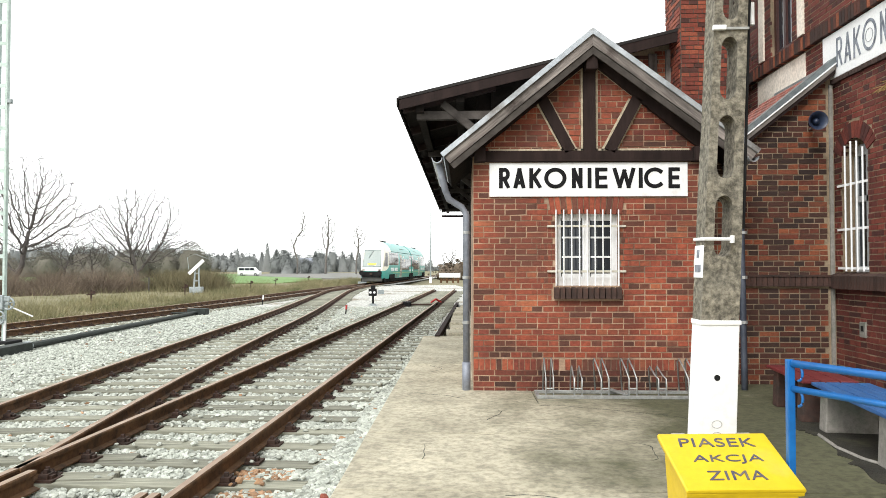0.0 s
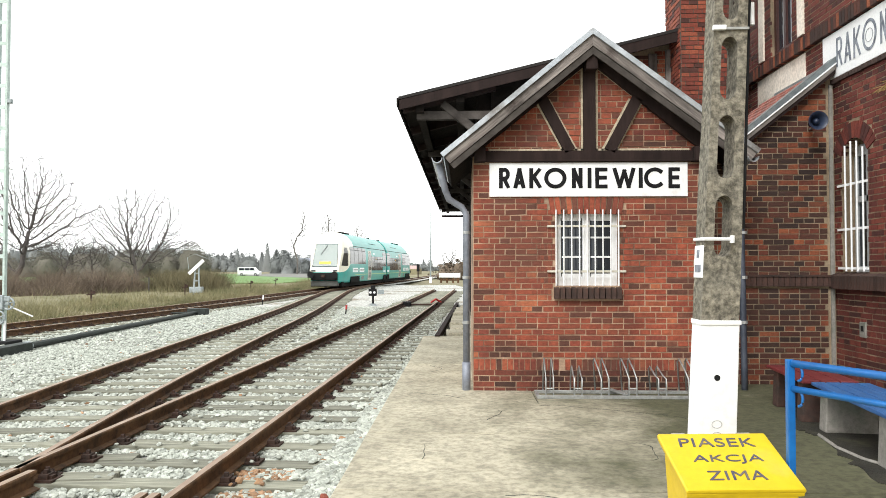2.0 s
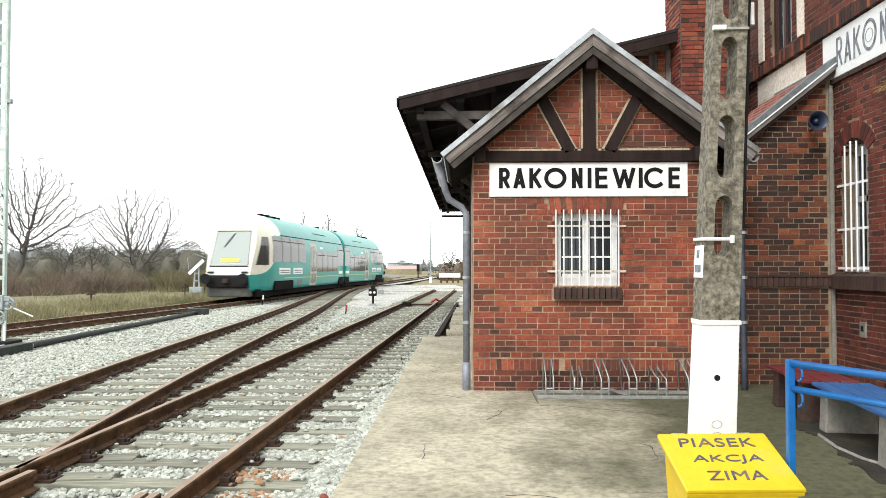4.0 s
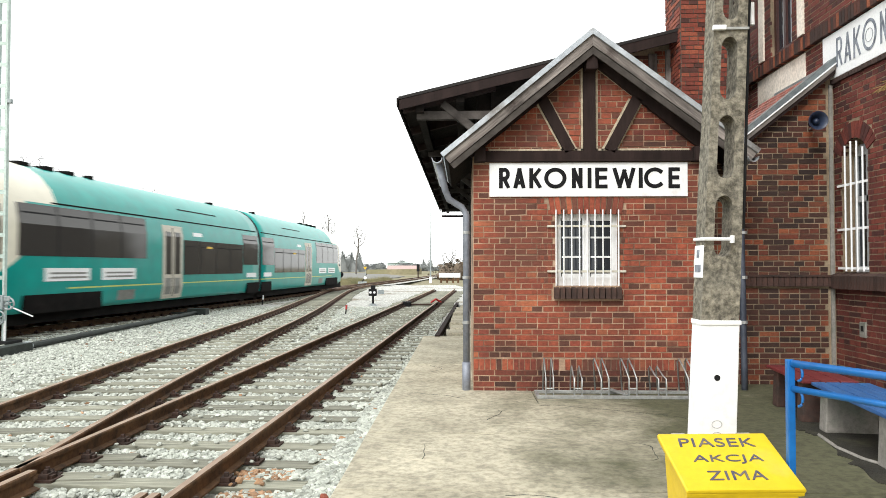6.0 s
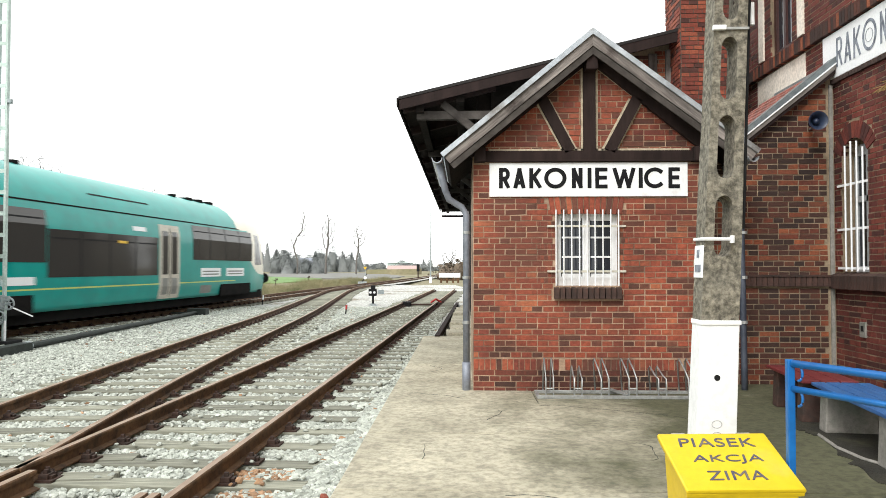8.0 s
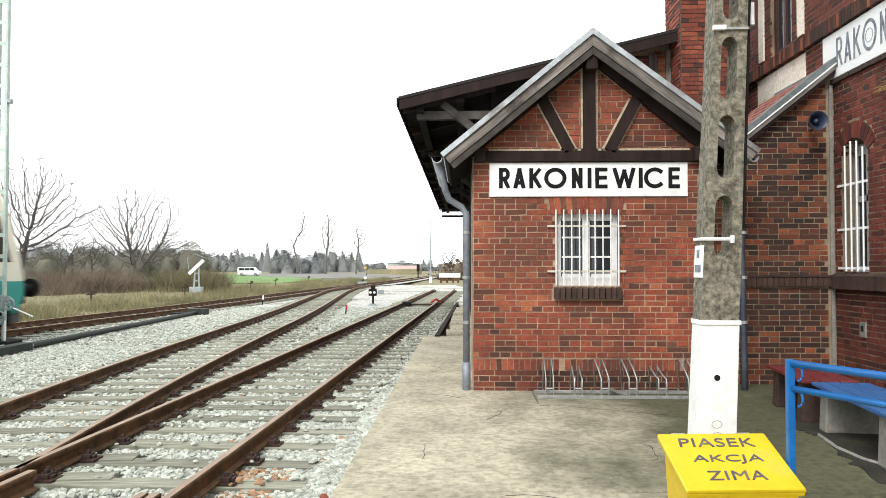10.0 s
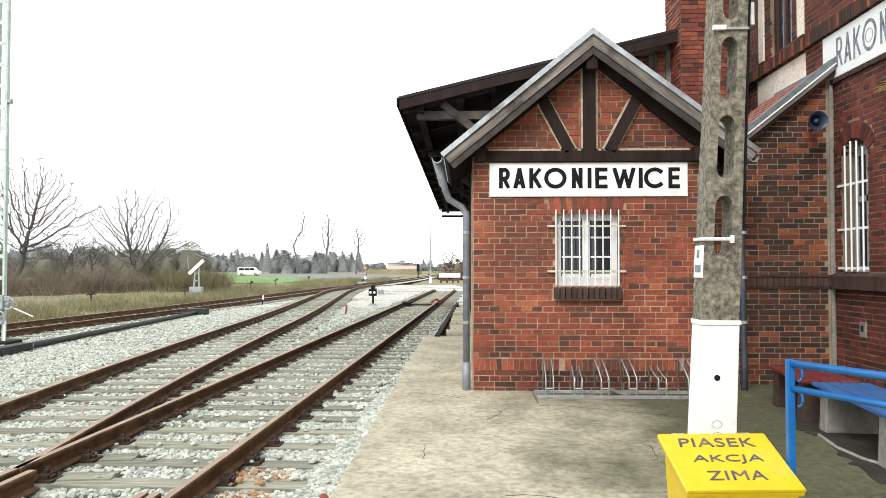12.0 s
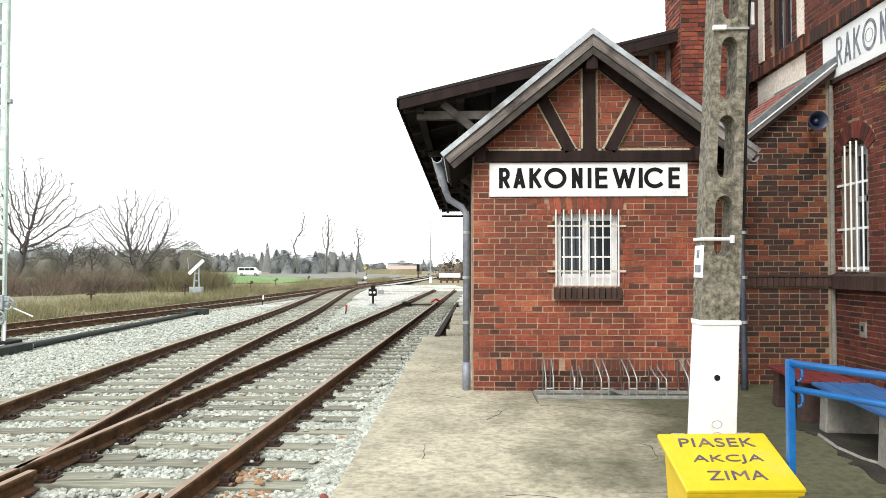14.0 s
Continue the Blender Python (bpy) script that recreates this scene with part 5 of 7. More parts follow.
def nose_panel(bm, z0, z1, w0, w1, out=0.012, thick=0.03, rows=6):
    grid = []
    for f in np.linspace(0, 1, rows):
        z, w = z0 + (z1 - z0) * f, w0 + (w1 - w0) * f
        grid.append([[bm.verts.new((nose_x(z) + o, y, z)) for y in np.linspace(-w, w, 5)] for o in (out, out - thick)])
    for a, b in zip(grid, grid[1:]):
        for o in (0, 1):
            for k in range(4):
                bm.faces.new((a[o][k], a[o][k + 1], b[o][k + 1], b[o][k]))
        for k in (0, 4):
            bm.faces.new((a[0][k], a[1][k], b[1][k], b[0][k]))
    for g in (grid[0], grid[-1]):
        for k in range(4):
            bm.faces.new((g[0][k], g[0][k + 1], g[1][k + 1], g[1][k]))
    bmesh.ops.recalc_face_normals(bm, faces=bm.faces)
    return bm


def railcar():
    """One half of the diesel railcar: x runs from the gangway to the cab, z from the rail top."""
    car = thing("railcar", "teal and cream diesel railcar running on the main line", "railcar", "coupled railcars")
    L = CAR_LEN
    part("body", car_shell(), PAINT, car)
    for s in (-1, 1):
        # windows by the cab saloon, the low floor part and the raised end
        for x0, x1, z0, z1 in ((10.8, 17.0, 1.82, 3.10), (2.25, 8.1, 1.28, 2.52), (0.3, 2.2, 1.66, 2.98)):
            w = part("window", side_panel(bmesh.new(), x0, x1, z0, z1, s, 0.010), TRAIN_GLASS, car, "dark tinted window band")
            nb = max(1, round((x1 - x0) / 1.6))
            for k in range(1, nb):
                x = x0 + (x1 - x0) * k / nb
                part("pillar", side_panel(bmesh.new(), x - 0.03, x + 0.03, z0, z1, s, 0.014), BLACK, w)
            for k in range(nb):
                a, b = x0 + (x1 - x0) * k / nb + 0.12, x0 + (x1 - x0) * (k + 1) / nb - 0.12
                part("hopper", side_panel(bmesh.new(), a, b, z1 - 0.24, z1 - 0.20, s, 0.014), BLACK, w)
        part("cab_window", side_panel(bmesh.new(), 17.55, 18.95, 1.66, 3.02, s, 0.012, 0.03, 0.0, -0.72), TRAIN_GLASS, car, "slanted dark cab side window")
        part("cab_pillar", side_panel(bmesh.new(), 18.0, 18.04, 1.64, 2.8, s, 0.016), BLACK, car)
        # door with two leaves
        d0, d1 = 8.2, 9.7
        door = part("door", side_panel(bmesh.new(), d0, d1, 0.48, 2.98, s, 0.012), GREY_PAINT, car, "pale grey double passenger door")
        for a, b in ((d0 + 0.14, (d0 + d1) / 2 - 0.07), ((d0 + d1) / 2 + 0.07, d1 - 0.14)):
            part("door_window", side_panel(bmesh.new(), a + 0.06, b - 0.06, 1.30, 2.76, s, 0.018), TRAIN_GLASS, door)
            part("door_panel", side_panel(bmesh.new(), a + 0.05, b - 0.05, 0.62, 1.18, s, 0.018), GREY_BUMPER, door)
        part("door_seal", side_panel(bmesh.new(), (d0 + d1) / 2 - 0.015, (d0 + d1) / 2 + 0.015, 0.55, 2.9, s, 0.02), BLACK, door)
        # adverts and number plates as plain bars
        for a, b in ((14.0, 16.0), (11.5, 13.4)):
            ad = part("advert", side_panel(bmesh.new(), a, b, 1.18, 1.52, s, 0.010), SIGN_WHITE, car, "white advert panel with blurred grey bars")
            for z in (1.25, 1.36):
                part("print_bar", side_panel(bmesh.new(), a + 0.15, b - 0.2, z, z + 0.05, s, 0.014), GREY_BUMPER, ad)
        part("number_panel", side_panel(bmesh.new(), 0.55, 1.75, 1.10, 1.30, s, 0.010), SIGN_WHITE, car)
        part("line_plate", side_panel(bmesh.new(), 6.5, 7.3, 2.68, 2.82, s, 0.010), SIGN_WHITE, car)
        part("roof_grille", side_panel(bmesh.new(), 4.5, 8.0, 3.60, 3.65, s, 0.010), BLACK, car)
        part("gutter", side_panel(bmesh.new(), 0.3, 15.6, 3.17, 3.21, s, 0.014), UNDER, car)
        part("indicator", side_panel(bmesh.new(), 5.6, 6.1, 2.26, 2.34, s, 0.016), AMBER, car, "amber destination display")
        part("skirt_hatch", side_panel(bmesh.new(), 11.5, 12.5, 0.56, 0.86, s, 0.010), GREY_BUMPER, car)
    part("windscreen", nose_panel(bmesh.new(), 1.62, 3.24, 0.90, 0.80), SCREEN_GLASS, car, "large sloping windscreen")
    part("windscreen_seal", nose_panel(bmesh.new(), 1.56, 3.29, 0.94, 0.83, 0.006), BLACK, car)
    part("destination_board", nose_panel(bmesh.new(), 1.78, 1.97, 0.42, 0.42, 0.02, 0.01), AMBER, car, "yellow destination board behind the windscreen")
    bm = bmesh.new()
    tube(bm, [(nose_x(3.15) + 0.05, 0.05, 3.15), (nose_x(2.5) + 0.05, -0.35, 2.5)], 0.02, 5)
    part("wiper", bm, BLACK, car)
    part("bumper", block(bmesh.new(), L - 0.75, L + 0.14, -0.98, 0.98, 0.62, 1.16, None, 0.08), BLACK, car, "black front bumper beam")
    part("apron", block(bmesh.new(), L - 0.6, L - 0.05, -0.98, 0.98, 0.18, 0.60, None, 0.06), APRON, car, "dark grey front apron")
    for s in (-1, 1):
        bm = tube(bmesh.new(), [(L - 0.1, s * 0.87, 1.02), (L + 0.42, s * 0.87, 1.02)], 0.10, 12)
        tube(bm, [(L + 0.42, s * 0.87, 1.02), (L + 0.50, s * 0.87, 1.02)], 0.24, 16)
        part("buffer", bm, BLACK, car)
        part("headlight", block(bmesh.new(), L - 0.12, L + 0.02, s * 0.8 - 0.16, s * 0.8 + 0.16, 1.27, 1.36, None, 0.02), GLASS, car)
    part("coupler", block(bmesh.new(), L, L + 0.35, -0.12, 0.12, 0.82, 1.02, None, 0.03), IRON, car)
    # underframe, bogies and wheels
    # lowered black box also fills in the shade under the car
    part("underframe", block(bmesh.new(), 0.2, L - 0.7, -1.15, 1.15, 0.14, 0.50), UNDER, car)
    for xb in (0.0, L - 4.5):
        bg = part("bogie", block(bmesh.new(), xb - 1.5, xb + 1.5, -1.12, 1.12, 0.30, 0.62, None, 0.03), UNDER, car)
        # dark block set proud of the skirt paints the shaded bogie recess
        part("bogie_recess", block(bmesh.new(), xb + 0.18 if xb == 0 else xb - 1.7, xb + 1.7, -1.375, 1.375, 0.40, 0.86), UNDER, car)
        for dx in (-0.95, 0.95):
            for s in (-1, 1):
                part("wheel", tube(bmesh.new(), [(xb + dx, s * 0.69, 0.39), (xb + dx, s * 0.81, 0.39)], 0.39, 20), IRON, bg)
    # roof gear
    for x0, x1, y, h in ((14.9, 15.4, 0.2, 0.04), (13.9, 14.3, 0.22, 0.05), (12.9, 13.3, 0.22, 0.04), (11.8, 12.0, 0.15, 0.07), (2.6, 2.9, 0.15, 0.05)):
        part("roof_box", block(bmesh.new(), x0, x1, -y, y, 4.20, 4.30 + h, None, 0.03), UNDER, car)
    zs = [0.55, 0.9, 1.6, 2.3, 2.6, 2.9, 3.15, 3.4, 3.6, 3.8, 3.95, 4.08, 4.17, 4.25]
    ring = [(side_y(z) * 0.985, z) for z in zs] + [(-side_y(z) * 0.985, z) for z in reversed(zs)]
    bm = prism(bmesh.new(), ring, "x", -0.18, 0.17)
    part("gangway_bellows", bm, BLACK, car, "black rubber gangway bellows")
    return car


PATH_S = np.r_[0, np.cumsum(np.hypot(*np.diff(MAIN_LINE, axis=0).T))]


def on_path(s):
    return Vector((np.interp(s, PATH_S, MAIN_LINE[:, 0]), np.interp(s, PATH_S, MAIN_LINE[:, 1]), 0.0))


def motions():
    lead = railcar()
    trail = copy_thing(lead, Matrix())
    tagged(trail, "teal and cream diesel railcar coupled behind another")
    keys = [(0, 151.3), (0.8, 143.7), (1.5, 137.1), (2.2, 130.6), (3.0, 123.0), (4.2, 111.3), (5.3, 100.9), (5.7, 97.1), (6.1, 93.3), (6.5, 89.6), (7.0, 85.1), (7.5, 80.6), (8.0, 76.1), (9.0, 67.2), (10.0, 58.4), (12.0, 41.4), (14.0, 25.0)]
    kt, ks = [k[0] for k in keys], [k[1] for k in keys]
    rows = {lead: [], trail: []}
    for t in np.arange(0, 14.01, 0.25):
        s = np.mean([np.interp(t + d, kt, ks) if 0 <= t + d <= 14 else (151.3 - 9.5 * (t + d) if t + d < 0 else 25.0 - 8.2 * (t + d - 14)) for d in np.linspace(-0.4, 0.4, 9)])
        for car, step in ((lead, -16.4), (trail, 16.4)):
            g, q = on_path(s), on_path(s + step)
            d = q - g
            rows[car].append((float(t), Matrix.Translation(g) @ Matrix.Rotation(math.atan2(d.y, d.x), 4, "Z")))
    for car in (lead, trail):
        walk(car, rows[car])


# ---- platform furniture ----
def concrete_pole():
    pole = thing("utility_pole", "weathered concrete pole with slots, painted white at the foot", "utility pole", at=pose(1.708, 5.2, PLAT_Z))
    H, T = 4.3, 0.20

    def warp(bm):
        for v in bm.verts:
            v.co.x = v.co.x * (0.907 - 0.045 * v.co.z) + 0.04405 * v.co.z
    slots = [(1.704, 2.128), (2.245, 2.684), (2.793, 3.231), (3.348, 3.79)]
    bm = bmesh.new()
    def loop(pts):
        vs = [bm.verts.new((x, -T / 2, z)) for x, z in pts]
        return [bm.edges.new((a, b)) for a, b in zip(vs, vs[1:] + vs[:1])]
    zs = list(np.linspace(1.25, H, 14))
    rg = random.Random(4)
    left = [(-0.15 + rg.uniform(-0.004, 0.004), z) for z in zs]
    right = [(0.15 + rg.uniform(-0.004, 0.004), z) for z in zs]
    edges = loop(left + right[::-1])
    for z0, z1 in slots:
        r = 0.072
        arc = [(r * math.cos(a), z1 - r + r * math.sin(a)) for a in np.linspace(0, math.pi, 9)] + [(r * math.cos(a), z0 + r + r * math.sin(a)) for a in np.linspace(math.pi, 2 * math.pi, 9)]
        edges += loop([(x - 0.004, z) for x, z in arc])
    bmesh.ops.triangle_fill(bm, edges=edges, use_beauty=True)
    out = bmesh.ops.extrude_face_region(bm, geom=bm.faces[:])
    bmesh.ops.translate(bm, vec=(0, T, 0), verts=[v for v in out["geom"] if isinstance(v, bmesh.types.BMVert)])
    bmesh.ops.recalc_face_normals(bm, faces=bm.faces)
    warp(bm)
    part("shaft", bm, POLE_CONC, pole)
    bm = block(bmesh.new(), -0.155, 0.155, -T / 2 - 0.004, T / 2 + 0.004, -0.2, 1.25, None, 0.012)
    warp(bm)
    part("painted_foot", bm, WHITE_PAINT, pole, "white-painted pole foot")
    bm = block(bmesh.new(), -0.162, 0.164, -T / 2 - 0.014, T / 2 + 0.012, 1.236, 1.268, None, 0.006)
    warp(bm)
    part("collar", bm, WHITE_PAINT, pole, "chipped white band")
    # black plug paints the dark inside of the bolt hole
    bm = tube(bmesh.new(), [(0.028, -T / 2 - 0.006, 0.876), (0.028, -T / 2 + 0.03, 0.876)], 0.021, 14)
    part("bolt_hole", bm, BLACK, pole)
    bm = block(bmesh.new(), -0.17, -0.05, -T / 2 - 0.03, -T / 2 - 0.004, 3.27, 3.305, None, 0.006)
    warp(bm)
    part("clamp", bm, WHITE_PAINT, pole)
    bm = block(bmesh.new(), -0.15, 0.16, -T / 2 - 0.018, -T / 2 - 0.006, 3.275, 3.292)
    warp(bm)
    part("wire_band", bm, GALV, pole)
    bm = tube(bmesh.new(), [(-0.165, T / 2, 1.83), (-0.165, -T / 2 - 0.03, 1.826), (0.06, -T / 2 - 0.03, 1.824)], 0.012, 8)
    tube(bm, [(0.06, -T / 2 - 0.03, 1.798), (0.06, -T / 2 - 0.03, 1.85)], 0.02, 8)
    warp(bm)
    part("clamp_bar", bm, WHITE_PAINT, pole, "white clamp bar across the slot")
    bm = block(bmesh.new(), -0.162, -0.152, -0.09, 0.09, 1.56, 1.785, None, 0.002)
    warp(bm)
    plate = part("plate", bm, SIGN_WHITE, pole, "white plate with dark bars")
    bm = block(bmesh.new(), -0.166, -0.161, -0.02, 0.03, 1.70, 1.755)
    block(bm, -0.166, -0.161, -0.06, 0.06, 1.60, 1.65)
    warp(bm)
    part("plate_print", bm, FADED_BLACK, plate)
    # faint ring marks stamped in the paint
    for z in (0.56, 0.48):
        bm = tube(bmesh.new(), [(0.022 + 0.034 * math.cos(a), -T / 2 - 0.006, z + 0.026 * math.sin(a)) for a in np.linspace(0, 2 * math.pi, 17)], 0.0025, 4)
        part("stamp_ring", bm, CURTAIN, pole, "faint grey ring mark")
    bm = tube(bmesh.new(), [(0.178, -0.07, z) for z in np.linspace(1.9, 4.3, 8)], 0.012, 6)
    warp(bm)
    part("cable", bm, BLACK, pole, "black cable clipped along the pole")
    lamp = part("insulator", tube(bmesh.new(), [(0.325, 0.0, 3.34), (0.325, 0.0, 3.37), (0.325, 0.0, 3.47), (0.325, 0.0, 3.50)], 0.022, 10), WHITE_PAINT, pole, "white porcelain insulator")
    part("insulator_arm", tube(bmesh.new(), [(0.2, 0.0, 3.50), (0.325, 0.0, 3.50)], 0.012, 6), IRON, lamp)


def sand_box():
    box = thing("sand_box", "yellow plastic winter grit box with sloping blue-stencilled lid", "grit box", at=pose(1.517, 4.287, PLAT_Z, 0, 0, 3.55))
    tilt = Matrix.Translation((0, 0, 0.523)) @ Matrix.Rotation(0.379, 4, "X")
    bm = block(bmesh.new(), -0.30, 0.30, -0.225, 0.225, 0.0, 1.0, None, 0.02)
    for v in bm.verts:
        k = 0.90 + 0.10 * v.co.z
        top = 0.485 + 0.398 * v.co.y
        v.co = Vector((v.co.x * k, v.co.y * k, v.co.z * top))
    part("body", bm, YELLOW, box)
    bm = block(bmesh.new(), -0.33, 0.33, -0.263, 0.263, -0.022, 0.0, None, 0.008)
    for v in bm.verts:
        if v.co.z > -0.005 and abs(v.co.x) < 0.325:
            v.co.z += 0.004
    bmesh.ops.transform(bm, matrix=tilt, verts=bm.verts)
    lid = part("lid", bm, YELLOW, box, "yellow lid with a turned-down rim")
    bm = block(bmesh.new(), -0.325, 0.325, -0.262, -0.245, -0.045, -0.02, None, 0.004)
    for x in (-0.32, 0.305):
        block(bm, x, x + 0.015, -0.245, 0.26, -0.045, -0.02, None, 0.004)
    bmesh.ops.transform(bm, matrix=tilt, verts=bm.verts)
    part("lid_rim", bm, YELLOW, lid)
    for text, y, x, w, h in (("PIASEK", 0.125, -0.235, 0.455, 0.085), ("AKCJA", -0.035, -0.205, 0.41, 0.082), ("ZIMA", -0.180, -0.175, 0.33, 0.080)):
        cu = bpy.data.curves.new("lettering", "FONT")
        cu.body, cu.size, cu.extrude, cu.offset, cu.shear, cu.space_character = text, 1.0, 0.002, 0.0, 0.12, 1.06
        tmp = bpy.data.objects.new("lettering", cu)
        me = bpy.data.meshes.new_from_object(tmp)
        bpy.data.objects.remove(tmp)
        co = np.array([v.co[:] for v in me.vertices])
        lo, hi = co.min(0), co.max(0)
        me.transform(tilt @ Matrix.Translation((x, y, 0.006)) @ Matrix.Diagonal((w / (hi[0] - lo[0]), h / (hi[1] - lo[1]), 1, 1)) @ Matrix.Translation((-lo[0], -lo[1], 0)))
        me.materials.clear()
        finish("lettering", me, STENCIL, lid, "worn blue stencilled word")
    for k in (-1, 1):
        bm = tube(bmesh.new(), [(k * 0.2 - 0.04, 0.268, -0.01), (k * 0.2 + 0.04, 0.268, -0.01)], 0.012, 8)
        bmesh.ops.transform(bm, matrix=tilt, verts=bm.verts)
        part("hinge", bm, GALV, box)


def railing():
    r = thing("railing", "blue tubular steel railing beside the bench", "railing")
    a, b = Vector((1.880, 4.3, 0)), Vector((2.65, 2.78, 0))
    for p in (a, b):
        part("post", block(bmesh.new(), p.x - 0.021, p.x + 0.021, p.y - 0.021, p.y + 0.021, PLAT_Z - 0.05, 1.002, None, 0.006), BLUE, r)
    d = (b - a).normalized()
    for z, rad in ((0.980, 0.022), (0.836, 0.019)):
        part("rail", tube(bmesh.new(), [a + d * 0.02 + Vector((0, 0, z)), b + Vector((0, 0, z))], rad, 12), BLUE, r, smooth=True)
        ring = [a + d * (0.055 + 0.028 * math.cos(t)) + Vector((0, 0, z - 0.05 + 0.045 * math.sin(t))) for t in np.linspace(-1.6, 1.6, 9)]
        part("hook", tube(bmesh.new(), ring, 0.008, 6), BLUE, r)


def bench(name, label, at, length, width, seat_z, mat, slats, foot):
    b = thing(name, label, "bench", at=at)
    w = width / slats
    for i in range(slats):
        x0 = -width / 2 + i * w
        part("slat", block(bmesh.new(), x0 + 0.006, x0 + w - 0.006, -length / 2, length / 2, seat_z - 0.035, seat_z, None, 0.008), mat, b)
    for s in (-1, 1):
        bm = block(bmesh.new(), -width / 2 + 0.06, width / 2 - 0.06, s * (length / 2 - 0.20) - 0.09, s * (length / 2 - 0.20) + 0.09, 0, seat_z - 0.037, None, 0.015)
        for v in bm.verts:
            v.co.x *= 1.0 + 0.10 * (1 - v.co.z / seat_z)
        part("support", bm, foot, b)
    return b


def bike_rack():
    r = thing("bicycle_rack", "galvanised steel bicycle rack standing by the brick wall", "bicycle rack")
    for y in (9.23, 9.62):
        bm = block(bmesh.new(), 0.92, 3.12, y - 0.022, y + 0.022, PLAT_Z, PLAT_Z + 0.04, None, 0.004)
        part("base_rail", bm, GALV, r)
    part("end_rail", block(bmesh.new(), 0.92, 0.955, 9.25, 9.6, PLAT_Z + 0.002, PLAT_Z + 0.036), GALV, r)
    bm = bmesh.new()
    beam(bm, (1.90, 9.62, PLAT_Z + 0.055), (2.03, 9.23, PLAT_Z + 0.055), 0.05, 0.02)
    part("tie_strip", bm, GALV, r)
    for x, tall in ((1.03, 1), (1.385, 0), (1.72, 1), (2.065, 1), (2.43, 0), (2.80, 1)):
        h = 0.46 if tall else 0.36
        lean = -0.01 if x < 1.5 else 0.035
        for dx in (0.0, 0.095):
            pts = [(x + dx, 9.25, PLAT_Z), (x + dx, 9.26, PLAT_Z + 0.24), (x + dx - lean * 0.4, 9.36, PLAT_Z + h * 0.75), (x + dx - lean, 9.55, PLAT_Z + h), (x + dx - lean, 9.61, PLAT_Z + h * 0.9), (x + dx - lean * 0.3, 9.62, PLAT_Z + 0.03)]
            part("hoop", tube(bmesh.new(), pts, 0.0105, 7), GALV, r, smooth=True)
        part("hoop_bar", tube(bmesh.new(), [(x, 9.255, PLAT_Z + 0.12), (x + 0.095, 9.255, PLAT_Z + 0.12)], 0.009, 6), GALV, r)


def platform_things():
    concrete_pole()
    sand_box()
    railing()
    bench("bench", "worn blue slatted bench on concrete blocks", pose(3.735, 6.763, PLAT_Z, 0, 0, -7), 1.75, 0.57, 0.46, BLUE_DULL, 4, BLOCK_CONC)
    # dark feet on the red bench paint the shade below its seat
    bench("bench", "low dark red slatted bench before the wall", pose(3.865, 8.36, PLAT_Z, 0, 0, -6.5), 1.26, 0.57, 0.46, RED_BOARD, 3, BRICK_SOOT)
    bike_rack()
    rng = np.random.default_rng(2)
    pts = [(3.35, 7.6), (3.42, 7.16), (3.27, 6.5), (3.16, 5.8), (3.2, 5.2), (3.0, 4.4), (8, 4.0), (8, 9.6), (4.2, 9.6), (3.7, 8.6)]
    fine = []
    for p, q in zip(pts, pts[1:] + pts[:1]):
        for k in range(6):
            f = k / 6
            fine.append((p[0] + (q[0] - p[0]) * f + rng.normal(0, 0.025), p[1] + (q[1] - p[1]) * f + rng.normal(0, 0.025)))
    bm = prism(bmesh.new(), fine, "z", PLAT_Z - 0.03, PLAT_Z + 0.006)
    tagged(part("soil_patch", bm, SHADED_DAMP_SOIL, None), "damp soil and moss over the slabs, darkened for bench shade", "soil", kind="structure")


def small_growth():
    e = thing("edging_strip", "thin pale edging strip half sunk in the soil", "edging strip")
    part("strip", tube(bmesh.new(), [(3.44, 7.25, PLAT_Z + 0.012), (3.36, 6.75, PLAT_Z + 0.012), (3.38, 6.35, PLAT_Z + 0.012), (3.52, 5.95, PLAT_Z + 0.012), (3.75, 5.6, PLAT_Z + 0.012)], 0.016, 6), BLOCK_CONC, e)
    p = thing("wall_plant", "dry yellowed plant rooted in the brickwork", "plant")
    rng = random.Random(6)
    for k in range(14):
        q = Vector((MAIN_X - 0.01, 9.02 + rng.uniform(-0.05, 0.05), 3.74 + rng.uniform(-0.05, 0.05)))
        d = Vector((-rng.uniform(0.05, 0.16), rng.uniform(-0.1, 0.18), rng.uniform(-0.08, 0.10)))
        part("stalk", tube(bmesh.new(), [q, q + d * 0.6 + Vector((0, 0, 0.02)), q + d], 0.008, 5, 0.004), STRAW, p)


STRAW = pbr("dry_stalks", (0.22, 0.14, 0.05), (0.40, 0.28, 0.11), 12, 0.9, grain=60, bump=0.1)
# damp soil colour also carries the shade under the benches
SHADED_DAMP_SOIL = pbr("shaded_damp_soil", (0.010, 0.009, 0.006), (0.035, 0.032, 0.02), 2.2, 0.85, grain=40, bump=0.6, depth=0.02, stain=(0.075, 0.075, 0.04), stain_scale=1.4, stain_at=(0.52, 0.68))


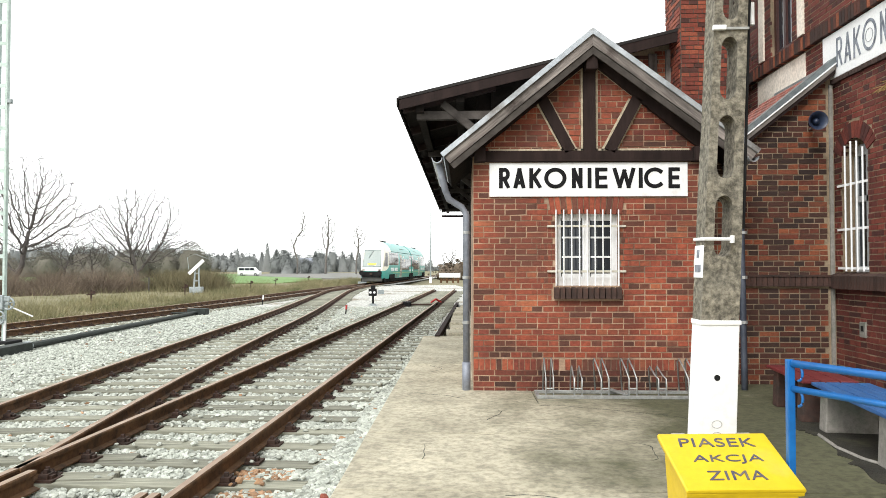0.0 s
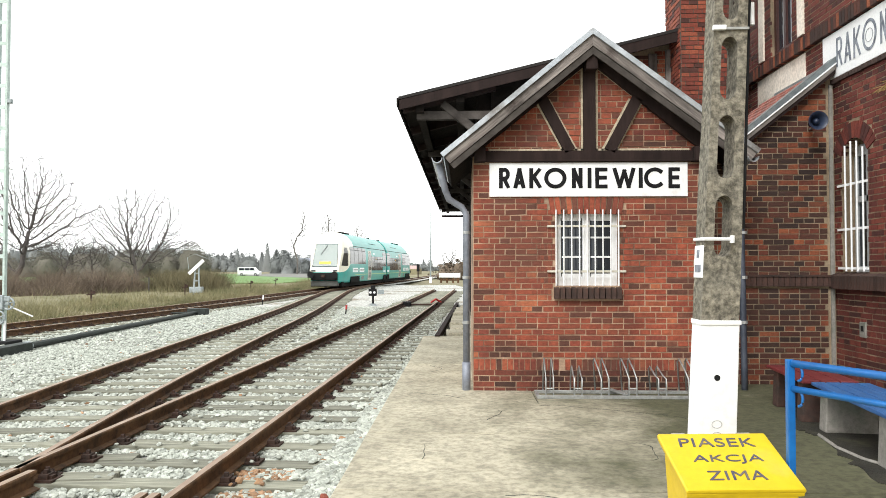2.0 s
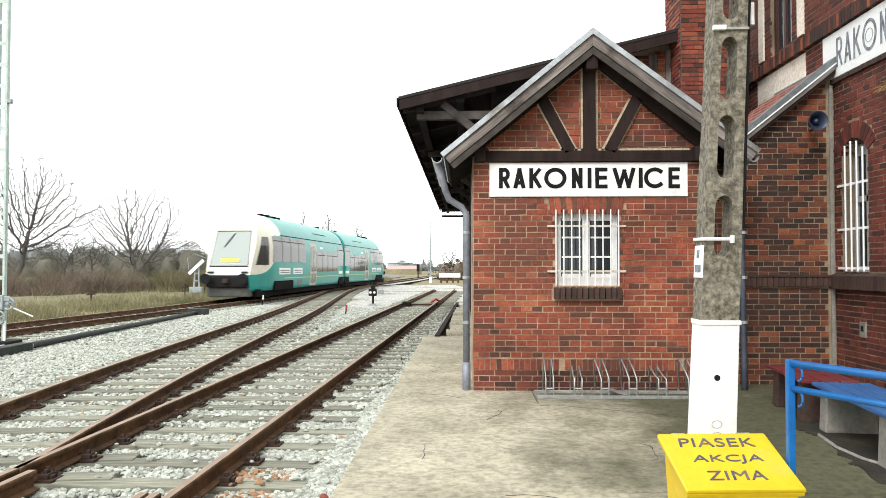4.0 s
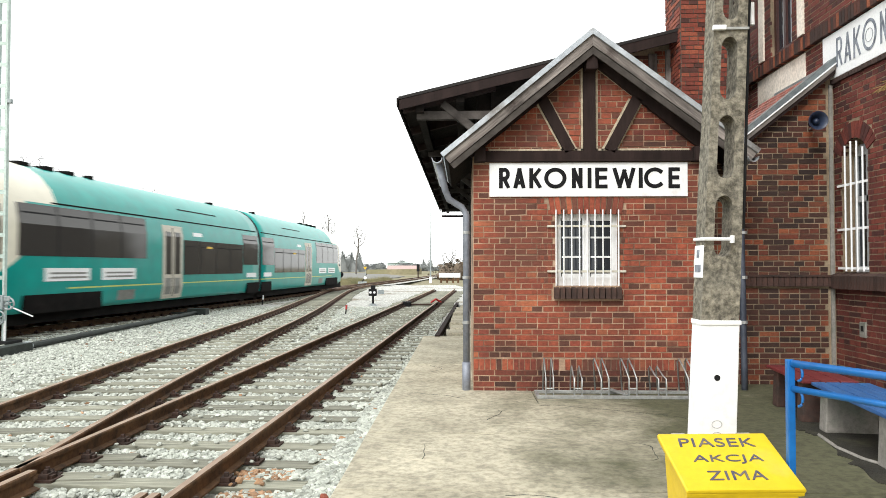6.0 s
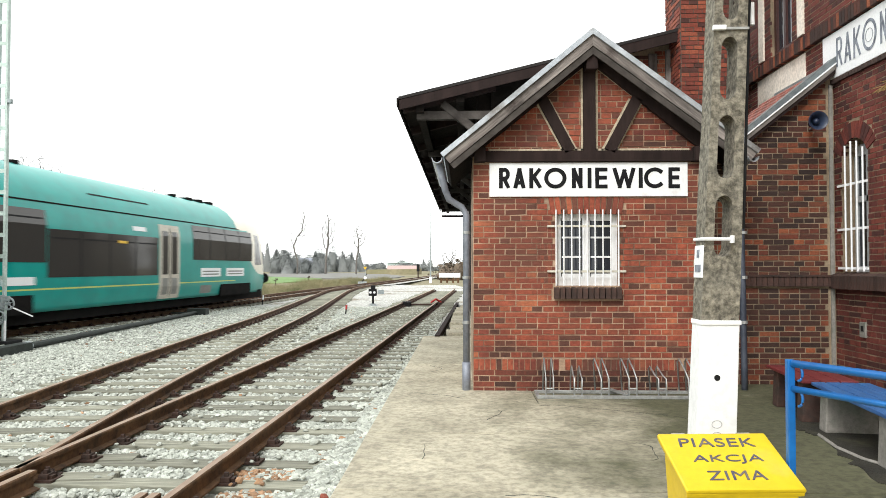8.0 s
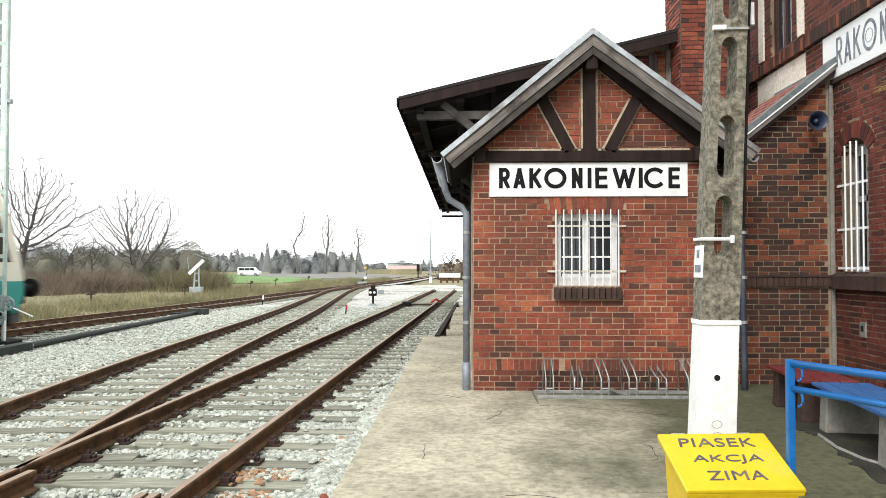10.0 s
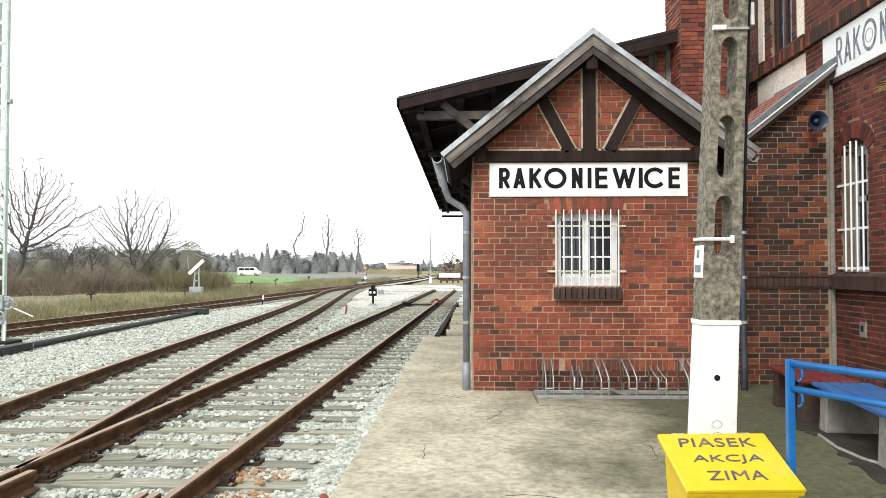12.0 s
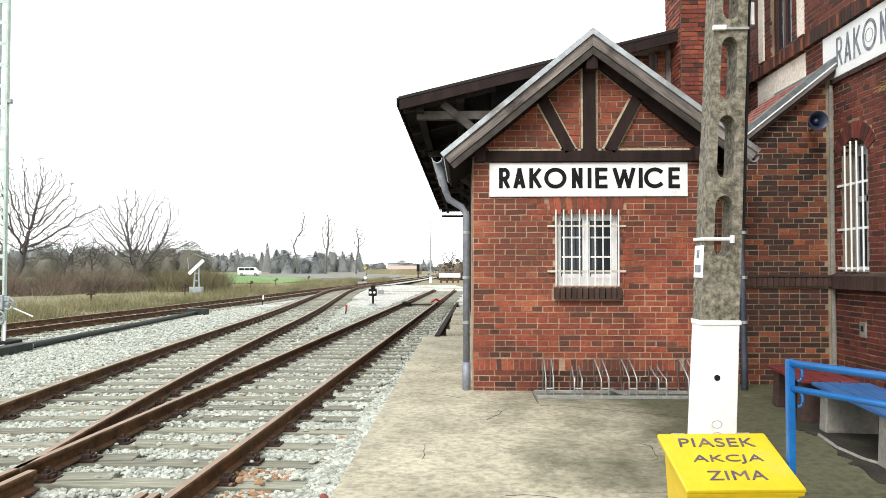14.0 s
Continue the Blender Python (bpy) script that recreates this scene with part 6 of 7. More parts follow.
# ---- trackside things ----
def signal_mast():
    m = thing("signal_mast", "pale green lattice signal mast with wire pulleys", "signal mast", at=pose(-10.38, 16.2, -0.2))
    for x in (-0.10, 0.10):
        part("upright", block(bmesh.new(), x - 0.025, x + 0.025, -0.05, 0.05, 0.0, 9.5, None, 0.004), MAST_PAINT, m)
    for i in range(19):
        z = 0.5 + i * 0.48
        part("batten", block(bmesh.new(), -0.075, 0.075, -0.045, -0.03, z, z + 0.09), MAST_PAINT, m)
    part("base", block(bmesh.new(), -0.35, 0.35, -0.3, 0.3, -0.05, 0.10, None, 0.02), BLACK, m)
    def wheel(name, x, y, z, r):
        bm = bmesh.new()
        tube(bm, [(x + r * math.cos(a), y, z + r * math.sin(a)) for a in np.linspace(0, 2 * math.pi, 21)], 0.022, 6)
        for k in range(3):
            a = k * math.pi / 3 + 0.3
            tube(bm, [(x - r * math.cos(a), y, z - r * math.sin(a)), (x + r * math.cos(a), y, z + r * math.sin(a))], 0.014, 5)
        tube(bm, [(x, y - 0.04, z), (x, y + 0.04, z)], 0.04, 8)
        part(name, bm, MAST_GREY, m)
    wheel("pulley", 0.05, -0.14, 0.62, 0.15)
    wheel("pulley", 0.25, -0.10, 0.93, 0.13)
    part("winch_box", block(bmesh.new(), -0.1, 0.16, -0.16, -0.06, 0.80, 1.12, None, 0.02), MAST_GREY, m)
    part("winch_arm", block(bmesh.new(), 0.08, 0.30, -0.13, -0.09, 0.98, 1.10, None, 0.02), MAST_GREY, m)
    part("stay_rod", tube(bmesh.new(), [(0.3, -0.1, 0.86), (0.70, 0.1, 0.63)], 0.018, 6), WHITE_PAINT, m)
    part("foot_post", tube(bmesh.new(), [(0.18, -0.1, 0.0), (0.18, -0.1, 0.55)], 0.025, 6), WHITE_PAINT, m)
    part("lamp", block(bmesh.new(), 0.12, 0.22, -0.06, 0.04, 5.43, 5.53, None, 0.02), MAST_GREY, m)


OLIVE = pbr("olive_twigs", (0.10, 0.09, 0.045), (0.20, 0.17, 0.095), 0.4, 0.95, grain=10, bump=0, vary=0.4)
MAST_GREY = pbr("mast_grey", (0.26, 0.30, 0.31), (0.42, 0.46, 0.47), 8, 0.6, 0.3, grain=60, bump=0.2)


def trackside():
    signal_mast()
    t = thing("rodding_cover", "dark green steel cover over point rodding on the ballast", "rodding cover")
    part("pipe", tube(bmesh.new(), [(-9.04, 14.9, -0.10), (-9.35, 20.5, -0.10), (-9.66, 26.3, -0.10)], 0.068, 10), DARK_GREEN, t)
    bm = bmesh.new()
    beam(bm, (-8.95, 13.2, -0.10), (-9.04, 15.0, -0.10), 0.26, 0.17)
    part("trough", bm, DARK_GREEN, t)
    part("end_box", block(bmesh.new(), -9.98, -9.30, 26.3, 26.7, -0.22, 0.05, None, 0.02), DARK_GREEN, t)
    part("collar", tube(bmesh.new(), [(-9.04, 14.95, -0.10), (-9.05, 15.1, -0.10)], 0.105, 10), MAST_GREY, t)
    part("thin_rod", tube(bmesh.new(), [(-11.0, 26.2, -0.11), (-9.9, 26.5, -0.11)], 0.035, 6), DARK_GREEN, t)
    d = thing("dwarf_signal", "black dwarf shunting signal with two white lights", "shunting signal", at=pose(-4.13, 33.5, -0.2))
    part("post", tube(bmesh.new(), [(0, 0, 0.0), (0, 0, 0.45)], 0.05, 8), BLACK, d)
    part("head", block(bmesh.new(), -0.19, 0.17, -0.1, 0.12, 0.44, 0.76, None, 0.03), BLACK, d)
    part("hood", block(bmesh.new(), -0.09, 0.11, -0.12, 0.1, 0.76, 0.92, None, 0.03), BLACK, d)
    for x in (-0.10, 0.08):
        part("lens", tube(bmesh.new(), [(x, -0.115, 0.60), (x, -0.09, 0.60)], 0.055, 12), WHITE_PAINT, d)
    part("back_plate", block(bmesh.new(), 0.22, 0.50, 0.0, 0.03, 0.52, 0.72), MAST_GREY, d)
    part("foot", prism(bmesh.new(), [(-0.20, 0.0), (0.20, 0.0), (0.10, 0.09), (-0.10, 0.09)], "y", -0.12, 0.12), MAST_GREY, d)
    for x, y, h, c, lab in ((-4.34, 27.0, 0.36, RED_PAINT, "short dark clearance peg with red top"), (-9.33, 33.9, 0.46, WHITE_PAINT, "short black and white marker post")):
        p = thing("marker_post", lab, "marker post", at=pose(x, y, -0.2, 0, 6, 0))
        part("lower", tube(bmesh.new(), [(0, 0, 0), (0, 0, h * 0.55)], 0.024, 8), BLACK, p)
        part("upper", tube(bmesh.new(), [(0, 0, h * 0.55), (0, 0, h)], 0.036, 8), c, p)
    # semaphore-like warning arm
    s = thing("distant_signal", "pale grey mechanical signal frame with raised white arm", "railway signal", at=pose(-17.7, 48.5, -0.3))
    for x in (-0.28, 0.12):
        bm = bmesh.new()
        beam(bm, (x, 0, 0), (x * 0.55, 0, 1.9), 0.09, 0.09)
        part("leg", bm, MAST_GREY, s)
    for z in (0.45, 0.95, 1.45):
        bm = bmesh.new()
        beam(bm, (-0.25, 0, z), (0.10, 0, z), 0.05, 0.07)
        part("brace", bm, MAST_GREY, s)
    bm = bmesh.new()
    beam(bm, (-0.55, -0.1, 1.42), (0.42, -0.1, 2.32), 0.08, 0.22, up=(-1, 0, 1))
    part("arm", bm, WHITE_PAINT, s, "white raised arm")
    part("counterweight", block(bmesh.new(), -0.5, 0.35, -0.2, 0.2, 0.15, 0.55, None, 0.04), MAST_GREY, s)
    part("wire", tube(bmesh.new(), [(-0.6, 0, 1.7), (-0.7, 0, 2.5), (-0.2, 0, 2.75), (0.6, 0, 2.45)], 0.02, 5), MAST_GREY, s)
    # little wire posts and fence posts
    post = thing("wire_post", "small black post carrying signal wires", "wire post", "signal wire posts", at=pose(-17.3, 33.7, -0.35))
    part("stake", tube(bmesh.new(), [(0, 0, 0), (0.02, 0, 0.85)], 0.04, 6), IRON, post)
    part("crosspiece", tube(bmesh.new(), [(-0.2, 0, 0.62), (0.2, 0, 0.66)], 0.035, 6), IRON, post)
    part("knob", tube(bmesh.new(), [(0.14, -0.02, 0.74), (0.14, 0.03, 0.74)], 0.08, 8), IRON, post)
    for x, y in ((-17.6, 46.0), (-16.9, 58.0), (-18.5, 72.0), (-19.5, 92.0), (-6.2, 130.0)):
        copy_thing(post, pose(x, y, -0.35, 0, 0, random.uniform(-15, 15)))
    fp = thing("fence_post", "thin dark fence post in dry grass", "fence post", "fence posts", at=pose(-23.8, 55, -0.35))
    part("stake", tube(bmesh.new(), [(0, 0, 0), (0.0, 0.02, 1.15)], 0.05, 6), BARK, fp)
    for x, y in ((-34.5, 60), (-31.9, 60), (-29.0, 60), (-26.0, 57), (-21.0, 58)):
        copy_thing(fp, pose(x, y, -0.35))
    # track end: white plank barrier on rusty posts
    b = thing("buffer_stop", "white plank buffer stop on rusty posts", "buffer stop", at=pose(-1.5, 86, -0.25))
    part("plank", block(bmesh.new(), -1.35, 1.15, -0.1, 0.0, 0.62, 1.15, None, 0.02), WHITE_PAINT, b)
    for x in (-1.1, -0.4, 0.3, 0.9):
        part("post", block(bmesh.new(), x - 0.12, x + 0.12, 0.0, 0.25, 0.0, 0.9), RUST, b)
    part("tie", block(bmesh.new(), -1.2, 1.0, -0.05, 0.05, 0.25, 0.42), RUST, b)
    m = thing("signal_post", "slim white signal post beside the line", "railway signal", at=pose(-3.75, 84, -0.25))
    part("post", tube(bmesh.new(), [(0, 0, 0), (0, 0, 5.2)], 0.09, 8, 0.06), MAST_GREY, m)
    part("aerial", tube(bmesh.new(), [(0, 0, 5.2), (0, 0, 9.8)], 0.04, 6, 0.025), MAST_GREY, m)
    part("base", block(bmesh.new(), -0.16, 0.16, -0.15, 0.15, 0.0, 0.7, None, 0.05), WHITE_PAINT, m)
    part("plate", block(bmesh.new(), 0.25, 0.75, -0.05, 0.0, 1.9, 2.5), SIGN_WHITE, m)
    part("plate_arm", tube(bmesh.new(), [(0, 0, 2.2), (0.5, 0.0, 2.2)], 0.03, 5), MAST_GREY, m)
    m = thing("signal_post", "short dark colour-light signal by the far bend", "railway signal", at=pose(-6.9, 112, -0.25))
    part("post", tube(bmesh.new(), [(0, 0, 0), (0, 0, 1.3)], 0.09, 8), IRON, m)
    part("head", block(bmesh.new(), -0.22, 0.22, -0.15, 0.15, 1.2, 2.3, None, 0.05), BLACK, m)
    s = thing("road_sign", "yellow triangular sign on a grey post", "road sign", at=pose(-20.1, 150, -0.3))
    part("post", tube(bmesh.new(), [(0, 0, 0), (0, 0, 1.6)], 0.06, 6), MAST_GREY, s)
    part("board", prism(bmesh.new(), [(-0.38, 2.0), (0.38, 2.0), (0, 1.35)], "y", -0.08, -0.03), AMBER, s)
    pt = thing("point_lever", "white-weighted point lever beside the junction", "point lever", at=pose(-10.6, 78, -0.3))
    part("frame", block(bmesh.new(), -0.6, 0.3, -0.2, 0.2, 0.0, 0.35, None, 0.03), MAST_GREY, pt)
    part("weight", tube(bmesh.new(), [(0.15, -0.12, 0.75), (0.15, 0.12, 0.75)], 0.16, 12), WHITE_PAINT, pt)
    part("arm", tube(bmesh.new(), [(-0.3, 0, 0.2), (0.15, 0, 0.75), (0.3, 0, 1.2)], 0.06, 6), BLACK, pt)


# ---- trees and far things ----
def grown(seed, trunk, lobes, buds, step, kill, tip, reach=5.0):
    """Branch skeleton that grows from the trunk's points towards buds strewn in ellipsoid lobes; returns polylines with radii."""
    rng = np.random.default_rng(seed)
    vol = np.array([l[3] * l[4] * l[5] for l in lobes])
    B = []
    for l, n in zip(lobes, (buds * vol / vol.sum()).astype(int)):
        d = rng.normal(0, 1, (n, 3))
        d *= (rng.random((n, 1)) ** 0.42) / np.linalg.norm(d, axis=1)[:, None]
        B.append(np.array(l[:3]) + d * np.array(l[3:]))
    B = np.concatenate(B)
    N, up = [np.array(p, float) for p in trunk], [-1] + list(range(len(trunk) - 1))
    T = np.array(N)
    dist = np.linalg.norm(B[:, None] - T[None], axis=2)
    near, best = dist.argmin(1), dist.min(1)
    for _ in range(120):
        pull = best < reach
        if not pull.any():
            break
        start = len(N)
        for k in np.unique(near[pull]):
            d = B[pull & (near == k)] - N[k]
            d = (d / np.linalg.norm(d, axis=1)[:, None]).mean(0) + rng.normal(0, 0.13, 3)
            N.append(N[k] + d / np.linalg.norm(d) * step)
            up.append(int(k))
        new_pts = np.array(N[start:])
        dist = np.linalg.norm(B[:, None] - new_pts[None], axis=2)
        closer = dist.min(1) < best
        near[closer], best[closer] = start + dist.argmin(1)[closer], dist.min(1)[closer]
        alive = best > kill
        B, near, best = B[alive], near[alive], best[alive]
    kids = [[] for _ in N]
    for k, p in enumerate(up):
        if p >= 0:
            kids[p].append(k)
    rad = np.zeros(len(N))
    for k in range(len(N) - 1, -1, -1):
        rad[k] = (sum(rad[c] ** 2.6 for c in kids[k])) ** (1 / 2.6) if kids[k] else tip
    out, todo = [], [(0, None)]
    while todo:
        k, root = todo.pop()
        pts, rr = ([N[root]], [min(rad[root], rad[k] * 1.15)]) if root is not None else ([], [])
        while True:
            pts.append(N[k]), rr.append(rad[k])
            if not kids[k]:
                break
            order = sorted(kids[k], key=lambda c: -rad[c])
            todo += [(c, k) for c in order[1:]]
            k = order[0]
        if len(pts) > 1:
            out.append((0 if max(rr) > 0.22 * rad[0] / 0.3 else 2 if max(rr) > 3 * tip else 3, pts, rr))
    return out


def branch_mesh(name, rows, material, least=0.0):
    V, Fc, base = [], [], 0
    for lev, pts, rad in rows:
        k = 7 if lev == 0 else 5 if lev < 3 else 3
        n = len(pts)
        P, R = np.array(pts), np.maximum(np.array(rad), least)
        D = np.gradient(P, axis=0)
        D /= np.linalg.norm(D, axis=1)[:, None]
        ref = np.where(np.abs(D[:, 2:3]) < 0.9, np.array([[0, 0, 1.0]]), np.array([[1.0, 0, 0]]))
        U = np.cross(D, ref)
        U /= np.linalg.norm(U, axis=1)[:, None]
        W = np.cross(D, U)
        a = np.arange(k) * 2 * np.pi / k
        ring = P[:, None] + (U[:, None] * np.cos(a)[None, :, None] + W[:, None] * np.sin(a)[None, :, None]) * R[:, None, None]
        V.append(ring.reshape(-1, 3))
        i, j = np.meshgrid(np.arange(n - 1), np.arange(k), indexing="ij")
        j2 = (j + 1) % k
        Fc.append(np.stack([i * k + j, i * k + j2, (i + 1) * k + j2, (i + 1) * k + j], -1).reshape(-1, 4) + base)
        base += n * k
    return mesh_np(name, np.concatenate(V), np.concatenate(Fc), material)


def bare_tree(label, at, seed, mat, tip, trunk, lobes, buds=900, step=0.3, kill=0.55, group=""):
    rows = grown(seed, trunk, lobes, buds, step, kill, tip)
    t = thing("tree", label, "tree", group, at=at)
    finish("trunk", branch_mesh("trunk", [r for r in rows if r[0] == 0], mat), None, t, smooth=True)
    finish("crown", branch_mesh("crown", [r for r in rows if r[0] > 0], mat), None, t, "leafless crown of fine twigs")
    return t


def blades(name, pos, h, w, lean, material, label, category, seed):
    """Many thin upright stems as slim three-sided spikes."""
    rng = np.random.default_rng(seed)
    n = len(pos)
    hh = np.asarray(h) * rng.uniform(0.45, 1.15, n)
    tip = np.c_[rng.normal(0, lean, n) * hh, rng.normal(0, lean, n) * hh, hh]
    a = rng.uniform(0, 6.28, n)
    ring = np.stack([np.stack([np.cos(a + k * 2.094), np.sin(a + k * 2.094), np.zeros(n)], -1) for k in range(3)], 1) * (w * rng.uniform(0.6, 1.4, n))[:, None, None]
    V = np.concatenate([pos[:, None] + ring, (pos + tip)[:, None]], 1)
    f = np.array([(0, 1, 3), (1, 2, 3), (2, 0, 3)])[None] + 4 * np.arange(n)[:, None, None]
    tagged(finish(name, mesh_np(name, V.reshape(-1, 3), f.reshape(-1, 3), material), None), label, category, kind="stuff")


def woods(name, rows, seed, material, label, leaves=220, size=0.9):
    """Far trees: each a ragged inner mass under a loose cover of small twig clumps. Rows of x, y, height, radius, pointed."""
    rng = np.random.default_rng(seed)
    V, F, base = [], [], 0
    sides, levels = 9, np.array([0.0, 0.12, 0.28, 0.45, 0.62, 0.78, 0.9])

    def profile(f, pointed):
        return (1 - f) ** 0.8 if pointed else np.sqrt(np.clip(1 - (2 * f - 0.9) ** 2 * 0.8, 0.05, 1))
    for x, y, h, r, pointed in rows:
        n = leaves
        f = rng.random(n) ** 0.8
        a, q = rng.uniform(0, 6.28, n), np.sqrt(rng.random(n)) * r * profile(f, pointed) * rng.uniform(0.7, 1.15, n)
        c = np.stack([x + q * np.cos(a), y + q * np.sin(a), -0.4 + h * f], -1)
        tri = rng.normal(0, size * 0.5, (n, 3, 3)) * np.array([1, 1, 0.8])
        V.append((c[:, None] + tri).reshape(-1, 3))
        F.append(np.arange(3 * n).reshape(-1, 3) + base)
        base += 3 * n
        a = np.arange(sides) * 2 * np.pi / sides + rng.uniform(0, 1)
        q = (r * 0.66 * profile(levels, pointed))[:, None] * rng.uniform(0.75, 1.1, (len(levels), sides))
        z = -0.4 + h * 0.85 * levels[:, None] + rng.normal(0, 0.02 * h, q.shape)
        V.append(np.stack([x + q * np.cos(a), y + q * np.sin(a), z], -1).reshape(-1, 3))
        i, k = np.meshgrid(np.arange(len(levels) - 1), np.arange(sides), indexing="ij")
        k2 = (k + 1) % sides
        p00, p01, p10, p11 = i * sides + k, i * sides + k2, (i + 1) * sides + k, (i + 1) * sides + k2
        F.append(np.concatenate([np.stack([p00, p01, p11], -1).reshape(-1, 3), np.stack([p00, p11, p10], -1).reshape(-1, 3)]) + base)
        base += len(levels) * sides
    tagged(finish(name, mesh_np(name, np.concatenate(V), np.concatenate(F), material), None, smooth=True), label, "woodland", kind="stuff")


def house(label, at, w, d, h, roof_h, wall_mat, roof_mat, n=3):
    o = thing("house", label, "house", at=at)
    part("wall", block(bmesh.new(), -w / 2, w / 2, -d / 2, d / 2, 0, h), wall_mat, o)
    part("roof", prism(bmesh.new(), [(-d / 2 - 0.4, h), (d / 2 + 0.4, h), (0, h + roof_h)], "x", -w / 2 - 0.4, w / 2 + 0.4), roof_mat, o)
    for i in range(n):
        x = -w / 2 + w * (i + 0.5) / n
        part("window", block(bmesh.new(), x - 0.5, x + 0.5, -d / 2 - 0.03, -d / 2 + 0.02, 1.0, 2.3), GLASS, o)


def van(at):
    v = thing("van", "white delivery van parked beyond the green field", "van", at=at)
    out = [(-2.4, 0.35), (2.35, 0.35), (2.4, 0.95), (1.75, 1.15), (1.15, 1.9), (-2.3, 1.95), (-2.4, 1.7)]
    part("body", prism(bmesh.new(), out, "y", -0.9, 0.9), VAN_WHITE, v)
    for a, b in ((-2.1, -0.9), (-0.8, 0.25), (0.35, 1.15)):
        part("window", prism(bmesh.new(), [(a, 1.25), (b + (0.25 if b > 1 else 0), 1.25), (b, 1.72), (a, 1.72)], "y", -0.915, -0.89), GLASS, v)
    for x in (-1.5, 1.55):
        for y in (-0.92, 0.72):
            w = part("wheel", tube(bmesh.new(), [(x, y, 0.33), (x, y + 0.2, 0.33)], 0.33, 16), RUBBER, v)
            part("rim", tube(bmesh.new(), [(x, y - 0.01, 0.33), (x, y + 0.0, 0.33)], 0.18, 12), GALV, w)


def far_things():
    rng = np.random.default_rng(12)
    stem = [(0, 0, 0), (0.05, 0, 0.5), (0.12, 0, 1.0), (0.1, 0, 1.5)]
    bare_tree("spreading leafless fruit tree with dark forked trunk", pose(-31.6, 70, -0.4), 71, BARK, 0.019, stem, [(0.2, 0, 6.0, 4.6, 3.4, 4.1), (-3.2, 0, 5.6, 2.4, 2.0, 2.6), (4.0, 0, 4.4, 2.4, 1.8, 1.5)], 3000, 0.24, 0.40)
    bare_tree("tall leafless tree with long upswept limbs", pose(-41.0, 66, -0.4), 21, BARK, 0.021, [(0, 0, 0), (0.1, 0, 0.7), (0.35, 0, 1.4), (0.7, 0, 2.2)], [(1.6, 0, 8.4, 4.4, 3.0, 3.9), (5.6, 0, 7.0, 3.2, 2.0, 1.7), (-2.5, 0, 7.0, 3.0, 2.5, 4.0), (1.6, 0, 5.0, 4.6, 2.5, 1.9)], 4200, 0.26, 0.44)
    bare_tree("leaning leafless tree over brown scrub", pose(-38.0, 68, -0.4), 33, BARK, 0.018, [(0, 0, 0), (0.2, 0, 0.5), (0.45, 0, 1.0)], [(1.2, 0, 3.6, 2.6, 2.0, 2.0)], 700, 0.24, 0.4)
    bare_tree("small leafless tree among the scrub", pose(-35.3, 69, -0.4), 44, BARK, 0.018, [(0, 0, 0), (-0.1, 0, 0.5), (-0.1, 0, 1.0)], [(0.0, 0, 3.3, 1.9, 1.6, 2.0)], 600, 0.24, 0.4)
    high = [(0, 0, 0), (0.05, 0, 1.2), (0.1, 0, 2.6), (0.1, 0, 4.0)]
    for x, seed, lobes, n in ((-45.5, 3, [(1.7, 0, 13.8, 1.5, 1.4, 4.6), (-1.5, 0, 10.0, 0.9, 0.9, 3.4)], 260), (-37.7, 5, [(0.7, 0, 12.0, 2.3, 1.8, 5.4)], 800), (-29.3, 8, [(0.9, 0, 10.3, 2.1, 1.6, 3.6), (-0.4, 0, 11.5, 0.8, 0.8, 3.0)], 280)):
        bare_tree("tall pollarded poplar with bare upright limbs", pose(x, 200, -0.4), seed, PALE_BARK, 0.06, high, lobes, n, 0.5, 0.6, "bare poplars")
    bare_tree("reddish leafless tree behind the far platform", pose(-2.2, 120, -0.4), 61, PALE_BARK, 0.038, stem, [(0.2, 0, 3.4, 2.0, 1.8, 1.8)], 240, 0.3, 0.5)
    bare_tree("leafless tree at the end of the line", pose(1.2, 118, -0.4), 62, PALE_BARK, 0.038, stem, [(0, 0, 3.2, 1.8, 1.6, 1.7)], 220, 0.3, 0.5)
    # brown thicket and dry grass along the line
    n = 52000
    y = rng.uniform(46, 66, n)
    x = rng.uniform(0, 1, n)
    X = -52 + (52 - 24 - (66 - y) * 0.15) * x
    clump = np.sin(X * 0.9) * np.cos(y * 0.7 + X * 0.3)
    keep = clump + rng.normal(0, 0.5, n) > -0.35
    P = np.c_[X, y, np.full(n, -0.4)][keep]
    tall = 1.55 + 0.55 * np.sin(P[:, 0] * 0.55 + 0.8) * np.cos(P[:, 1] * 0.4) + 0.4 * np.sin(P[:, 0] * 1.7 + P[:, 1])
    blades("thicket", P, np.clip(tall, 0.5, 2.5), 0.012, 0.7, SCRUB, "thicket of leafless brown brambles and scrub", "scrub", 5)
    n = 40000
    y = rng.uniform(24, 110, n)
    left = np.interp(y, [20, 33, 50, 60, 110], [-13.9, -13.4, -12.6, -12.2, -10.5])
    X = left - rng.exponential(3.4, n)
    P = np.c_[X, y, np.full(n, -0.42)]
    blades("dry_grass", P, np.clip(0.5 + 0.35 * np.sin(X * 1.1 + 0.6 * y) * np.cos(y * 0.35), 0.15, 0.9), 0.012, 0.55, DRY_GRASS, "tufts of dry straw-coloured verge grass", "grass", 6)
    c = rng.uniform(0, 1, (26, 2))
    k = rng.integers(0, 26, 9000)
    yy = 52 + 14 * c[k, 1] + rng.normal(0, 0.6, 9000)
    xx = (-0.42 + 0.08 * c[k, 0]) * yy + rng.normal(0, 0.7, 9000)
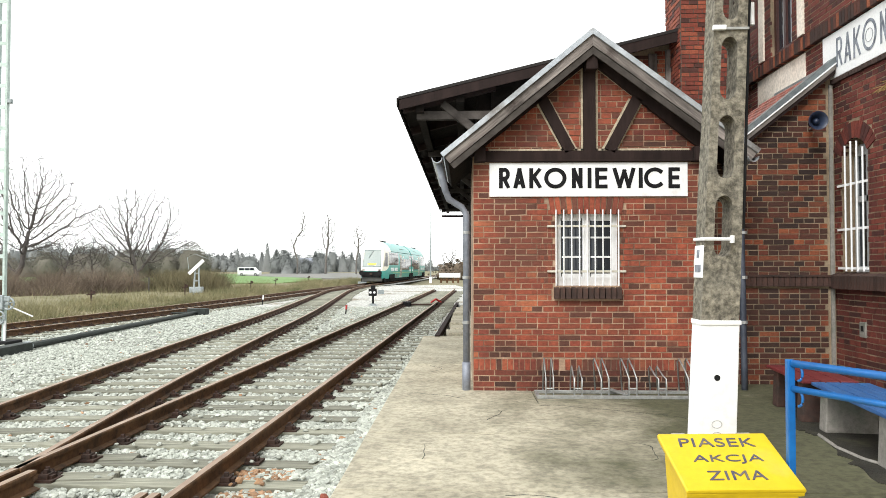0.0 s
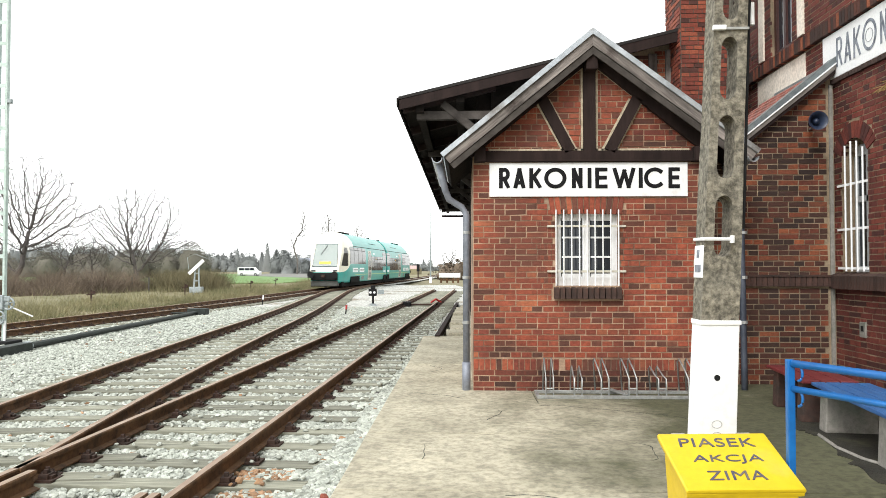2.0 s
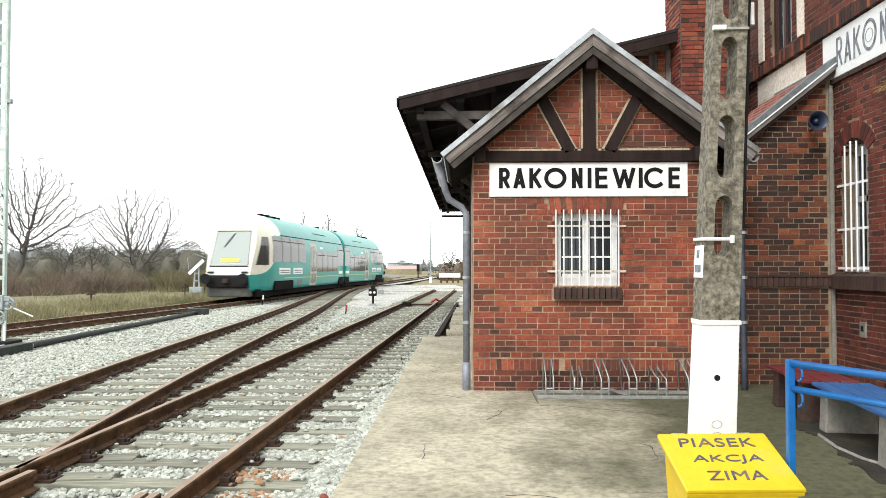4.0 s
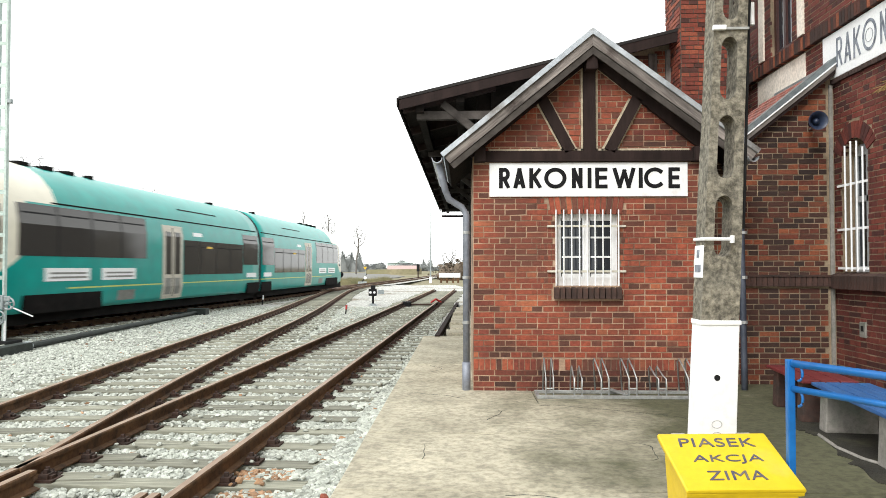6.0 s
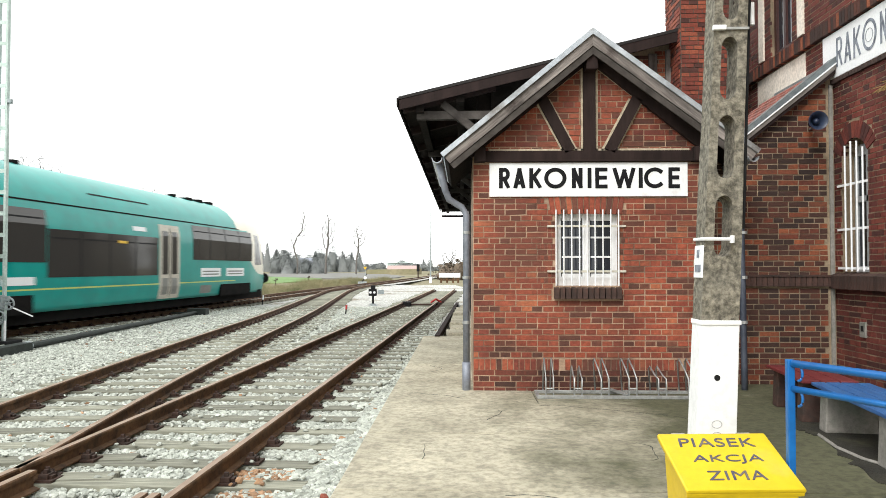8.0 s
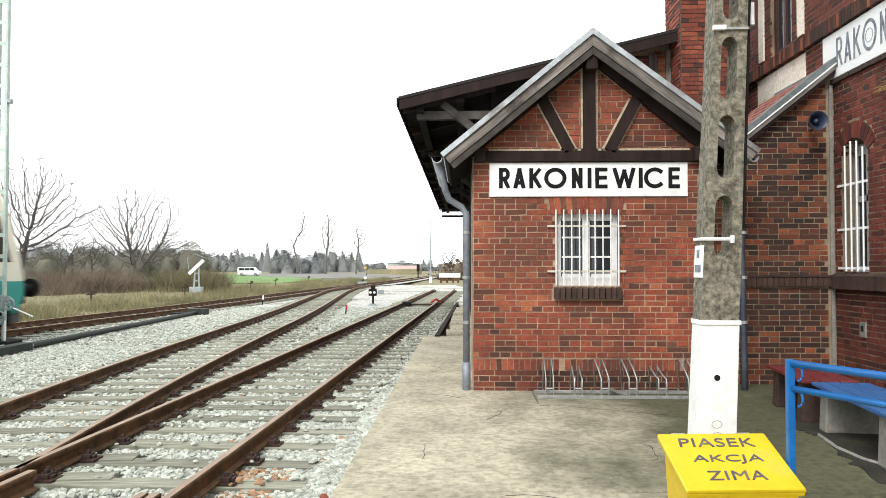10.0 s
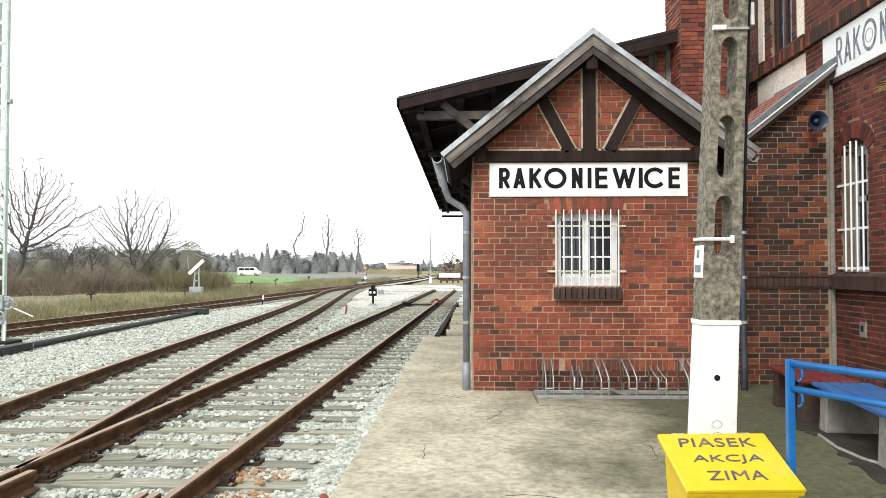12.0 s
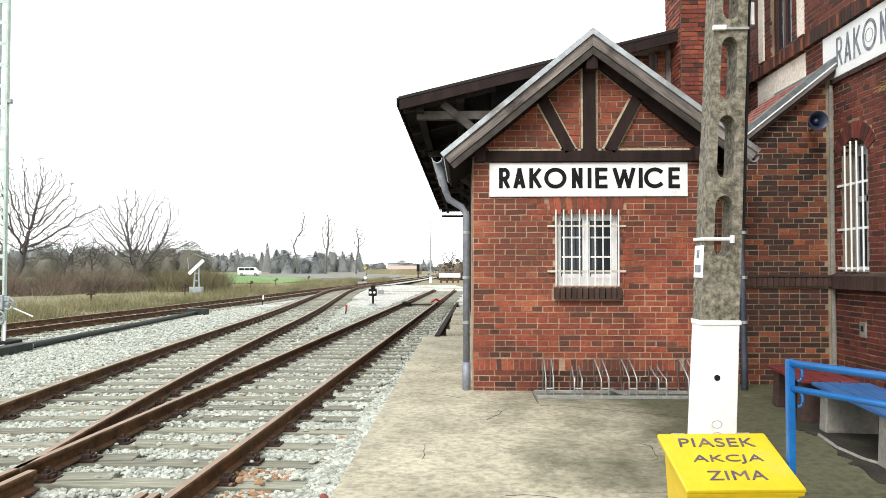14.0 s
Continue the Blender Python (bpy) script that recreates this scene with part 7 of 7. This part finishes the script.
    blades("olive_bushes", np.c_[xx, yy, np.full(9000, -0.4)], 1.7, 0.018, 0.42, OLIVE, "olive-brown leafless bushes behind the wire posts", "bushes", 17)
    rows = []
    for i in range(150):
        yy = rng.uniform(300, 380)
        xx = rng.uniform(-0.72, -0.14) * yy
        rows.append((xx, yy, rng.uniform(5, 9.5) * (1.35 if rng.random() < 0.12 else 1), rng.uniform(2.5, 5), rng.random() < 0.35))
    mid = []
    for i in range(70):
        yy = rng.uniform(300, 380)
        rows.append((rng.uniform(-0.68, -0.36) * yy, yy, rng.uniform(9, 13.5), rng.uniform(4, 6.5), rng.random() < 0.25))
    for i in range(70):
        yy = rng.uniform(110, 190)
        xx = rng.uniform(-0.70, -0.36) * yy
        mid.append((xx, yy, rng.uniform(3.0, 6.0), rng.uniform(2.2, 4.2), rng.random() < 0.2))
    for i in range(16):
        yy = rng.uniform(210, 240)
        rows.append((rng.uniform(-0.27, -0.19) * yy, yy, rng.uniform(3.5, 7.5), rng.uniform(2, 3.6), rng.random() < 0.35))
    for i in range(70):
        yy = rng.uniform(380, 460)
        rows.append((rng.uniform(-0.20, 0.03) * yy, yy, rng.uniform(2.5, 4.6) * (1.5 if rng.random() < 0.15 else 1), rng.uniform(2.5, 5), rng.random() < 0.4))
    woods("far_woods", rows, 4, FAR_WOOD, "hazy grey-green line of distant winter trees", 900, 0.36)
    # unseen row added so the train windows mirror something dark
    rows = [(rng.uniform(26, 60), rng.uniform(10, 150), rng.uniform(6, 11), rng.uniform(2.5, 4.5), False) for _ in range(60)]
    woods("station_trees", rows, 23, MID_WOOD, "unseen bare trees added to darken train window reflections", 260, 0.6)
    woods("scrub_wood", mid, 14, MID_WOOD, "grey-brown leafless scrub wood behind the field", 1100, 0.2)
    rows = [(rng.uniform(-4, 5), rng.uniform(105, 130), rng.uniform(1.5, 3.2), rng.uniform(1, 2), False) for _ in range(16)]
    woods("scrub_bank", rows, 9, SCRUB, "brownish bare bushes at the end of the siding", 160, 0.4)
    bm = prism(bmesh.new(), [(-26, 196), (-12.5, 196), (-11.5, 203), (-27, 204)], "z", -0.5, 1.1)
    for v in bm.verts:
        if v.co.z > 1:
            v.co.y += 1.0 if v.co.y < 200 else -1.0
            v.co.z += 0.15 * math.sin(v.co.x)
    tagged(part("earth_bank", bm, SOIL, None), "low brown earth bank beside the far line", "bank", kind="structure")
    van(pose(-46.6, 159, -0.3))
    house("white cottage far behind the trees", pose(-61, 285, -0.4), 8, 6, 3.2, 2.4, SIGN_WHITE, PIPE_GREY)
    house("long low house with red roof far off", pose(-31, 380, -2.4), 16, 8, 2.6, 2.4, CREAM, TILE_FAR, 4)
    house("pale blue shed far beyond the line", pose(-36, 420, -0.4), 14, 10, 4.5, 1.0, MAST_PAINT, MAST_PAINT, 4)


# ---- build ----
ground()
ballast()
platform()
tracks()
brick_shed()
goods_shed()
annex()
station_building()
platform_things()
small_growth()
trackside()
far_things()
for job in BUILD_LAST:
    job()
motions()
